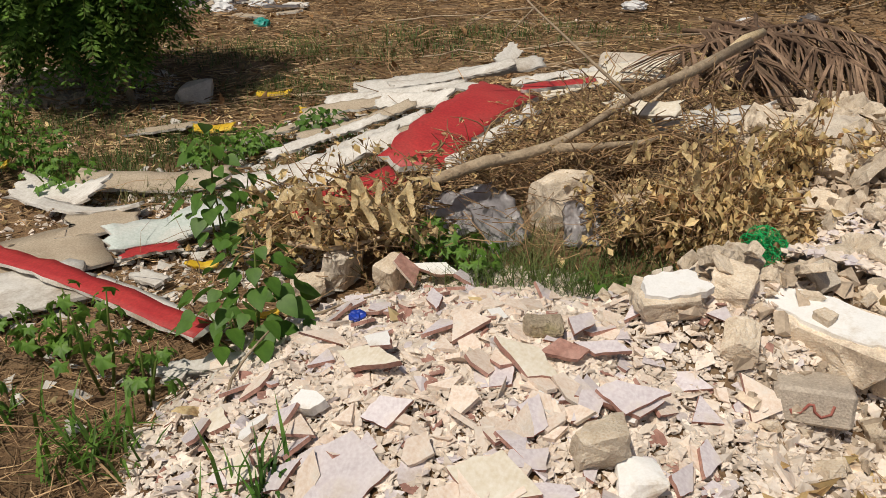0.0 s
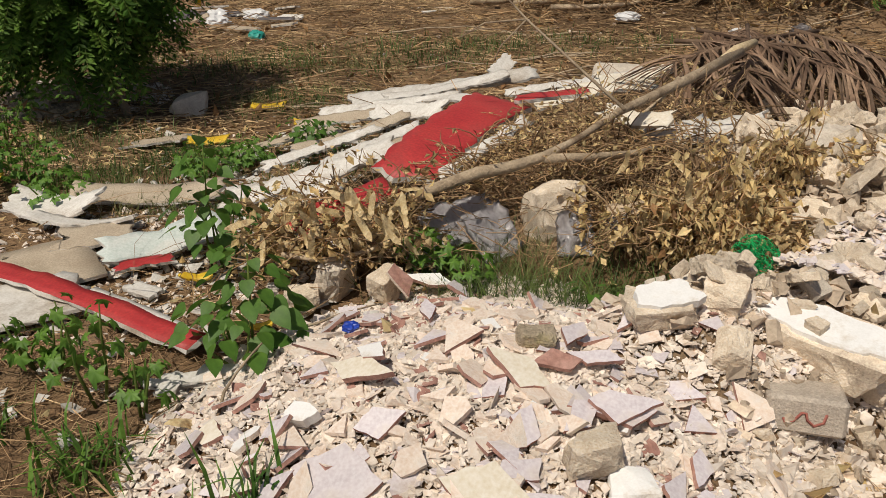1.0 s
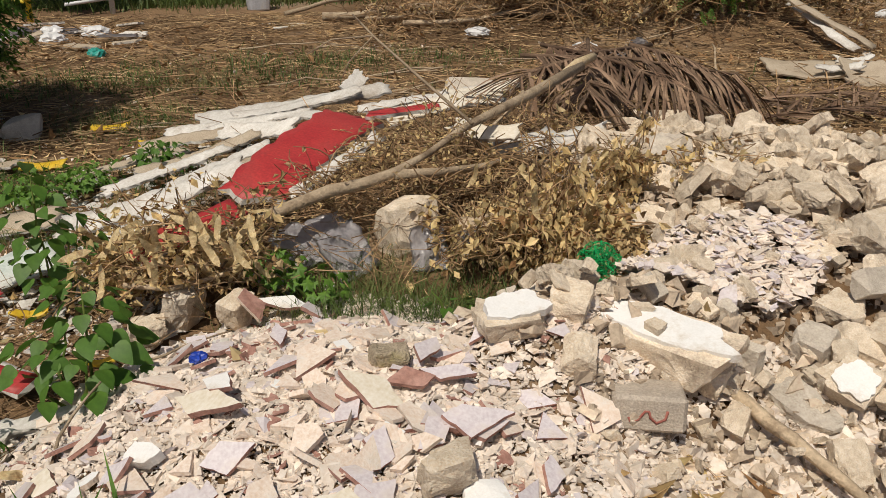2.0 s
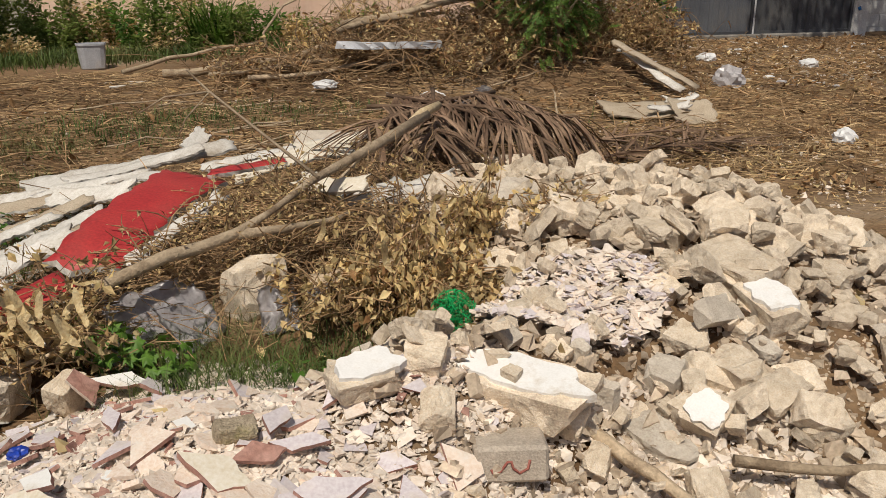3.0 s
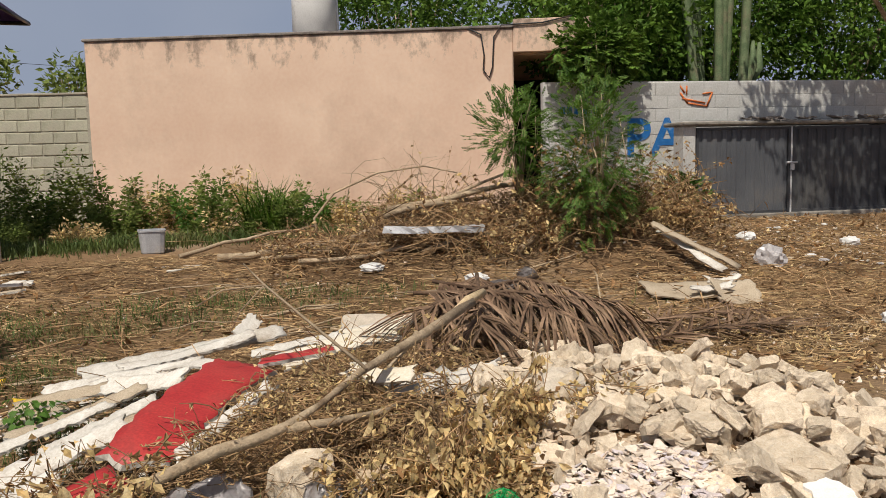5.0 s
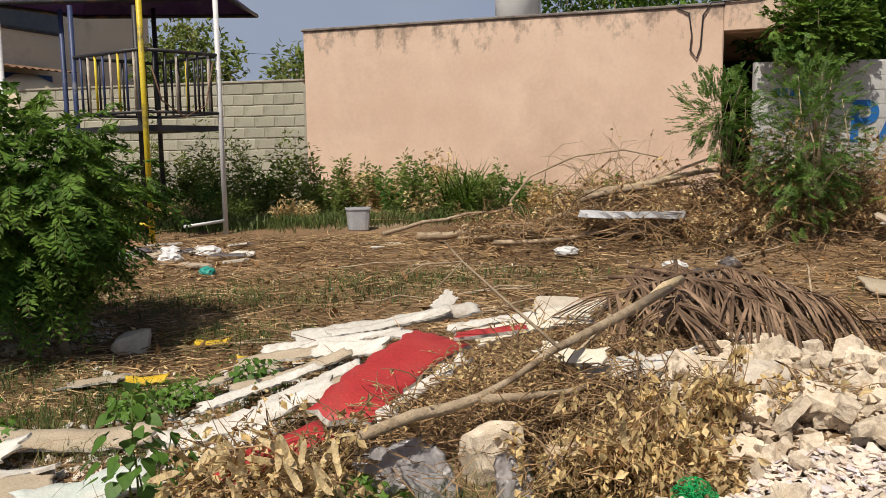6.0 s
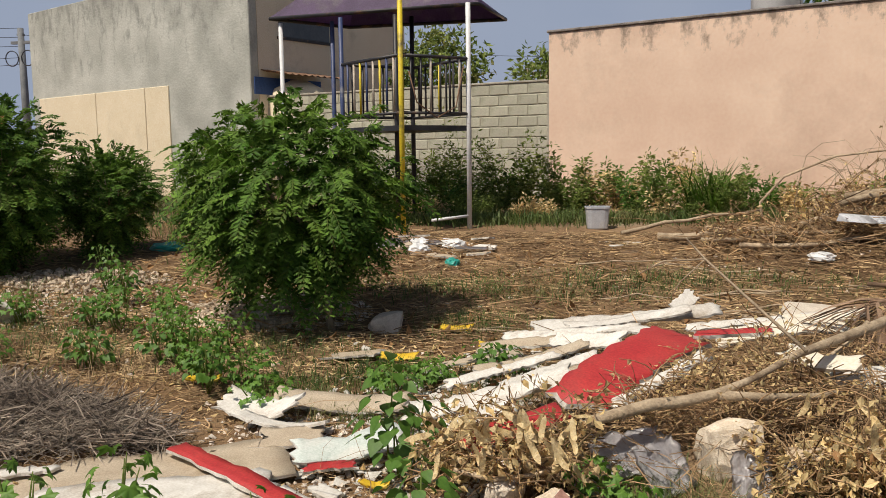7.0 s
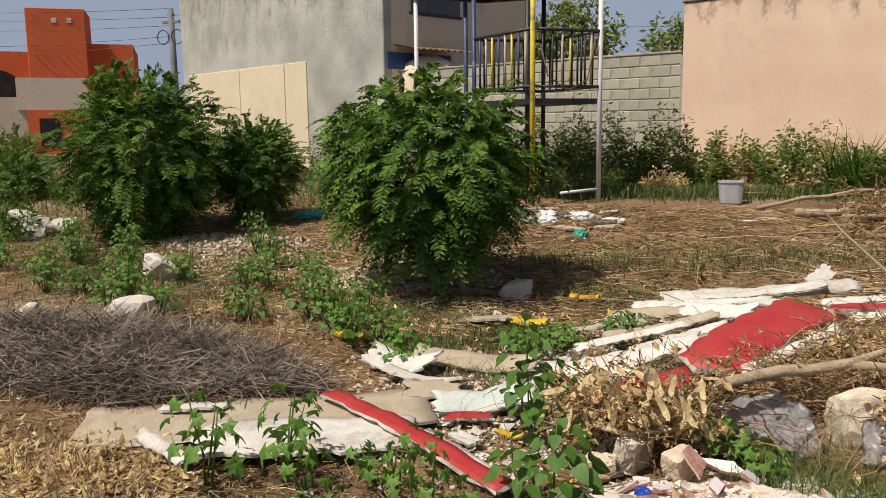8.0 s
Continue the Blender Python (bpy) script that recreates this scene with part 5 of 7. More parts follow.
# wall fragments with red tiles between the heap and the vines
wallbits = thing("wall_fragments", "upended tiled wall fragments with reddish tiles", "rubble")
for a in (
    (-0.42, 2.86, 0.10, 0.16, 0.10, 0.17, 0.3, (0.2, -0.2), M_CONC_GREY, 81),
    (-0.22, 2.72, 0.10, 0.12, 0.10, 0.13, 0.9, (0.0, -0.3), M_CONC, 82),
    (-0.55, 2.75, 0.06, 0.16, 0.14, 0.10, 0.2, (0.0, -0.1), M_CONC, 83),
):
    chunk(*a, parent=wallbits, name="fragment")
for a in (
    (0.17, 0.8, -0.42, 3.00, 0.17, 0.2, (0.1, -0.2), (M_TILERED, M_TILERED, M_TILEBODY), 4, 0.012, 84, "reddish wall tile"),
    (0.11, 0.8, -0.42, 2.93, 0.20, 0.6, (0.1, -0.2), GT, 4, 0.012, 85, "lilac wall tile"),
    (0.15, 0.7, -0.16, 2.66, 0.12, 1.3, (0.9, -1.2), (M_TILERED, M_TILERED, M_TILEBODY), 4, 0.012, 86, "upright reddish patterned tile"),
    (0.22, 0.4, -0.05, 2.75, 0.08, -0.4, (0.2, -0.3), (M_PLASTER, M_TILEBODY, M_TILERED), 4, 0.014, 87, "white plastered tile slab"),
    (0.18, 0.4, 0.05, 2.60, 0.06, -0.3, (0.2, -0.3), GT, 4, 0.014, 88),
    (0.20, 0.4, -0.28, 2.98, 0.15, 0.0, (0.2, -0.3), (M_PLASTER, M_TILEBODY, M_TILERED), 5, 0.014, 89),
):
    big_shard(*a, name="tile", parent=wallbits)


# ---- boards and trash ----
def board(name, label, sx, sy, th, corner_a, corner_b, tilt, mats, seed, curl=0.0, jag=0.03, category="board", cells=10):
    """A sheet whose long axis runs from a to b."""
    a, b = Vector(corner_a), Vector(corner_b)
    th = min(th, 0.014) if name == "plaster_board" else th
    d = (b - a).normalized()
    side = d.cross(Vector((0, 0, 1))).normalized()
    up = (side.cross(d)).normalized()
    up = (up + side * tilt).normalized()
    side = d.cross(up).normalized()
    m = Matrix.Translation((a + b) / 2) @ Matrix((d, -side, up)).transposed().to_4x4()
    return thing(name, label, category, m, data=to_mesh(name, rough_board((b - a).length if sx is None else sx, sy, th, random.Random(seed), curl, jag, cells), list(mats)))


RW = (M_RED, M_BOARD_WHITE)
WW = (M_BOARD_WHITE, M_BOARD_WHITE)
BB = (M_BOARD, M_BOARD_WHITE)
# big red board on the vine heap
board("red_board", "broken red-painted plaster board with torn white edges", None, 0.30, 0.025, (-0.17, 3.36, 0.39), (0.34, 4.34, 0.50), 0.18, RW, 1, -0.05, 0.035, cells=22)
board("red_board", "red-painted board end half buried in seed pods", None, 0.16, 0.02, (-0.60, 2.98, 0.26), (-0.22, 3.28, 0.33), 0.2, RW, 101, 0, 0.04)
board("plaster_board", "torn white edge strip under the red board", None, 0.07, 0.02, (0.0, 3.36, 0.345), (0.44, 4.02, 0.44), 0.5, WW, 2, 0.0, 0.05)
board("red_board", "red-painted board end poking out of dry vines", None, 0.10, 0.02, (0.40, 4.30, 0.47), (0.80, 4.36, 0.50), 0.1, RW, 3)
# long red strip
board("red_strip", "long red-painted trim board lying across plaster boards", None, 0.095, 0.018, (-2.07, 3.17, 0.10), (-0.84, 2.40, 0.09), 0.15, RW, 4, -0.02, 0.012, cells=16)
board("white_strip", "thin white trim lath beside the red board", None, 0.05, 0.015, (-1.36, 2.83, 0.08), (-0.86, 2.46, 0.07), 0.0, WW, 5, 0, 0.01)
# big paper-faced boards on the ground
board("plaster_board", "large brown paper-faced gypsum board with chipped white edge", 1.72, 0.52, 0.018, (-2.92, 2.45, 0.035), (-1.62, 3.22, 0.035), 0.0, BB, 6, 0.0, 0.02, cells=16)
board("plaster_board", "torn white gypsum layer on brown board", 0.98, 0.42, 0.016, (-2.24, 2.46, 0.062), (-1.50, 2.82, 0.062), 0.0, WW, 7, 0.0, 0.06, cells=14)
board("plaster_board", "white gypsum strip lying on brown board", 0.36, 0.06, 0.02, (-2.80, 2.68, 0.06), (-2.45, 2.86, 0.06), 0.1, WW, 8, 0.0, 0.03)
board("plaster_board", "white gypsum strip leaning on board edge", 0.42, 0.06, 0.02, (-2.60, 2.36, 0.07), (-2.25, 2.22, 0.05), 0.6, WW, 9, 0.0, 0.03)
board("plaster_board", "pale mint painted plaster fragment", 0.52, 0.20, 0.03, (-1.46, 3.20, 0.07), (-1.02, 3.46, 0.09), 0.3, (M_BOARD_MINT, M_BOARD_WHITE), 10, 0.02, 0.03)
board("plaster_board", "crumpled torn white gypsum paper", 0.46, 0.22, 0.02, (-2.18, 3.88, 0.06), (-1.74, 3.80, 0.06), 0.25, WW, 11, 0.05, 0.035, cells=14)
board("plaster_board", "crumpled torn white gypsum paper", 0.5, 0.12, 0.02, (-1.95, 3.66, 0.05), (-1.5, 3.62, 0.05), -0.2, WW, 12, 0.04, 0.035, cells=14)
board("plaster_board", "curled brown board paper", 0.80, 0.17, 0.014, (-1.92, 4.02, 0.06), (-1.15, 4.02, 0.07), 0.3, BB, 13, 0.04, 0.04, cells=14)
board("plaster_board", "broken brown gypsum board piece", 0.34, 0.22, 0.018, (-1.75, 3.42, 0.05), (-1.45, 3.52, 0.06), 0.1, BB, 14, 0, 0.05)
board("plaster_board", "small red-painted board piece", 0.24, 0.10, 0.016, (-1.38, 3.10, 0.05), (-1.16, 3.20, 0.05), 0.0, RW, 15, 0, 0.03)
board("plaster_board", "white gypsum block fragment", 0.16, 0.07, 0.03, (-1.25, 2.92, 0.05), (-1.12, 2.84, 0.05), 0.2, WW, 16, 0, 0.02)
board("plaster_board", "brown board piece on bare earth", 0.34, 0.22, 0.018, (-1.98, 5.05, 0.06), (-1.64, 5.10, 0.09), -0.1, BB, 17, 0, 0.06)
# stack of torn boards behind the red one
for k, (pa, pb, wd, tl, ms) in enumerate((
    ((-0.59, 5.23, 0.28), (0.62, 5.46, 0.40), 0.13, 0.35, WW), ((-0.35, 5.12, 0.30), (0.45, 5.36, 0.40), 0.12, 0.1, WW), ((-0.92, 4.90, 0.22), (-0.02, 4.72, 0.34), 0.11, 0.3, BB),
    ((-0.75, 4.98, 0.26), (0.10, 4.86, 0.37), 0.10, 0.45, WW), ((-0.40, 4.75, 0.30), (0.02, 4.52, 0.37), 0.12, 0.6, WW), ((-0.25, 4.98, 0.33), (0.18, 4.78, 0.40), 0.10, 0.2, WW),
    ((-0.96, 4.16, 0.16), (-0.36, 4.51, 0.28), 0.08, 0.2, WW), ((-0.82, 4.35, 0.18), (-0.20, 4.62, 0.31), 0.09, 0.3, BB), ((-1.25, 4.62, 0.12), (-0.62, 4.72, 0.24), 0.08, 0.2, BB),
    ((-0.62, 3.98, 0.22), (-0.12, 4.25, 0.36), 0.07, 0.3, WW), ((0.34, 5.42, 0.38), (0.46, 5.56, 0.47), 0.11, 0.9, WW), ((0.55, 4.80, 0.37), (1.33, 5.00, 0.44), 0.15, 0.45, (M_CREAM_BOARD, M_BOARD_WHITE)),
    ((0.40, 5.10, 0.34), (1.30, 5.28, 0.42), 0.07, 0.35, WW), ((0.95, 4.98, 0.42), (1.45, 5.12, 0.46), 0.09, 0.5, (M_CREAM_BOARD, M_BOARD_WHITE)), ((-1.10, 3.72, 0.10), (-0.70, 4.00, 0.18), 0.07, 0.2, WW),
    ((-0.55, 5.02, 0.24), (0.0, 5.20, 0.30), 0.07, 0.2, BB), ((-0.9, 3.45, 0.12), (-0.5, 3.7, 0.2), 0.09, 0.3, WW),
)):
    board("plaster_board", "long torn %s board on the debris stack" % ("white" if ms is WW else "brown" if ms is BB else "cream"), None, wd, 0.022, pa, pb, tl, ms, 118 + k, 0.03 * math.sin(k * 2.1), 0.022, cells=30)
board("plaster_board", "torn white board among dry vines", None, 0.14, 0.02, (-0.95, 3.65, 0.15), (-0.22, 3.95, 0.32), 0.3, WW, 24, 0.02, 0.06, cells=16)
board("plaster_board", "torn white board among dry vines", None, 0.12, 0.02, (-0.78, 3.05, 0.17), (-0.40, 3.35, 0.26), 0.4, WW, 25, 0.02, 0.06, cells=16)
board("plaster_board", "torn brown board among dry vines", None, 0.10, 0.02, (-0.75, 3.85, 0.15), (0.0, 4.20, 0.34), 0.2, BB, 26, 0.02, 0.05, cells=16)
board("plaster_board", "torn white board sticking out of dry vines", None, 0.14, 0.02, (0.95, 3.75, 0.40), (1.45, 3.55, 0.52), 0.5, WW, 27, 0.02, 0.06)
board("plaster_board", "pale bent bark piece among dry vines", None, 0.10, 0.025, (0.75, 3.75, 0.52), (1.05, 3.62, 0.50), 0.6, (M_CREAM_BOARD, M_BOARD), 28, 0.03, 0.03)
board("plaster_board", "white plaster strip by the tile heap", None, 0.09, 0.03, (-0.92, 2.16, 0.05), (-0.70, 2.2, 0.07), 0.2, WW, 29, 0, 0.04)
board("plaster_board", "brown plank piece under dry vines", None, 0.10, 0.025, (0.65, 3.0, 0.30), (1.05, 3.0, 0.34), 0.2, (M_BARK, M_BARK), 30, 0, 0.02)
for k, (x, y, s, c) in enumerate(((-1.50, 5.05, 0.26, 0), (-1.28, 5.92, 0.24, 0), (-2.60, 4.38, 0.22, 0), (-0.90, 5.45, 0.22, 0), (-1.0, 3.0, 0.12, 0), (-0.66, 2.55, 0.1, 0))):
    z = height(x, y) + 0.04
    board("yellow_scrap", "torn yellow packaging scrap lying on the ground", s, s * 0.34, 0.01, (x - s / 2, y, z), (x + s / 2, y + 0.03, z), 0.25, (M_YELLOW, M_YELLOW), 40 + k, 0.02, 0.014, "scrap")
# cardboard sheet far back
board("cardboard", "flattened tan cardboard with torn white flap", 0.95, 0.50, 0.015, (4.22, 6.95, 0.19), (5.25, 6.72, 0.19), 0.14, (M_BOARD, M_BOARD), 50, 0.03, 0.06, "cardboard", 14)
board("cardboard", "folded tan cardboard corner", 0.42, 0.36, 0.015, (4.82, 6.60, 0.20), (5.18, 6.50, 0.17), 0.55, (M_BOARD, M_BOARD), 51, 0.05, 0.04, "cardboard", 12)
board("plaster_board", "torn white paper on the cardboard", 0.42, 0.10, 0.012, (4.62, 6.68, 0.22), (5.0, 6.60, 0.24), 0.4, WW, 52, 0.04, 0.06)
board("plaster_board", "torn white paper on the cardboard", 0.30, 0.09, 0.012, (5.0, 6.98, 0.24), (5.28, 6.88, 0.24), 0.6, WW, 53, 0.04, 0.06)
board("metal_panel", "grey pressed metal lamp panel lying on cut branches", 1.10, 0.24, 0.07, (2.10, 8.72, 0.76), (3.15, 8.45, 0.75), -0.04, (M_METAL, M_METAL), 54, 0.012, 0.0, "metal panel")
board("cardboard", "weathered striped plank leaning on the brush pile", None, 0.12, 0.02, (5.05, 8.1, 0.75), (5.75, 7.5, 0.28), 0.3, (M_BOARD, M_BARK), 55, 0, 0.03, "plank")
board("cardboard", "weathered plank leaning on the brush pile", None, 0.10, 0.02, (5.2, 8.2, 0.66), (5.5, 7.4, 0.26), 0.4, (M_BOARD_WHITE, M_BARK), 56, 0, 0.03, "plank")
for k, (a, b) in enumerate((((-0.35, 9.9, 0.36), (0.15, 9.8, 0.37)), ((-0.2, 9.5, 0.36), (0.05, 9.6, 0.36)))):
    board("plaster_board", "small white lath on bare earth", None, 0.07, 0.02, a, b, 0.1, WW, 57 + k, 0, 0.03)


def crumpled(name, label, x, y, size, material, seed, dz=0.03, flat=0.6, category="plastic bag"):
    bm = bmesh.new()
    bmesh.ops.create_icosphere(bm, subdivisions=3, radius=size / 2)
    for v in bm.verts:
        q = v.co / size
        k = noise.noise((q.x * 6 + seed, q.y * 6, q.z * 6)) + 0.6 * noise.noise((q.x * 14 + seed, q.y * 14, q.z * 14))
        v.co *= 1 + 0.30 * k
        v.co.z *= flat
    return thing(name, label, category, Matrix.Translation(on(x, y, dz)), data=to_mesh(name, bm, material))


def film(label, x, y, sx, sy, dz, tilt, spin, seed, wave=0.028):
    """A sheet of thin crumpled plastic."""
    bm = bmesh.new()
    g = [[bm.verts.new(((i / 14 - 0.5) * sx * (1 + 0.15 * noise.noise((j * 0.5, seed, 0))), (j / 12 - 0.5) * sy * (1 + 0.2 * noise.noise((i * 0.5, seed, 5))), wave * (noise.noise((i * 0.33 + seed, j * 0.33, 2)) + 0.6 * noise.noise((i * 0.9 + seed, j * 0.9, 4))))) for j in range(13)] for i in range(15)]
    for i in range(14):
        for j in range(12):
            bm.faces.new((g[i][j], g[i + 1][j], g[i + 1][j + 1], g[i][j + 1])).smooth = True
    bmesh.ops.solidify(bm, geom=bm.faces[:], thickness=0.0015)
    m = Matrix.Translation(on(x, y, dz)) @ orient(Vector((tilt[0], tilt[1], 1)), spin)
    return thing("plastic_bag", label, "plastic bag", m, data=to_mesh("plastic_bag", bm, M_BAG))


film("dusty translucent plastic bag caught under dry vines", 0.06, 3.06, 0.30, 0.20, 0.10, (0.1, -1.0), 0.2, 3)
film("dusty translucent plastic bag caught under dry vines", 0.20, 2.98, 0.18, 0.22, 0.09, (0.3, -1.5), 0.4, 5)
film("dusty translucent plastic bag caught under dry vines", -0.08, 2.98, 0.22, 0.16, 0.07, (-0.2, -0.7), -0.3, 8)
film("grey film wrapped against the boulder", 0.52, 2.95, 0.15, 0.18, 0.09, (0.1, -2.0), 0.0, 7, 0.03)
film("white film scrap by the boulder", 0.68, 2.90, 0.10, 0.12, 0.09, (0.1, -1.0), 0.0, 9, 0.03)
crumpled("plastic_bag", "white plastic bag lying on the earth", 5.79, 5.45, 0.20, M_TRASHWHITE, 9, 0.05, 0.9)
crumpled("plastic_bag", "white plastic bag behind the rubble", 3.75, 4.4, 0.18, M_TRASHWHITE, 11, 0.03)
crumpled("plastic_bag", "white paper scrap near the gate", 7.3, 9.4, 0.26, M_TRASHWHITE, 13, 0.04)
crumpled("plastic_bag", "white paper scrap near the gate", 8.35, 8.65, 0.24, M_TRASHWHITE, 15, 0.04)
crumpled("plastic_bag", "clear tied plastic bag on bare earth", 6.47, 7.88, 0.34, M_BAG, 17, 0.08, 0.9)
crumpled("plastic_bag", "dark torn bag on branches", 3.1, 7.75, 0.30, M_DARKBAG, 19, 0.02, 0.35)
crumpled("plastic_bag", "dark grey torn bag on branches", 3.45, 7.95, 0.20, M_DARKBAG, 21, 0.06, 0.7)
crumpled("plastic_bag", "white scrap on the cut branches", 1.9, 8.5, 0.25, M_TRASHWHITE, 23, 0.05, 0.4)
crumpled("plastic_bag", "white scrap under the cut branches", 2.9, 8.0, 0.25, M_TRASHWHITE, 25, 0.03, 0.4)
crumpled("plastic_scrap", "teal plastic scrap beside the tower debris", -1.84, 8.29, 0.16, M_TEAL, 27, 0.03, 0.7, "scrap")
crumpled("plastic_scrap", "teal cloth scrap under the bushes", -5.64, 8.9, 0.42, M_TEAL, 29, 0.04, 0.3, "scrap")
crumpled("plastic_scrap", "small blue bottle cap scrap on the tile heap", -0.29, 2.22, 0.055, M_BLUE, 31, 0.03, 0.6, "scrap")
for k in range(9):
    crumpled("plastic_bag", "dark and pale rags in the debris by the tower", rt.uniform(-3.1, -1.9), rt.uniform(8.7, 9.6), rt.uniform(0.12, 0.3), rt.choice((M_DARKBAG, M_TRASHWHITE, M_BAG)), 40 + k, 0.04, 0.5, "rag")
for k in range(16):
    x, y = rt.uniform(5.5, 11), rt.uniform(7.5, 11)
    crumpled("litter", "small pale litter scrap on the earth", x, y, rt.uniform(0.06, 0.14), rt.choice((M_TRASHWHITE, M_BAG, M_BOARD)), 60 + k, 0.02, 0.4, "litter")

for k in range(16):
    x, y, a = rt.uniform(-3.2, -1.6), rt.uniform(8.5, 9.7), rt.uniform(-0.6, 0.6)
    z, s = height(x, y) + 0.05, rt.uniform(0.12, 0.45)
    board("debris_board", "broken weathered board piece in the debris by the tower", None, rt.uniform(0.05, 0.14), 0.02, (x, y, z), (x + s * math.cos(a), y + s * math.sin(a), z + rt.uniform(-0.02, 0.06)), rt.uniform(-0.3, 0.3), rt.choice((WW, BB, (M_DARKBAG, M_BARK), (M_BARK, M_BARK))), 300 + k, 0, 0.03)

pail = thing("pail", "grey plastic pail standing on grass by weeds", "bucket", Matrix.Translation((-0.42, 11.0, height(-0.42, 11.0))) @ Matrix.Rotation(0.12, 4, 'Z') @ Matrix.Diagonal((0.9, 0.9, 0.9, 1)))
bm = bmesh.new()
rings = []
for z, r_ in ((0.0, 0.145), (0.015, 0.155), (0.31, 0.178), (0.312, 0.188), (0.335, 0.188), (0.336, 0.174), (0.04, 0.148)):
    ring = []
    for k in range(24):
        a = 2 * math.pi * k / 24
        e = (abs(math.cos(a)) ** 5 + abs(math.sin(a)) ** 5) ** 0.2
        ring.append(bm.verts.new((r_ * math.cos(a) / e, r_ * math.sin(a) / e, z)))
    rings.append(ring)
for a, b in zip(rings, rings[1:]):
    for k in range(24):
        bm.faces.new((a[k], a[(k + 1) % 24], b[(k + 1) % 24], b[k]))
bm.faces.new(rings[0][::-1])
bm.faces.new(rings[-1])
part("body", bm, M_PLASTIC_GREY, pail)

net = thing("net_bundle", "tangled bright green plastic netting on rubble", "netting", Matrix.Translation(on(1.06, 2.52, 0.10)))
rn = random.Random(77)
bm = bmesh.new()
for k in range(130):
    p = Vector((rn.gauss(0, 1), rn.gauss(0, 1), rn.gauss(0, 1))).normalized() * rn.uniform(0.03, 0.068)
    pts = []
    d = Vector((rn.gauss(0, 1), rn.gauss(0, 1), rn.gauss(0, 1))).normalized()
    for s in range(6):
        pts.append(Vector((p.x * 1.1, p.y, p.z * 1.0)))
        d = (d + Vector((rn.gauss(0, 1), rn.gauss(0, 1), rn.gauss(0, 1))) * 0.7).normalized()
        p = p + d * 0.022
        if p.length > 0.078:
            p = p.normalized() * 0.074
    tube(bm, pts, 0.0016, 3, cap=False)
part("strand_tangle", bm, M_GREEN, net)["kind"] = "stuff"
bm = bmesh.new()
tube(bm, [(0.06, -0.01, -0.01), (0.10, -0.012, -0.022), (0.12, -0.013, -0.026), (0.24, -0.03, -0.05)], [0.012, 0.014, 0.026, 0.024], 10)
part("bottle_neck", bm, M_BAG, net, "dusty white plastic bottle neck")

# ---- timber ----
log = thing("cut_branch", "long pale cut branch leaning over the debris", "branch")
bm = bmesh.new()
LP = [(-0.10, 2.96, 0.40), (0.14, 3.08, 0.445), (0.28, 3.13, 0.462), (0.41, 3.16, 0.48), (0.556, 3.25, 0.54), (0.77, 3.49, 0.58), (1.19, 3.96, 0.63), (1.66, 4.56, 0.66)]
tube(bm, [Vector(p) + Vector((0, 0, 0.008 * math.sin(9 * k))) for k, p in enumerate(LP)], [0.022, 0.025, 0.024, 0.020, 0.013, 0.018, 0.026, 0.030], 10)
part("trunk", bm, M_BARK, log)
bm = bmesh.new()
tube(bm, [(1.50, 4.38, 0.665), (1.64, 4.56, 0.675), (1.80, 4.74, 0.685)], [0.010, 0.030, 0.026], 8)
part("cut_end", bm, M_CUTWOOD, log, "pale split end of the branch")
for pts, r in (
    ([(0.41, 3.16, 0.48), (0.60, 3.2, 0.47), (0.80, 3.28, 0.46), (0.95, 3.4, 0.46)], 0.022),
    ([(-0.62, 2.86, 0.20), (-0.45, 2.82, 0.19), (-0.28, 2.84, 0.22), (-0.12, 2.94, 0.27)], 0.012),
    ([(0.80, 3.48, 0.60), (0.62, 3.75, 0.75), (0.42, 4.05, 0.92), (0.34, 4.3, 1.0)], 0.008),
    ([(0.42, 4.05, 0.92), (0.22, 4.1, 0.90), (0.10, 4.05, 0.84)], 0.005),
    ([(0.42, 4.05, 0.92), (0.30, 4.05, 0.80), (0.26, 4.05, 0.72)], 0.004),
    ([(1.15, 3.92, 0.65), (1.05, 3.85, 0.56), (0.90, 3.70, 0.50)], 0.012),
):
    bm = bmesh.new()
    tube(bm, pts, [r, r * 0.9, r * 0.7, r * 0.5][:len(pts)], 6)
    part("side_branch", bm, M_BARK, log)


def crooked(rnd, a, b, r0, r1, bend, n=6):
    a, b = Vector(a), Vector(b)
    d = (b - a)
    o = d.orthogonal().normalized()
    p = d.cross(o).normalized()
    pts, k1, k2 = [], rnd.gauss(0, bend), rnd.gauss(0, bend * 0.5)
    for k in range(n + 1):
        t = k / n
        w = math.sin(math.pi * t)
        pts.append(a + d * t + (o * k1 + p * k2) * w * d.length + Vector((rnd.gauss(0, 1), rnd.gauss(0, 1), rnd.gauss(0, 1))) * d.length * 0.008)
    bm = bmesh.new()
    tube(bm, pts, [r0 + (r1 - r0) * k / n for k in range(n + 1)], 6)
    return bm


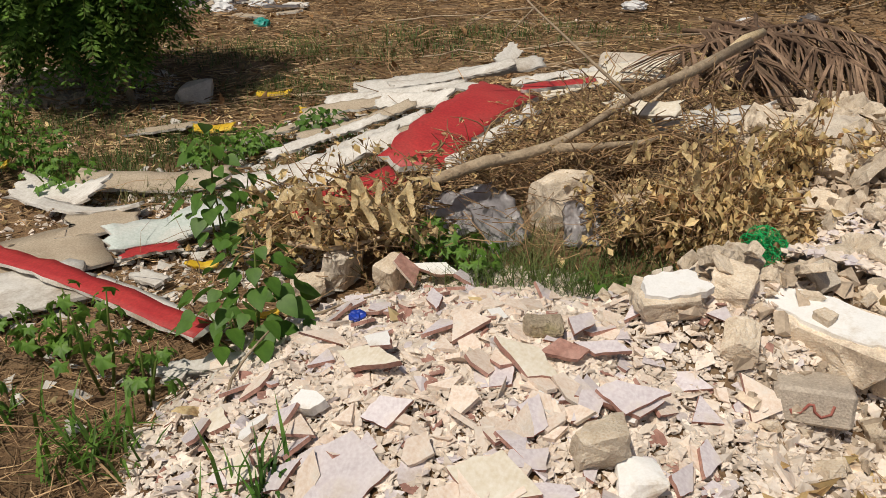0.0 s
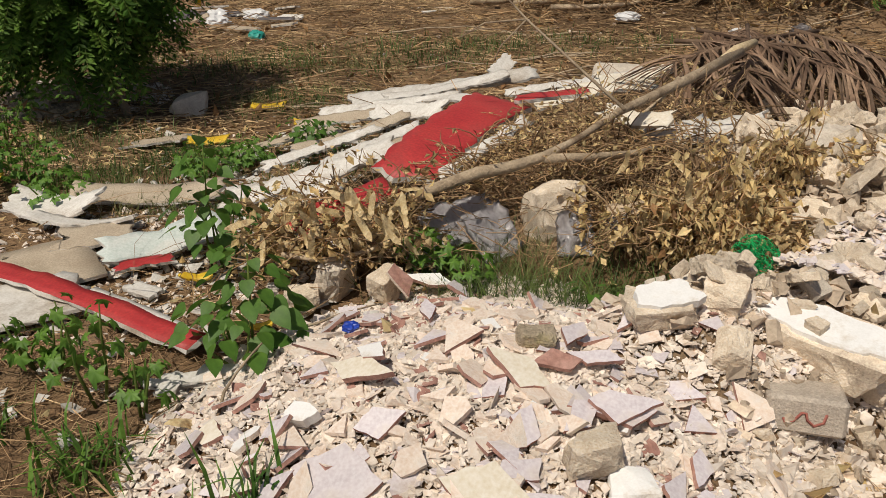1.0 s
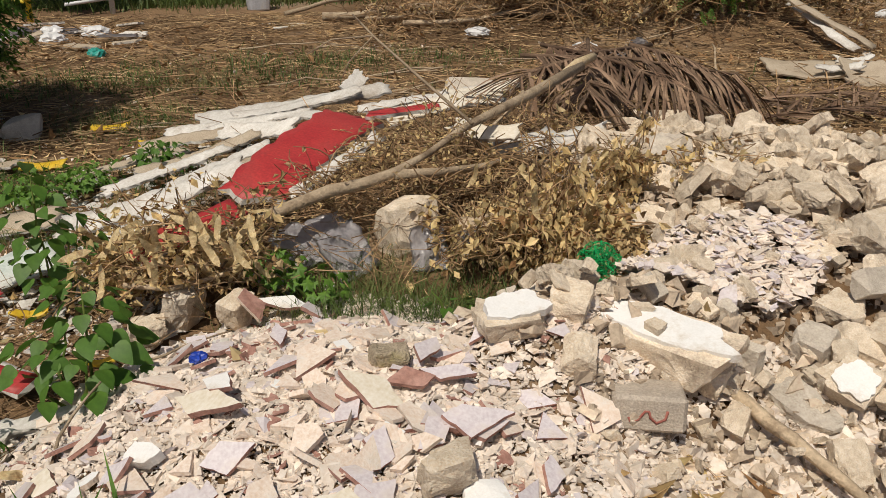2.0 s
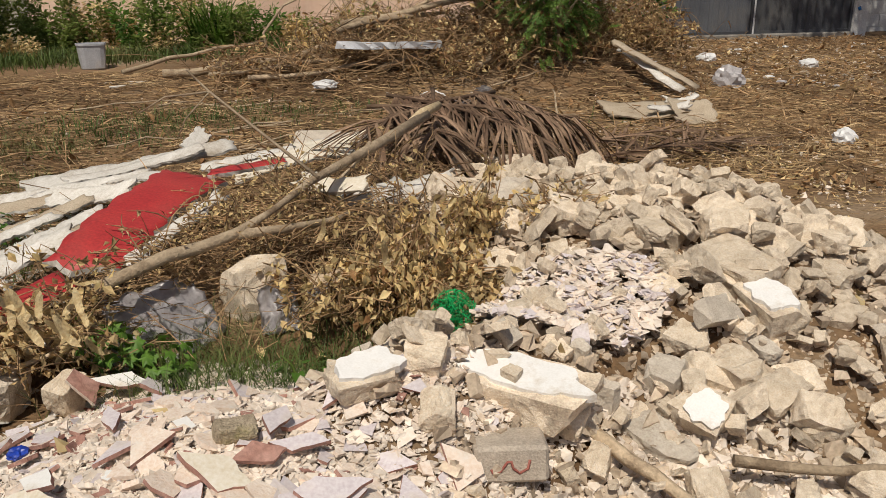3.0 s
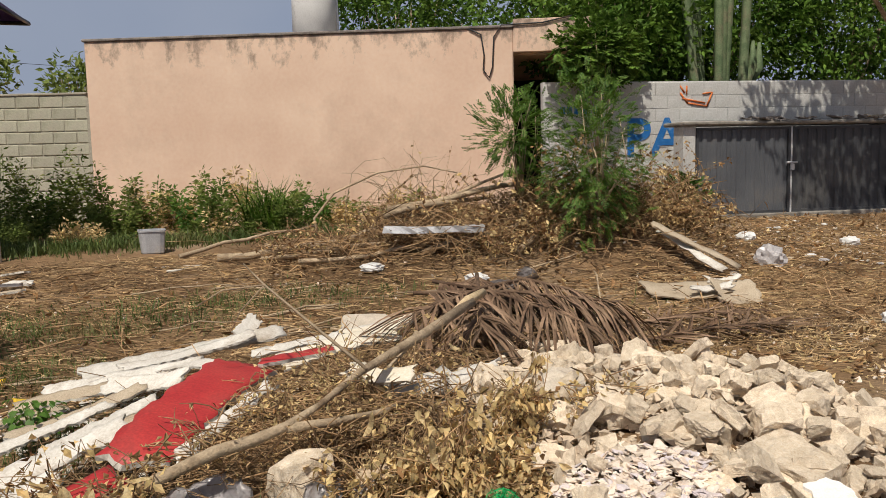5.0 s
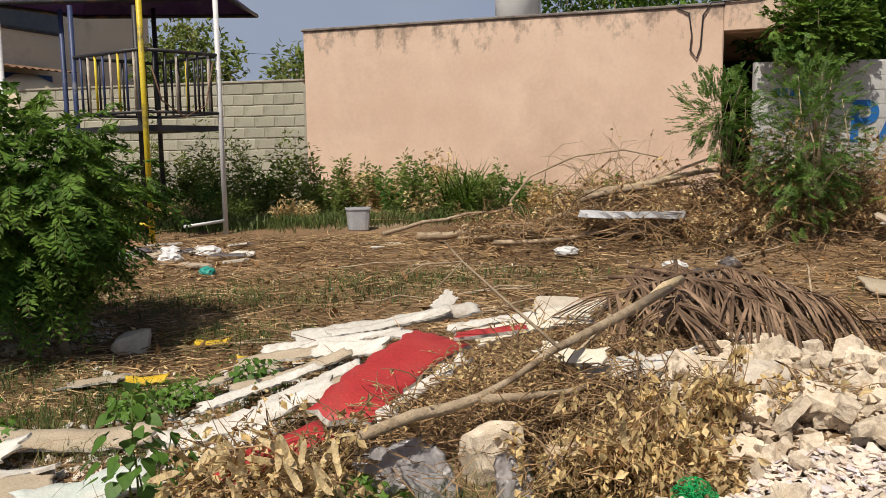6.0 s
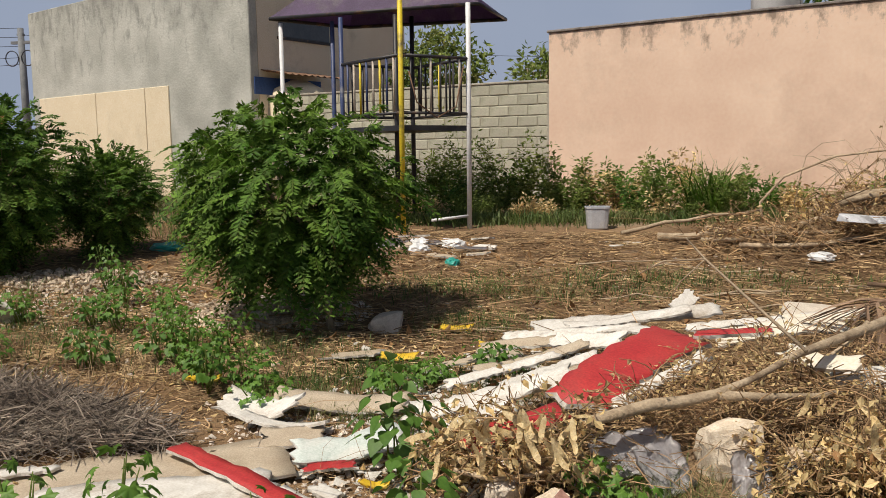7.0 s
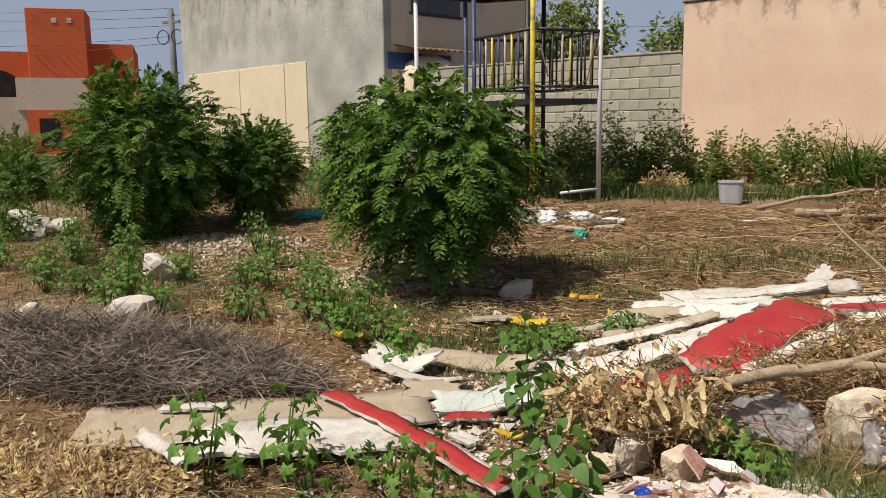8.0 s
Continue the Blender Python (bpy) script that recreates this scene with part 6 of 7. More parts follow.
rw = random.Random(91)
for a, b, r in (
    ((0.35, 9.75, 0.42), (2.35, 9.25, 0.62), 0.052), ((0.9, 10.0, 0.55), (2.4, 9.1, 0.50), 0.045), ((-0.1, 10.3, 0.45), (1.6, 10.4, 0.75), 0.03),
    ((2.3, 9.4, 0.95), (4.0, 9.2, 1.25), 0.05), ((2.2, 9.2, 0.90), (3.6, 9.4, 1.05), 0.04), ((1.5, 9.3, 0.50), (3.2, 9.6, 0.95), 0.045),
    ((2.5, 8.6, 0.55), (4.4, 8.8, 0.85), 0.04), ((3.5, 8.3, 0.50), (4.8, 8.7, 1.0), 0.035), ((1.2, 8.9, 0.45), (3.4, 8.5, 0.55), 0.03),
    ((3.6, 8.8, 0.6), (4.8, 8.4, 1.3), 0.03), ((0.8, 9.3, 0.44), (2.9, 9.0, 0.66), 0.028), ((1.9, 9.8, 0.6), (3.8, 9.3, 1.35), 0.03),
):
    thing("cut_branch", "bare cut tree branch in the brush pile", "branch", group="cut branches", data=to_mesh("cut_branch", crooked(rw, a, b, r, r * 0.55, 0.04), M_BARK))
for k in range(26):
    x, y = rw.uniform(-1.4, 3.6), rw.uniform(5.8, 8.6)
    a = rw.uniform(-0.5, 0.6)
    L = rw.uniform(0.4, 1.3)
    p, q = on(x, y, 0.03), on(x + L * math.cos(a), y + L * math.sin(a) * 0.5, 0.04)
    thing("dry_stick", "thin dry stick lying on the straw", "stick", group="dry sticks", data=to_mesh("dry_stick", crooked(rw, p, q, rw.uniform(0.006, 0.014), 0.004, 0.05), M_BARK))
for a, b, r in (((2.9, 5.3, 0.25), (3.7, 6.9, 0.45), 0.012), ((1.24, 1.90, 0.15), (1.40, 1.45, 0.07), 0.024), ((1.55, 1.62, 0.14), (2.1, 1.45, 0.10), 0.018), ((2.6, 2.3, 0.22), (3.3, 2.0, 0.10), 0.014), ((3.0, 2.9, 0.2), (3.5, 2.4, 0.15), 0.012), ((-0.62, 1.72, 0.10), (-0.55, 2.2, 0.20), 0.006), ((-0.45, 2.35, 0.16), (-0.22, 2.5, 0.16), 0.005)):
    thing("dry_stick", "weathered grey stick lying on rubble", "stick", group="dry sticks", data=to_mesh("dry_stick", crooked(rw, a, b, r, r * 0.6, 0.05), M_BARK))
# curved bare vine by the pink wall
bm = bmesh.new()
tube(bm, [(1.55, 9.9, 0.55), (1.5, 9.9, 0.85), (1.75, 9.9, 1.15), (2.3, 9.9, 1.38), (2.9, 9.9, 1.45), (3.35, 9.9, 1.35), (3.55, 9.9, 1.1)], [0.016, 0.015, 0.014, 0.012, 0.01, 0.008, 0.004], 6)
thing("bare_vine", "arching bare vine over the brush pile", "branch", data=to_mesh("bare_vine", bm, M_BARK))
bm = bmesh.new()
rv = random.Random(3)
for k in range(16):
    p = Vector((2.0 + 0.09 * k + rv.uniform(-0.1, 0.1), 9.9 + rv.uniform(-0.15, 0.15), 0.6))
    pts = [p.copy()]
    d = Vector((rv.gauss(0, 0.35), 0, 1))
    for n in range(5):
        p = p + d.normalized() * rv.uniform(0.14, 0.30)
        d = d + Vector((rv.gauss(0, 0.5), rv.gauss(0, 0.2), -0.15 * n))
        pts.append(p.copy())
    tube(bm, pts, [0.008, 0.007, 0.006, 0.005, 0.004, 0.002], 4)
thing("bare_vine", "bare crooked twigs sticking up from the brush pile", "branch", data=to_mesh("bare_vine", bm, M_BARK))


# ---- plants ----
def shell_points(rs, n, c, r, inner=0.45, low=-1.0, taper=0.0):
    """Points through the outer part of an uneven ellipsoid, with the outward ways."""
    d = unit(rs.normal(0, 1, (n * 3, 3)))
    d = d[d[:, 2] > low][:n]
    n = len(d)
    lump = np.array([1 + 0.30 * noise.noise((v[0] * 2.3 + c[0], v[1] * 2.3 + c[1], v[2] * 2.3)) + 0.18 * noise.noise((v[0] * 5 + c[0], v[1] * 5, v[2] * 5)) for v in d])
    k = (inner + (1 - inner) * rs.uniform(0, 1, n) ** 0.6) * lump
    k2 = np.stack([1 - taper * np.maximum(0, -d[:, 2])] * 2 + [np.ones(n)], 1)
    return np.array(c) + d * k2 * np.array(r) * k[:, None], d


def limbs(rnd, base, c, r, n, r0, material, parent):
    """A forked trunk with limbs that reach into the crown."""
    base, c = Vector(base), Vector(c)
    bm = bmesh.new()
    fork = base.lerp(c, 0.3)
    tube(bm, [base - Vector((0, 0, 0.05)), base.lerp(fork, 0.5), fork], [r0, r0 * 0.85, r0 * 0.75], 8)
    for k in range(n):
        a = 2 * math.pi * k / n + rnd.uniform(-0.4, 0.4)
        el = rnd.uniform(0.0, 1.0)
        tip = c + Vector((math.cos(a) * r[0] * 0.75 * (1 - el * 0.5), math.sin(a) * r[1] * 0.75 * (1 - el * 0.5), r[2] * (el * 1.1 - 0.3)))
        mid = fork.lerp(tip, 0.5) + Vector((rnd.gauss(0, 0.06), rnd.gauss(0, 0.06), 0.08))
        tube(bm, [fork, mid, tip], [r0 * 0.55, r0 * 0.35, r0 * 0.1], 5)
    return part("trunk", bm, material, parent)


def bush(label, x, y, c, r, n, flen, pairs, ll, lw, leaf, seed, droop=0.6, r0=0.035, inner=0.45, low=-0.95, category="bush", taper=0.0):
    g = height(x, y)
    b = thing("bush", label, category, Matrix.Translation((x, y, g)))
    q = np.random.RandomState(seed)
    limbs(random.Random(seed), (0, 0, 0), c, r, 12, r0, M_BARK, b)
    p, d = shell_points(q, n, c, r, inner, low, taper)
    d = d + np.array([0, 0, 0.35]) + q.normal(0, 0.3, d.shape)
    p = p - unit(d) * flen * 0.5
    p[:, 2] = np.maximum(p[:, 2], 0.08)
    crown = part("crown", fronds(q, p, d, flen, pairs, ll, lw, (leaf, M_LEAF_DULL), "crown", droop), None, b, "feathery green leaves")
    return b


bush("dense dark green bush with feathery drooping leaves", -2.28, 5.85, (-0.36, 0.05, 1.02), (0.98, 0.82, 0.90), 1500, 0.40, 10, 0.074, 0.028, M_LEAF, 101, 1.15, taper=0.55, low=-0.75)
bush("tall dark green feathery bush at the lot's edge", -7.1, 7.4, (0.05, 0.0, 1.06), (1.02, 0.9, 1.08), 2100, 0.36, 8, 0.075, 0.028, M_LEAF, 102, 0.9, taper=0.3)
bush("rounded dark green bush beside a taller one", -6.15, 8.5, (-0.05, 0.0, 0.72), (0.62, 0.60, 0.68), 1100, 0.30, 8, 0.062, 0.024, M_LEAF, 103, 0.8, taper=0.35)
bush("airy feathery green shrub growing from a brush pile", 4.48, 8.25, (-0.05, 0.1, 1.00), (0.72, 0.60, 1.05), 900, 0.24, 9, 0.042, 0.014, M_LEAF_LIGHT, 104, 0.6, 0.025, 0.25)
bush("airy feathery green shrub growing from a brush pile", 3.75, 8.75, (-0.05, 0.1, 1.15), (0.55, 0.45, 0.55), 420, 0.20, 9, 0.040, 0.015, M_LEAF_LIGHT, 105, 0.3, 0.02, 0.25)
bush("small leafy green shrub below the gate wall", 6.15, 9.2, (0.0, 0.0, 0.42), (0.36, 0.32, 0.40), 170, 0.20, 6, 0.055, 0.026, M_LEAF, 106, 0.5, 0.015)
bush("pale green shrub behind the bushes", -6.3, 11.6, (0.0, 0.0, 0.75), (0.65, 0.5, 0.72), 220, 0.28, 10, 0.05, 0.02, M_LEAF_DULL, 107, 0.3, 0.02)
for k, (x, y, s) in enumerate(((-10.6, 12.2, 0.9), (-12.4, 14.0, 1.1), (-9.4, 13.4, 0.8), (-14.0, 11.5, 0.9), (-11.8, 9.6, 0.7), (-15.5, 15.5, 1.2))):
    bush("green shrub in the overgrown end of the lot", x, y, (0, 0, 0.62 * s), (0.95 * s, 0.8 * s, 0.62 * s), 380, 0.30, 7, 0.075, 0.03, M_LEAF_DULL if k % 2 else M_LEAF_LIGHT, 120 + k, 0.5, 0.02)
bush("dark green bush at the far edge of the lot", -8.9, 9.4, (0, 0, 0.8), (0.9, 0.8, 0.8), 300, 0.32, 8, 0.06, 0.024, M_LEAF, 108)


# broad-leaved plants near the camera
def leaf_mesh(name, L, W, material, lobes=0, cup=0.15):
    """A broad pointed leaf with a heart base, folded on its midrib; lobes makes it palmate."""
    bm = bmesh.new()
    if lobes:
        ring = []
        for k in range(lobes):
            a = math.pi * (0.5 - (k - (lobes - 1) / 2) * 0.36)
            ln = L * (1 - 0.16 * abs(k - (lobes - 1) / 2))
            for da, f in ((-0.22, 0.60), (-0.13, 0.84), (0, 1.0), (0.13, 0.84)):
                ring.append((math.cos(a - da) * ln * f, math.sin(a - da) * ln * f))
        ring.append((-0.12 * L, -0.06 * L))
        c = bm.verts.new((0, 0, 0))
        vs = [bm.verts.new((x, y, -cup * (x * x + y * y) / L)) for x, y in ring]
        for a, b in zip(vs, vs[1:]):
            bm.faces.new((c, a, b))
    else:
        prof = [(0.0, 0.0), (0.06, 0.30), (0.20, 0.48), (0.40, 0.46), (0.62, 0.32), (0.82, 0.16), (1.0, 0.0)]
        mid = [bm.verts.new((0, t * L, -cup * L * t * t)) for t, _ in prof]
        for s in (1, -1):
            side = [bm.verts.new((s * w * W, t * L - (0.05 * L if 0 < t < 0.3 else 0), -cup * L * t * t + 0.10 * w * W)) for t, w in prof[1:-1]]
            side = [mid[0]] + side + [mid[-1]]
            for k in range(len(prof) - 1):
                f = [mid[k], mid[k + 1], side[k + 1], side[k]]
                f = list(dict.fromkeys(f))
                if len(f) > 2:
                    bm.faces.new(f if s < 0 else f[::-1])
    for f in bm.faces:
        f.smooth = True
    return to_mesh(name, bm, material)


HEART = leaf_mesh("leaf", 0.105, 0.085, M_LEAF_LIGHT)
PALMATE = leaf_mesh("leaf", 0.070, 0.07, M_LEAF_LIGHT, 5, 0.5)


def leafy(label, x, y, h, n, me, size, seed, lean=(0, 0), droop=0.5, spread=0.10, stems=1):
    r = random.Random(seed)
    p = thing("plant", label, "plant", Matrix.Translation(on(x, y)), group="leafy weeds")
    for s in range(stems):
        off = Vector((r.uniform(-1, 1), r.uniform(-1, 1), 0)) * (0.07 if stems > 1 else 0)
        top = Vector((lean[0] + r.gauss(0, 0.04), lean[1] + r.gauss(0, 0.04), h * r.uniform(0.75, 1.0)))
        pts = [off * 0.3, off * 0.8 + top * 0.35 + Vector((r.gauss(0, 0.012), 0, 0)), off + top * 0.7, off * 1.3 + top]
        bm = bmesh.new()
        tube(bm, pts, [0.006, 0.005, 0.004, 0.002], 5)
        part("stem", bm, M_LEAF_DULL, p)
        m = n // stems
        for k in range(m):
            t = 0.18 + 0.82 * (k + 0.5) / m
            i = min(int(t * 3), 2)
            q = pts[i].lerp(pts[i + 1], t * 3 - i)
            a = k * 2.4 + r.uniform(-0.4, 0.4)
            out = Vector((math.cos(a), math.sin(a), 0))
            stalk = spread * (1.1 - 0.6 * t) * r.uniform(0.6, 1.2)
            e = q + out * stalk + Vector((0, 0, stalk * 0.35))
            sc = size * (1.1 - 0.45 * t) * r.uniform(0.75, 1.15)
            d = (out + Vector((0, 0, -droop * r.uniform(0.4, 1.5)))).normalized()
            side = d.cross(Vector((0, 0, 1))).normalized()
            nrm = side.cross(d)
            M = Matrix.Translation(e) @ Matrix((side, d, nrm)).transposed().to_4x4() @ Matrix.Rotation(r.gauss(0, 0.35), 4, 'Y') @ Matrix.Diagonal((sc, sc, sc, 1))
            part("leaf", me, None, p, m=M)


leafy("tall broad-leaved green weed beside torn boards", -0.98, 3.14, 0.64, 36, HEART, 1.0, 1, (0.03, 0), 0.7, 0.16)
leafy("tall broad-leaved green weed beside torn boards", -0.92, 3.16, 0.38, 44, HEART, 0.8, 2, (-0.02, 0), 0.6, 0.16, 4)
leafy("broad-leaved green weed at the tile heap's edge", -0.64, 2.36, 0.40, 34, HEART, 0.9, 3, (0.05, -0.02), 0.55, 0.15)
leafy("broad-leaved green weed at the tile heap's edge", -0.68, 2.30, 0.25, 40, HEART, 0.85, 4, (-0.02, 0), 0.5, 0.15, 4)
leafy("young weed with lobed drooping leaves", -1.06, 2.13, 0.40, 24, PALMATE, 0.75, 5, (0.02, 0), 1.2, 0.09, 2)
leafy("young weed with lobed drooping leaves", -0.92, 2.05, 0.24, 22, PALMATE, 0.65, 6, (0, 0), 1.2, 0.10, 3)
leafy("young weed with lobed drooping leaves", -1.36, 2.36, 0.22, 18, PALMATE, 0.8, 7, (0, 0), 1.2, 0.09, 2)
leafy("young weed with lobed drooping leaves", -2.05, 2.12, 0.42, 27, PALMATE, 1.0, 8, (-0.02, 0), 1.1, 0.16, 3)
leafy("young weed with lobed drooping leaves", -1.80, 2.32, 0.44, 30, PALMATE, 1.0, 9, (0.05, 0), 1.1, 0.16, 3)
leafy("young weed with lobed drooping leaves", -1.62, 2.20, 0.26, 20, PALMATE, 0.8, 10, (0.0, 0), 1.1, 0.13, 3)
leafy("young weed with lobed drooping leaves", -1.28, 2.30, 0.24, 20, PALMATE, 0.7, 11, (0.0, 0), 1.3, 0.09, 2)
leafy("young weed with lobed drooping leaves", -1.45, 1.95, 0.16, 24, PALMATE, 0.8, 12, (0.0, 0), 1.2, 0.09, 3)
leafy("bright green sprawling weed by the plastic bag", -0.06, 2.92, 0.22, 44, PALMATE, 0.75, 13, (0, 0), 0.7, 0.10, 5)
leafy("bright green sprawling weed by the plastic bag", 0.10, 2.80, 0.16, 30, PALMATE, 0.7, 14, (0, 0), 0.6, 0.10, 4)
leafy("small bright green weed at the rubble's foot", 0.56, 2.36, 0.12, 22, HEART, 0.45, 15, (0, 0), 0.3, 0.06, 3)
leafy("low pale green weed at the heap's foot", -0.14, 1.30, 0.10, 16, PALMATE, 0.55, 16, (0, 0), 0.3, 0.05, 2)
for k, (x, y, h) in enumerate(((-2.5, 4.25, 0.34), (-2.3, 4.35, 0.28), (-2.95, 4.75, 0.42), (-3.15, 4.8, 0.35), (-1.35, 4.4, 0.2), (-4.0, 5.5, 0.42), (-4.3, 5.6, 0.3), (-5.1, 5.0, 0.34), (-5.35, 5.15, 0.4), (-5.6, 5.0, 0.3), (-5.0, 5.6, 0.3), (-6.3, 6.3, 0.42), (-6.6, 5.9, 0.34), (-7.3, 6.5, 0.45), (-6.0, 4.9, 0.35), (-5.0, 6.8, 0.5), (-2.7, 4.45, 0.24), (-1.15, 4.6, 0.18), (-3.6, 4.6, 0.3), (-3.3, 5.2, 0.4), (-2.8, 5.0, 0.3), (-4.5, 6.3, 0.45), (-3.9, 6.0, 0.3), (-6.4, 5.3, 0.45), (-6.9, 6.1, 0.5), (-7.4, 5.6, 0.4), (-4.9, 4.5, 0.3), (-5.8, 5.7, 0.5), (-8.2, 6.2, 0.5), (-2.0, 4.0, 0.2), (-0.75, 4.6, 0.22), (-4.4, 4.6, 0.25))):
    leafy("knee-high green weed on the bare lot", x, y, h, 100, PALMATE if k % 3 else HEART, 0.58, 30 + k, (0, 0), 0.6, 0.15, 9)


# tall weeds along the walls
def weed(label, x, y, h, n, seed, leaf=M_LEAF_DULL, ll=0.09, lw=0.03, dry=False):
    q = np.random.RandomState(seed)
    w = thing("weed", label, "weed", Matrix.Translation(on(x, y)), group="wall weeds")
    ns = 7
    O, A = [], []
    for s in range(ns):
        a = q.uniform(0, 6.28)
        top = np.array([math.cos(a) * h * 0.28, math.sin(a) * h * 0.28, h * q.uniform(0.6, 1.05)])
        b0 = np.array([math.cos(a), math.sin(a), 0]) * 0.06
        midp = b0 + top * 0.5 + q.normal(0, 0.03, 3)
        bm = bmesh.new()
        tube(bm, [b0, midp, b0 + top], [0.005, 0.004, 0.002], 4)
        part("stem", bm, M_TWIG if dry else M_LEAF_DULL, w)
        t = q.uniform(0.12, 1.0, n // ns)
        pos = b0 + np.outer(t, top)
        O.append(pos)
        d = q.normal(0, 1, (len(t), 3))
        d[:, 2] = d[:, 2] * 0.4 + 0.15
        A.append(unit(d))
    O, A = np.concatenate(O), np.concatenate(A)
    O = O + A * q.uniform(0.0, 0.10, (len(O), 1))
    sd = unit(np.cross(A, q.normal(0, 1, A.shape)))
    L = ll * q.uniform(0.6, 1.2, len(O))
    v, f = leaf_cards(O, A, sd, L, L * lw / ll)
    part("foliage", raw_mesh("foliage", v.tolist(), f, leaf), None, w)
    return w


ww = random.Random(55)
for k in range(52):
    t = k / 51
    x = -4.9 + 9.2 * t + ww.uniform(-0.12, 0.12)
    y = 13.9 - 0.14 * x + ww.uniform(-0.7, 0.5) - 0.9
    h = ww.uniform(0.35, 1.1) * (1.15 if x < -1.5 else (0.9 if x < 1.6 else 0.6))
    dry = ww.random() < (0.1 if x < 2 else 0.5)
    weed("tall dry weed against the wall" if dry else "tall green weed against the wall", x, y, h, ww.choice((420, 600, 760)), 200 + k, M_LEAF_DRY if dry else ww.choice((M_LEAF_DULL, M_LEAF_DULL, M_LEAF_LIGHT)), 0.09, 0.035, dry)
for k, (x, h) in enumerate(((-4.2, 1.6), (-2.6, 1.7), (-1.3, 1.5), (-3.4, 1.3), (-2.1, 1.35))):
    weed("slender tall green weed against the wall", x, 13.4, h, 480, 260 + k, M_LEAF_DULL, 0.10, 0.03)
for k in range(10):
    weed("green weed between the bushes", ww.uniform(-9, -4.6), ww.uniform(9.5, 13), ww.uniform(0.5, 0.9), 200, 280 + k, M_LEAF_DULL, 0.10, 0.035)
for k in range(12):
    weed("yellowing weed on the open lot", ww.uniform(-12, -7), ww.uniform(5.5, 12), ww.uniform(0.3, 0.7), 200, 300 + k, ww.choice((M_LEAF_DULL, M_LEAF)), 0.09, 0.03)
for k in range(16):
    weed("low yellowing weed at the wall's foot", ww.uniform(-4.2, 1.0), ww.uniform(11.9, 12.6), ww.uniform(0.25, 0.45), 340, 330 + k, ww.choice((M_LEAF_DULL, M_LEAF_DULL, M_LEAF_DRY)), 0.07, 0.03)
# spiky clump
q = np.random.RandomState(4)
clump = thing("grass_clump", "dark spiky clump of long-leaved grass by the wall", "plant", Matrix.Translation(on(1.15, 12.4)), data=blades(q, np.stack([q.normal(0, 0.16, 260), q.normal(0, 0.12, 260), np.zeros(260)], 1), 0.95, 0.03, 0.75, M_LEAF, "grass_clump", 0.6))


# trees behind the walls
def tree(label, x, y, base, c, r, n, ll, lw, leaf, seed, r0=0.1):
    t = thing("tree", label, "tree", Matrix.Translation((x, y, base)))
    q = np.random.RandomState(seed)
    limbs(random.Random(seed), (0, 0, 0), c, r, 14, r0, M_BARK, t)
    p, d = shell_points(q, n, c, r, 0.3)
    cl = unit(d + q.normal(0, 0.5, d.shape))
    O, A = [], []
    for k in range(9):
        O.append(p + q.normal(0, 0.11, p.shape))
        A.append(unit(cl + q.normal(0, 0.8, p.shape) - np.array([0, 0, 0.35])))
    O, A = np.concatenate(O), np.concatenate(A)
    sd = unit(np.cross(A, q.normal(0, 1, A.shape)))
    L = ll * q.uniform(0.6, 1.2, len(O))
    v, f = leaf_cards(O, A, sd, L, L * lw / ll)
    part("crown", raw_mesh("crown", v.tolist(), f, leaf), None, t, "dense broad green leaves")


tree("leafy tree rising behind the block wall", -4.4, 18.6, 0.4, (0, 0, 3.0), (1.15, 0.9, 0.95), 330, 0.17, 0.07, M_LEAF_DULL, 401, 0.06)
tree("leafy tree rising behind the block wall", -2.0, 18.4, 0.4, (0, 0, 2.7), (0.75, 0.7, 0.65), 160, 0.17, 0.07, M_LEAF_DULL, 402, 0.05)
tree("dense dark tree hanging over the white wall", 8.0, 14.6, 0.4, (-0.2, -0.7, 3.5), (1.7, 1.2, 1.6), 1300, 0.15, 0.075, M_LEAF, 403)
tree("dense dark tree hanging over the white wall", 10.6, 15.6, 0.4, (0, -1.0, 3.9), (2.2, 1.3, 1.9), 1300, 0.15, 0.075, M_LEAF, 404)
tree("dense dark tree hanging over the white wall", 13.6, 14.9, 0.4, (0, -0.9, 3.7), (2.2, 1.3, 1.8), 1200, 0.15, 0.075, M_LEAF, 405)
tree("dark tree behind the pink house", 5.5, 20.5, 0.4, (0, 0, 4.9), (2.2, 1.5, 1.3), 700, 0.18, 0.08, M_LEAF, 406)
tree("dark tree behind the white wall", 9.2, 17.5, 0.4, (0, 0, 4.9), (3.4, 1.2, 1.6), 900, 0.18, 0.08, M_LEAF, 407)
# Crown added overhead, out of view, to dapple wall and gate with shade.
tree("unseen high tree crown shading the white wall and gate", 15.4, 13.2, 0.4, (-5.2, -3.5, 5.6), (2.4, 1.9, 1.0), 640, 0.17, 0.085, M_LEAF, 408, 0.12)
bush("green climber spilling over the white wall", 6.70, 12.50, (0, 0.0, 2.85), (0.85, 0.40, 0.72), 700, 0.22, 5, 0.085, 0.05, M_LEAF, 410, 0.7, 0.02, 0.3, category="climber")
M_CACTUS = mat("cactus", (0.10, 0.15, 0.075), (0.17, 0.22, 0.12), 0.7, 5, 40, 0.2, (0.22, 0.20, 0.13), 0.3)
cactus = thing("column_cactus", "tall grey-green ribbed column cactus behind the wall", "cactus", Matrix.Translation((9.55, 12.95, 0.4)))
rk = random.Random(8)
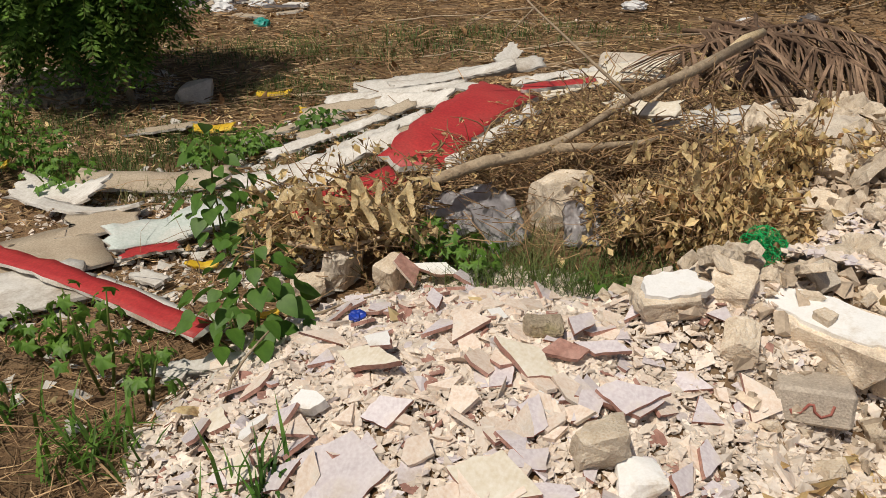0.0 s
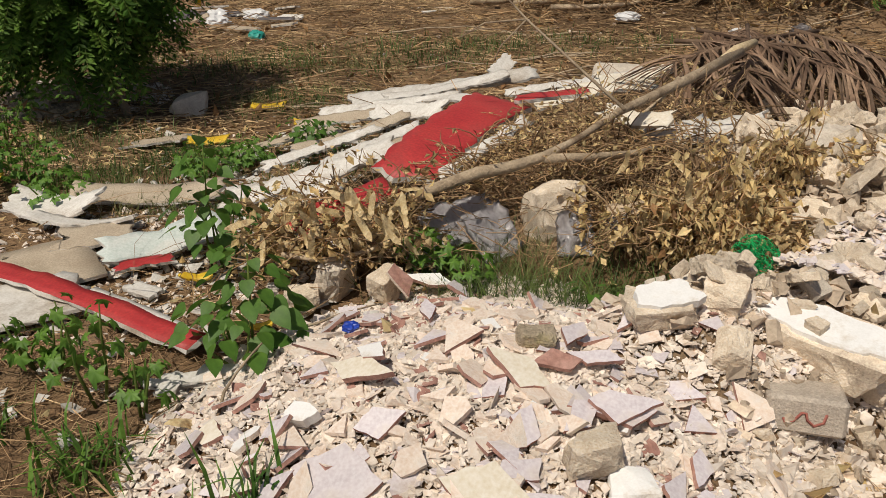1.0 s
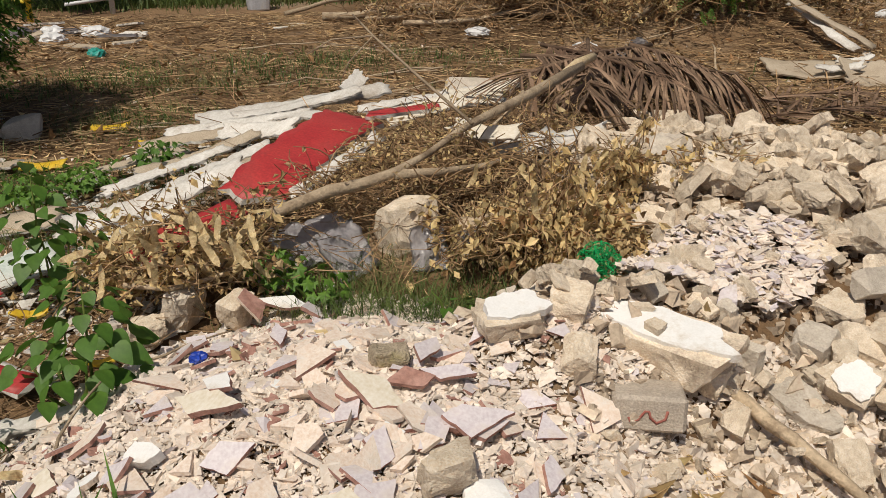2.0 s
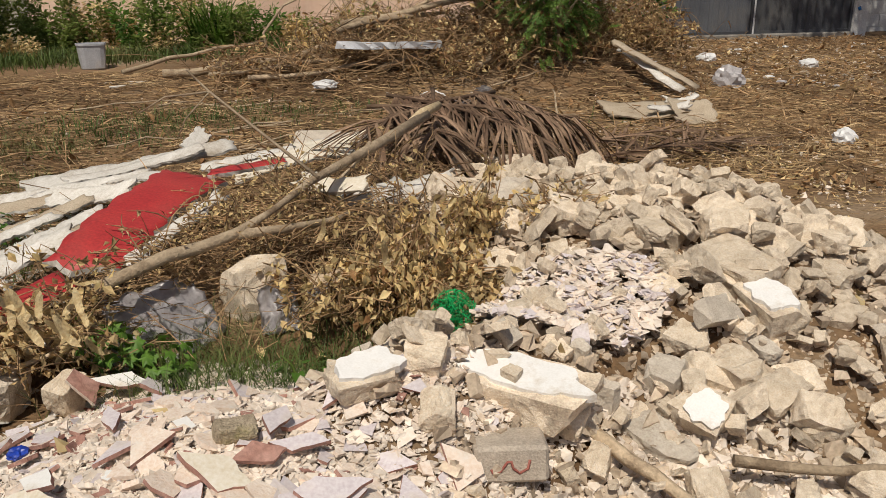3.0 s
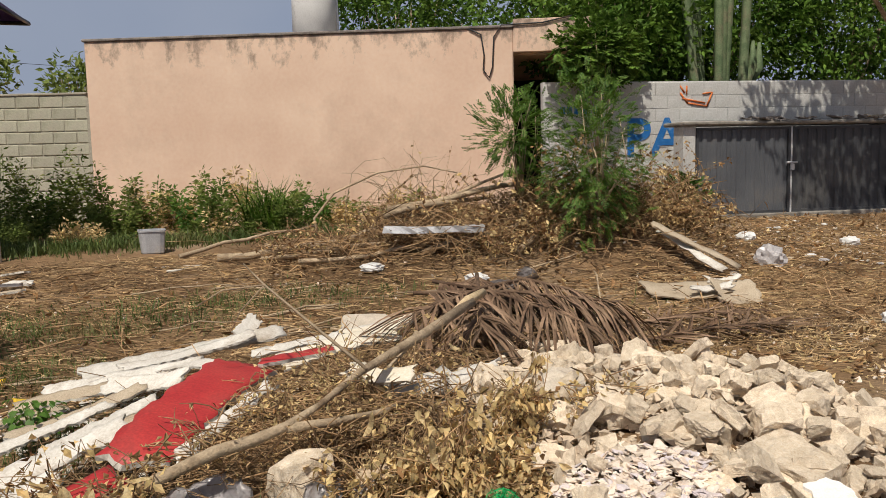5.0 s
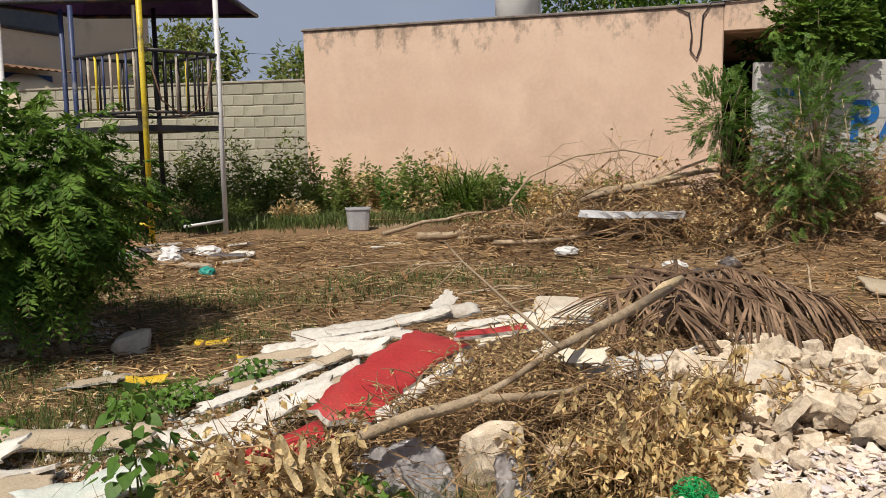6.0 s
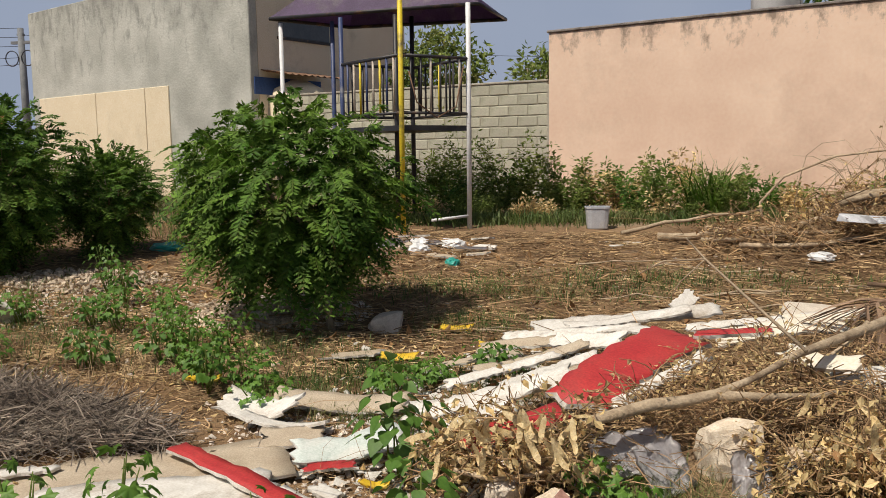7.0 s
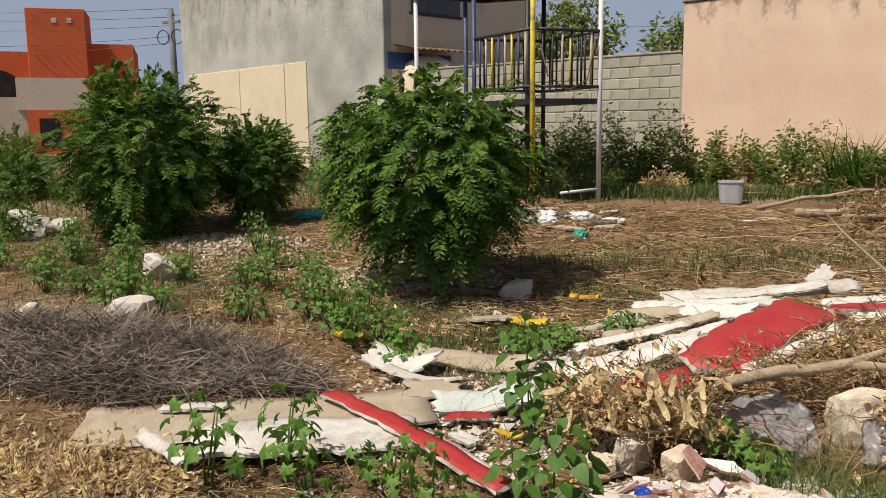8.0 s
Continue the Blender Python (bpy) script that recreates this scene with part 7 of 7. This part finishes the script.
for k in range(9):
    x0 = -0.75 + 0.19 * k
    bm = bmesh.new()
    top = Vector((x0 * 1.25 + rk.uniform(-0.05, 0.05), 0.15 * (k % 3), rk.uniform(4.2, 5.3) if k < 7 else 3.2))
    pts = [Vector((x0 * 0.6, 0.15 * (k % 3), 0)), Vector((x0 * 0.9, 0.15 * (k % 3), 2.4)), top * 0.85 + Vector((x0 * 0.15, 0, 0)), top]
    tube(bm, pts, [0.09, 0.09, 0.085, 0.03], 14)
    for i, v in enumerate(bm.verts):
        if i % 2:
            c0 = pts[i // 14]
            v.co = c0.lerp(v.co, 0.8)
    part("stem", bm, M_CACTUS, cactus)


# ---- dry vines, pods, palm ----

def pod_mesh(L, W, seed):
    """A flat papery seed pod with swellings over the seeds."""
    bm = bmesh.new()
    n, o = 12, random.Random(seed).uniform(0, 9)
    top, low, le, ri = [], [], [], []
    for k in range(n + 1):
        t = k / n
        w = W / 2 * min(1, 4.5 * t + 0.12, 4.5 * (1 - t) + 0.05)
        zc = 0.24 * L * math.sin(3.4 * t + o)
        sw = 0.0006 + 0.0022 * max(0, math.sin(t * 2 * math.pi * 6))
        y = t * L
        top.append(bm.verts.new((0, y, zc + sw)))
        low.append(bm.verts.new((0, y, zc - sw)))
        le.append(bm.verts.new((-w, y, zc + 0.002 * math.sin(20 * t))))
        ri.append(bm.verts.new((w, y, zc)))
    for k in range(n):
        for a, b in ((le, top), (top, ri), (ri, low), (low, le)):
            f = bm.faces.new((a[k], a[k + 1], b[k + 1], b[k]))
            f.material_index = int(a is not le and b is not ri and k % 3 == 1)
    return to_mesh("pod", bm, (M_POD, M_SEED))


PODS = [pod_mesh(0.11, 0.025, 1), pod_mesh(0.09, 0.023, 2), pod_mesh(0.13, 0.027, 3)]


def dry_vine(label, cx, cy, rx, ry, z0, h, leaves, stems, pods, seed, ll=0.034, hang=0.6, name="dry_vine"):
    q = np.random.RandomState(seed)
    r = random.Random(seed)
    v = thing(name, label, "dry vine", Matrix.Translation((cx, cy, z0)))
    bm = bmesh.new()
    O = []
    for s in range(stems):
        p = Vector((r.uniform(-rx, rx), r.uniform(-ry, ry), r.uniform(0.0, 0.4) * h))
        d = Vector((r.gauss(0, 1), r.gauss(0, 0.7), r.uniform(0.1, 0.9))).normalized()
        pts = []
        for k in range(6):
            pts.append(p.copy())
            p = p + d * (h * 0.26)
            d = (d + Vector((r.gauss(0, 0.35), r.gauss(0, 0.35), -0.18))).normalized()
            if abs(p.x) > rx * 1.1 or abs(p.y) > ry * 1.1 or p.z > h:
                d = Vector((-p.x, -p.y, 0.5 * h - p.z)).normalized()
        r0 = r.uniform(0.0018, 0.0045)
        tube(bm, pts, [r0, r0, r0 * 0.9, r0 * 0.8, r0 * 0.6, r0 * 0.4], 4, cap=False)
        O += [np.array(a.lerp(b, t)) for a, b in zip(pts, pts[1:]) for t in (0.2, 0.6)]
    part("tangle", bm, M_TWIG, v, "tangled dry brown stems")["kind"] = "stuff"
    O = np.array(O)[q.randint(0, len(O), leaves)] + q.normal(0, 0.018, (leaves, 3))
    A = unit(q.normal(0, 1, (leaves, 3)) * np.array([0.8, 0.8, 0.5]) - np.array([0, 0, hang]))
    sd = unit(np.cross(A, q.normal(0, 1, A.shape)))
    L = ll * q.uniform(0.5, 1.3, leaves)
    vv, f = leaf_cards(O, A, sd, L, L * 0.6, 0.25)
    brown = q.uniform(0, 1, leaves) < (0.5 if name == "dry_brush" else 0.06)
    part("foliage", raw_mesh("foliage", vv.tolist(), f, (M_LEAF_DRY, M_LEAF_BROWN), np.tile(brown, 4).astype(np.int32)), None, v, "curled tan dry leaves")["kind"] = "stuff"
    for k in range(pods):
        a = r.uniform(0, 6.28)
        d = Vector((math.cos(a) * 0.45, math.sin(a) * 0.45, r.uniform(-1.3, 0.0))).normalized()
        s = d.cross(Vector((r.gauss(0, 0.4), r.gauss(0, 0.4) - 0.8, 0.4))).normalized()
        m = Matrix.Translation((r.uniform(-rx, rx) * 0.85, -ry * r.uniform(0.5, 1.3), r.uniform(0.35, 0.95) * h)) @ Matrix((s, d, s.cross(d))).transposed().to_4x4()
        part("pod", r.choice(PODS), None, v, "flat tan seed pod" if k == 0 else "", m=m)
    return v


dry_vine("dry vine clump hung with flat tan seed pods", -0.36, 3.00, 0.27, 0.20, 0.14, 0.38, 1300, 110, 44, 501, 0.042)
dry_vine("dry vine clump hung with flat tan seed pods", -0.62, 3.08, 0.18, 0.18, 0.12, 0.32, 650, 70, 22, 502, 0.038)
dry_vine("mass of withered tan leaves over rubble", 1.02, 2.80, 0.22, 0.16, 0.20, 0.36, 2500, 110, 4, 503, 0.045, 1.3)
dry_vine("mass of withered tan leaves over rubble", 0.74, 2.94, 0.20, 0.18, 0.20, 0.26, 520, 90, 3, 504, 0.040)
dry_vine("tuft of withered leaves hanging on rubble", 1.36, 3.06, 0.09, 0.08, 0.36, 0.36, 520, 40, 0, 505, 0.045, 1.7)
dry_vine("tangle of dry stems below the cut branch", 0.40, 3.36, 0.45, 0.22, 0.28, 0.26, 620, 190, 2, 506, 0.028)
dry_vine("tangle of dry stems below the cut branch", 0.95, 3.45, 0.40, 0.30, 0.35, 0.26, 660, 190, 5, 507, 0.028)
dry_vine("tangle of dry stems over the debris", 1.15, 4.2, 0.5, 0.4, 0.30, 0.34, 300, 130, 2, 508)
dry_vine("withered weeds in the rubble", 1.72, 3.0, 0.14, 0.10, 0.44, 0.22, 140, 26, 0, 509)
dry_vine("tangle of dry stems below the cut branch", 0.62, 3.75, 0.35, 0.25, 0.36, 0.22, 620, 110, 2, 510, 0.03)
for k, (x, y, rx, ry, h, nl) in enumerate(((5.0, 8.9, 1.1, 0.6, 1.15, 3600), (3.9, 8.7, 0.9, 0.5, 0.85, 2200), (5.7, 9.2, 0.7, 0.5, 0.9, 1800), (3.0, 9.4, 1.1, 0.5, 0.6, 1000), (1.9, 9.4, 1.0, 0.4, 0.4, 400), (3.0, 9.7, 0.75, 0.25, 1.05, 160))):
    dry_vine("brown dry brush piled high", x, y, rx, ry, bare(x, y) + 0.12, h, nl * 2, 240, 0, 520 + k, 0.06, 0.6, "dry_brush")

# single pods on the ground
for k, (x, y, a) in enumerate(((-0.78, 1.88, -1.35), (-1.72, 2.42, 1.2), (-1.6, 2.1, -0.6), (-0.2, 3.6, 0.5), (1.0, 3.9, -1.0), (1.18, 3.85, -0.9), (-2.62, 2.1, 0.4), (-2.5, 2.0, 1.4))):
    p = thing("seed_pod", "curved flat brown seed pod lying on the ground", "seed pod", Matrix.Translation(on(x, y, 0.03)) @ Matrix.Rotation(a, 4, 'Z') @ Matrix.Rotation(0.15, 4, 'Y') @ Matrix.Diagonal((1.5, 1.6, 1.4, 1)), group="seed pods", data=PODS[k % 3])


def strips(q, O, D, L, W, sag, mats, name):
    """Long narrow dead palm leaflets, folded and drooping."""
    n = len(O)
    D = unit(D)
    S = unit(np.cross(D, np.array([0, 0, 1.0]) + q.normal(0, 0.3, (n, 3)))) * (W / 2)[:, None]
    rows = []
    for t, w in ((0, 0.7), (0.3, 1.0), (0.65, 0.8), (1.0, 0.1)):
        p = O + D * (L * t)[:, None] - np.array([0, 0, 1.0]) * (L * sag * t * t)[:, None]
        rows += [p - S * w, p + np.array([0, 0, 0.4]) * (W * w / 2)[:, None], p + S * w]
    v = np.stack(rows, 1).reshape(-1, 3)
    b = np.arange(n) * 12
    f = []
    for r_ in (0, 3, 6):
        for c_ in (0, 1):
            f += np.stack([b + r_ + c_, b + r_ + c_ + 1, b + r_ + c_ + 4, b + r_ + c_ + 3], 1).tolist()
    return raw_mesh(name, v.tolist(), f, mats)


def palm(label, a, b, n, L, sag, seed, spread=0.9, down=0.2):
    q = np.random.RandomState(seed)
    a, b = np.array(a), np.array(b)
    fr = thing("palm_frond", label, "palm frond", group="dead palm fronds")
    bm = bmesh.new()
    tube(bm, [a, (a + b) / 2 + np.array([0, 0, 0.04]), b], [0.016, 0.012, 0.006], 6)
    part("rib", bm, M_PALM, fr)
    t = q.uniform(0.05, 1, n)
    O = a + np.outer(t, b - a) + np.array([0, 0, 0.04]) * np.sin(np.pi * t)[:, None]
    d = unit(b - a)
    s = np.cross(d, [0, 0, 1.0])
    sg = q.choice([-1, 1], n)[:, None]
    D = d * 0.6 + s * sg * spread * q.uniform(0.4, 1.2, (n, 1)) + q.normal(0, 0.15, (n, 3)) - np.array([0, 0, down])
    part("leaf_blade", strips(q, O, D, L * q.uniform(0.6, 1.1, n), 0.022 * q.uniform(0.6, 1.2, n), sag, M_PALM, "leaflets"), None, fr)


palm("dead brown palm frond draped over debris", (2.5, 5.5, 0.64), (1.35, 4.75, 0.58), 120, 0.66, 0.45, 601)
palm("dead brown palm frond draped over debris", (1.7, 5.5, 0.66), (2.35, 4.45, 0.50), 120, 0.64, 0.6, 602)
palm("dead brown palm frond draped over debris", (1.5, 5.3, 0.62), (2.75, 4.75, 0.55), 120, 0.62, 0.6, 603)
palm("dead brown palm frond draped over debris", (2.1, 5.7, 0.66), (1.7, 4.5, 0.52), 110, 0.62, 0.6, 604)
palm("dead brown palm frond draped over debris", (2.3, 5.4, 0.66), (2.95, 5.0, 0.42), 90, 0.52, 0.5, 605)
palm("dead palm frond flat on the earth", (3.1, 5.35, 0.10), (4.7, 5.55, 0.12), 110, 0.42, 0.02, 606, 0.8, 0.02)
palm("dead palm frond flat on the earth", (3.4, 5.9, 0.12), (4.9, 6.0, 0.13), 80, 0.40, 0.02, 607, 0.8, 0.02)

# ---- straw, grass and litter on the ground ----
q = np.random.RandomState(77)


def scatter(q, n, x0, x1, y0, y1, power=1.0):
    x = q.uniform(x0, x1, n)
    y = y0 + (y1 - y0) * q.uniform(0, 1, n) ** power
    return np.stack([x, y], 1)


def put_on(xy, dz=0.0):
    return np.array([(x, y, height(x, y) + dz) for x, y in xy])


def keep_off(xy):
    k = [not (((x - 0.1) / 0.95) ** 2 + ((y - 1.88) / 0.92) ** 2 < 1 or ((x - 2.0) / 1.5) ** 2 + ((y - 3.0) / 1.5) ** 2 < 1 or (-2.95 < x < -1.3 and 2.3 < y < 3.4 and abs((y - 2.45) - (x + 2.9) * 0.6) < 0.33)) for x, y in xy]
    return xy[np.array(k)]


def loose_straw(name, label, xy, lmin, lmax, width, material, lift=0.012, steep=0.12, along=None):
    xy = keep_off(xy)
    n = len(xy)
    c = put_on(xy)
    c[:, 2] += lift * q.uniform(0.2, 1.8, n)
    a = q.uniform(0, 2 * np.pi, n)
    D = np.stack([np.cos(a), np.sin(a) * (0.6 if along else 1.0), q.normal(0, steep, n)], 1)
    return thing(name, label, "straw", kind="stuff", data=sticks(q, c, D, q.uniform(lmin, lmax, n), width * q.uniform(0.5, 1.3, n), material, name, 0.08))


loose_straw("straw", "dry straw and stalks scattered over the earth", scatter(q, 9000, -5.5, 5.5, 1.0, 5.0), 0.05, 0.22, 0.0042, M_STRAW)
loose_straw("straw", "dry straw and stalks scattered over the earth", scatter(q, 17000, -5, 7.0, 4.6, 10.5), 0.06, 0.30, 0.0075, M_STRAW, 0.02, 0.10, True)
loose_straw("straw", "dry straw and stalks scattered over the earth", scatter(q, 7000, -10, -3, 3.5, 12), 0.08, 0.34, 0.0075, M_STRAW, 0.02)
loose_straw("straw", "dry straw and stalks scattered over the earth", scatter(q, 5000, 4, 12, 4.5, 11.5), 0.08, 0.34, 0.008, M_STRAW, 0.02)
loose_straw("twigs", "dark dry twigs strewn over the earth", scatter(q, 1500, -4.5, 6.5, 5.5, 10), 0.2, 0.9, 0.012, M_TWIG, 0.03, 0.12, True)
loose_straw("twigs", "dark dry twigs strewn over the earth", scatter(q, 1500, 5.5, 12, 6.0, 11), 0.1, 0.6, 0.011, M_TWIG, 0.03, 0.2)
loose_straw("twigs", "dark dry twigs strewn over the earth", scatter(q, 1100, -3.5, -0.6, 1.3, 4.5), 0.1, 0.35, 0.006, M_TWIG, 0.02)
n = 1500
xy = np.stack([q.normal(3.4, 1.1, n), q.normal(9.1, 0.5, n)], 1)
loose_straw("twigs", "tangle of twigs over the cut branches", xy, 0.2, 0.8, 0.011, M_TWIG, 0.20, 0.45)
n = 900
xy = np.stack([q.normal(5.1, 0.8, n), q.normal(8.9, 0.4, n)], 1)[:450]
loose_straw("twigs", "tangle of twigs over the brush pile", xy, 0.2, 0.8, 0.011, M_TWIG, 0.35, 0.6)
n = 12000
a, r_ = q.uniform(0, 6.28, n), q.uniform(0, 1, n) ** 0.6
xy = np.stack([-3.85 + 1.7 * r_ * np.cos(a), 3.22 + 0.58 * r_ * np.sin(a)], 1)
loose_straw("grey_straw_pile", "heap of grey weathered dry stalks", xy, 0.12, 0.45, 0.0060, M_GREYSTRAW, 0.05, 0.45)
n = 3000
xy = np.stack([q.normal(1.5, 0.7, n), q.normal(4.6, 0.6, n)], 1)
loose_straw("twigs", "thin dry stalks among the debris", xy, 0.1, 0.45, 0.005, M_TWIG, 0.09, 0.4)
n = 1500
xy = np.stack([q.uniform(-2.0, -0.55, n), q.uniform(1.2, 2.6, n)], 1)
loose_straw("straw", "thin dry stalks and litter on bare earth", xy, 0.05, 0.28, 0.0035, M_TWIG, 0.01, 0.2)
n = 1600
xy = np.stack([q.normal(0.3, 0.6, n), q.normal(3.5, 0.4, n)], 1)
loose_straw("twigs", "thin dry stalks among the debris", xy, 0.1, 0.4, 0.004, M_TWIG, 0.09, 0.4)


def turf(label, patches, length, width, lean, material, name="grass"):
    R = []
    for x, y, rx, ry, n in patches:
        p = np.stack([q.normal(x, rx * 0.5, n), q.normal(y, ry * 0.5, n)], 1)
        R.append(put_on(p, -0.005))
    thing(name, label, "grass", kind="stuff", data=blades(q, np.concatenate(R), length, width, lean, material, name, 0.9))


turf("fine green grass between the heaps", ((0.38, 2.70, 0.46, 0.26, 900), (0.15, 2.93, 0.3, 0.2, 420), (0.62, 2.62, 0.25, 0.2, 380)), 0.18, 0.0034, 0.8, M_GRASS)
turf("fine green grass on the open lot", ((-1.5, 4.75, 0.5, 0.3, 700), (-1.2, 6.1, 0.6, 0.4, 900), (-1.9, 4.4, 0.5, 0.3, 600), (-2.4, 5.2, 0.7, 0.4, 500), (-0.55, 4.35, 0.5, 0.3, 500), (-1.3, 3.9, 0.5, 0.2, 300)), 0.15, 0.005, 0.6, M_GRASS)
turf("green and yellow grass on the open lot", ((-1.2, 7.2, 1.8, 0.5, 1600), (0.5, 7.8, 2.0, 0.5, 1200), (-4.5, 5.2, 1.6, 0.9, 1200), (-6.5, 6.0, 2.0, 1.5, 2200), (-9.5, 8, 2.5, 2.5, 2600), (2.5, 6.6, 1.5, 0.5, 400)), 0.16, 0.008, 0.7, M_GRASS)
turf("green grass along the foot of the walls", ((-2.6, 11.4, 2.2, 0.5, 2200), (-0.3, 11.8, 2.0, 0.5, 1800), (2.0, 12.2, 1.6, 0.4, 900), (-6, 11, 2.0, 1.5, 1600), (-12, 11, 4.0, 4.0, 5200), (-9.5, 14, 3.0, 3.0, 2500)), 0.24, 0.014, 0.5, M_GRASS)
turf("bright weedy grass tufts beside the tile heap", ((-0.98, 1.80, 0.14, 0.12, 90), (-0.48, 1.48, 0.08, 0.08, 40), (-1.5, 1.9, 0.3, 0.2, 90)), 0.18, 0.010, 0.6, M_LEAF_LIGHT)
turf("dry yellow grass tufts", ((-3.2, 4.6, 0.8, 0.5, 600), (-4.6, 4.9, 1.0, 0.5, 700), (0.9, 3.0, 0.5, 0.3, 300), (-2.7, 2.0, 0.5, 0.3, 500), (5.0, 5.5, 2.0, 1.2, 900)), 0.16, 0.005, 0.8, M_STRAW, "dry_grass")

# dead leaves on the ground
n = 1500
xy = np.concatenate([np.stack([q.normal(1.02, 0.16, 220), q.normal(1.42, 0.12, 220)], 1), np.stack([q.normal(4.0, 0.9, 500), q.normal(4.9, 0.6, 500)], 1), np.stack([q.uniform(-4, 6, 900), q.uniform(2.0, 9, 900)], 1), np.stack([q.normal(7.5, 1.6, 1100), q.normal(8.6, 1.1, 1100)], 1), np.stack([q.normal(-3.0, 1.2, 500), q.normal(5.0, 0.8, 500)], 1), np.stack([q.normal(-2.75, 0.35, 900), q.normal(2.05, 0.16, 900)], 1)])
O = put_on(xy, 0.02)
A = unit(np.stack([q.normal(0, 1, len(O)), q.normal(0, 1, len(O)), q.normal(0, 0.35, len(O))], 1))
sd = unit(np.cross(A, np.array([0, 0, 1.0]) + q.normal(0, 0.4, A.shape)))
L = q.uniform(0.03, 0.075, len(O))
v, f = leaf_cards(O, A, sd, L, L * 0.55, 0.3)
thing("dead_leaves", "curled brown dead leaves on the ground", "leaves", kind="stuff", data=raw_mesh("dead_leaves", v.tolist(), f, M_LEAF_DRY))
n = 5200
xy = np.concatenate([np.stack([q.uniform(2.9, 12, n), q.uniform(4.2, 11.2, n)], 1), np.stack([q.uniform(-5.5, 3, 1500), q.uniform(5.2, 9.5, 1500)], 1), np.stack([q.normal(1.10, 0.10, 130), q.normal(1.40, 0.08, 130)], 1)])
O = put_on(xy, 0.018)
A = unit(np.stack([q.normal(0, 1, len(O)), q.normal(0, 1, len(O)), q.normal(0, 0.3, len(O))], 1))
sd = unit(np.cross(A, np.array([0, 0, 1.0]) + q.normal(0, 0.4, A.shape)))
L = q.uniform(0.04, 0.13, len(O))
v, f = leaf_cards(O, A, sd, L, L * 0.5, 0.3)
thing("dead_leaves", "fallen brown leaves littering the lot", "leaves", kind="stuff", data=raw_mesh("dead_leaves", v.tolist(), f, M_LEAF_BROWN))
n = 900
xy = np.concatenate([np.stack([q.normal(-1.0, 0.5, n), q.normal(3.5, 0.7, n)], 1), np.stack([q.normal(-0.2, 0.6, 500), q.normal(4.7, 0.4, 500)], 1), np.stack([q.uniform(5, 11, 350), q.uniform(7.5, 11, 350)], 1)])
thing("plaster_flakes", "chips of white plaster and paint strewn on the earth", "debris", kind="stuff", data=crumbs(q, xy, 0.02 + 0.07 * q.uniform(0, 1, len(xy)) ** 2, 0.2, M_BOARD_WHITE, "plaster_flakes", lift=0.015))
xy = [in_ellipse(rc, -3.25, 6.05, 0.75, 0.38) for _ in range(2400)] + [in_ellipse(rc, -5.6, 7.2, 1.0, 0.5) for _ in range(900)]
thing("gravel", "low spread of pale broken stones in front of the bush", "gravel", kind="stuff", data=crumbs(rs, xy, 0.02 + 0.06 * rs.uniform(0, 1, len(xy)) ** 2, 0.7, M_GRIT, "gravel", lift=0.03))
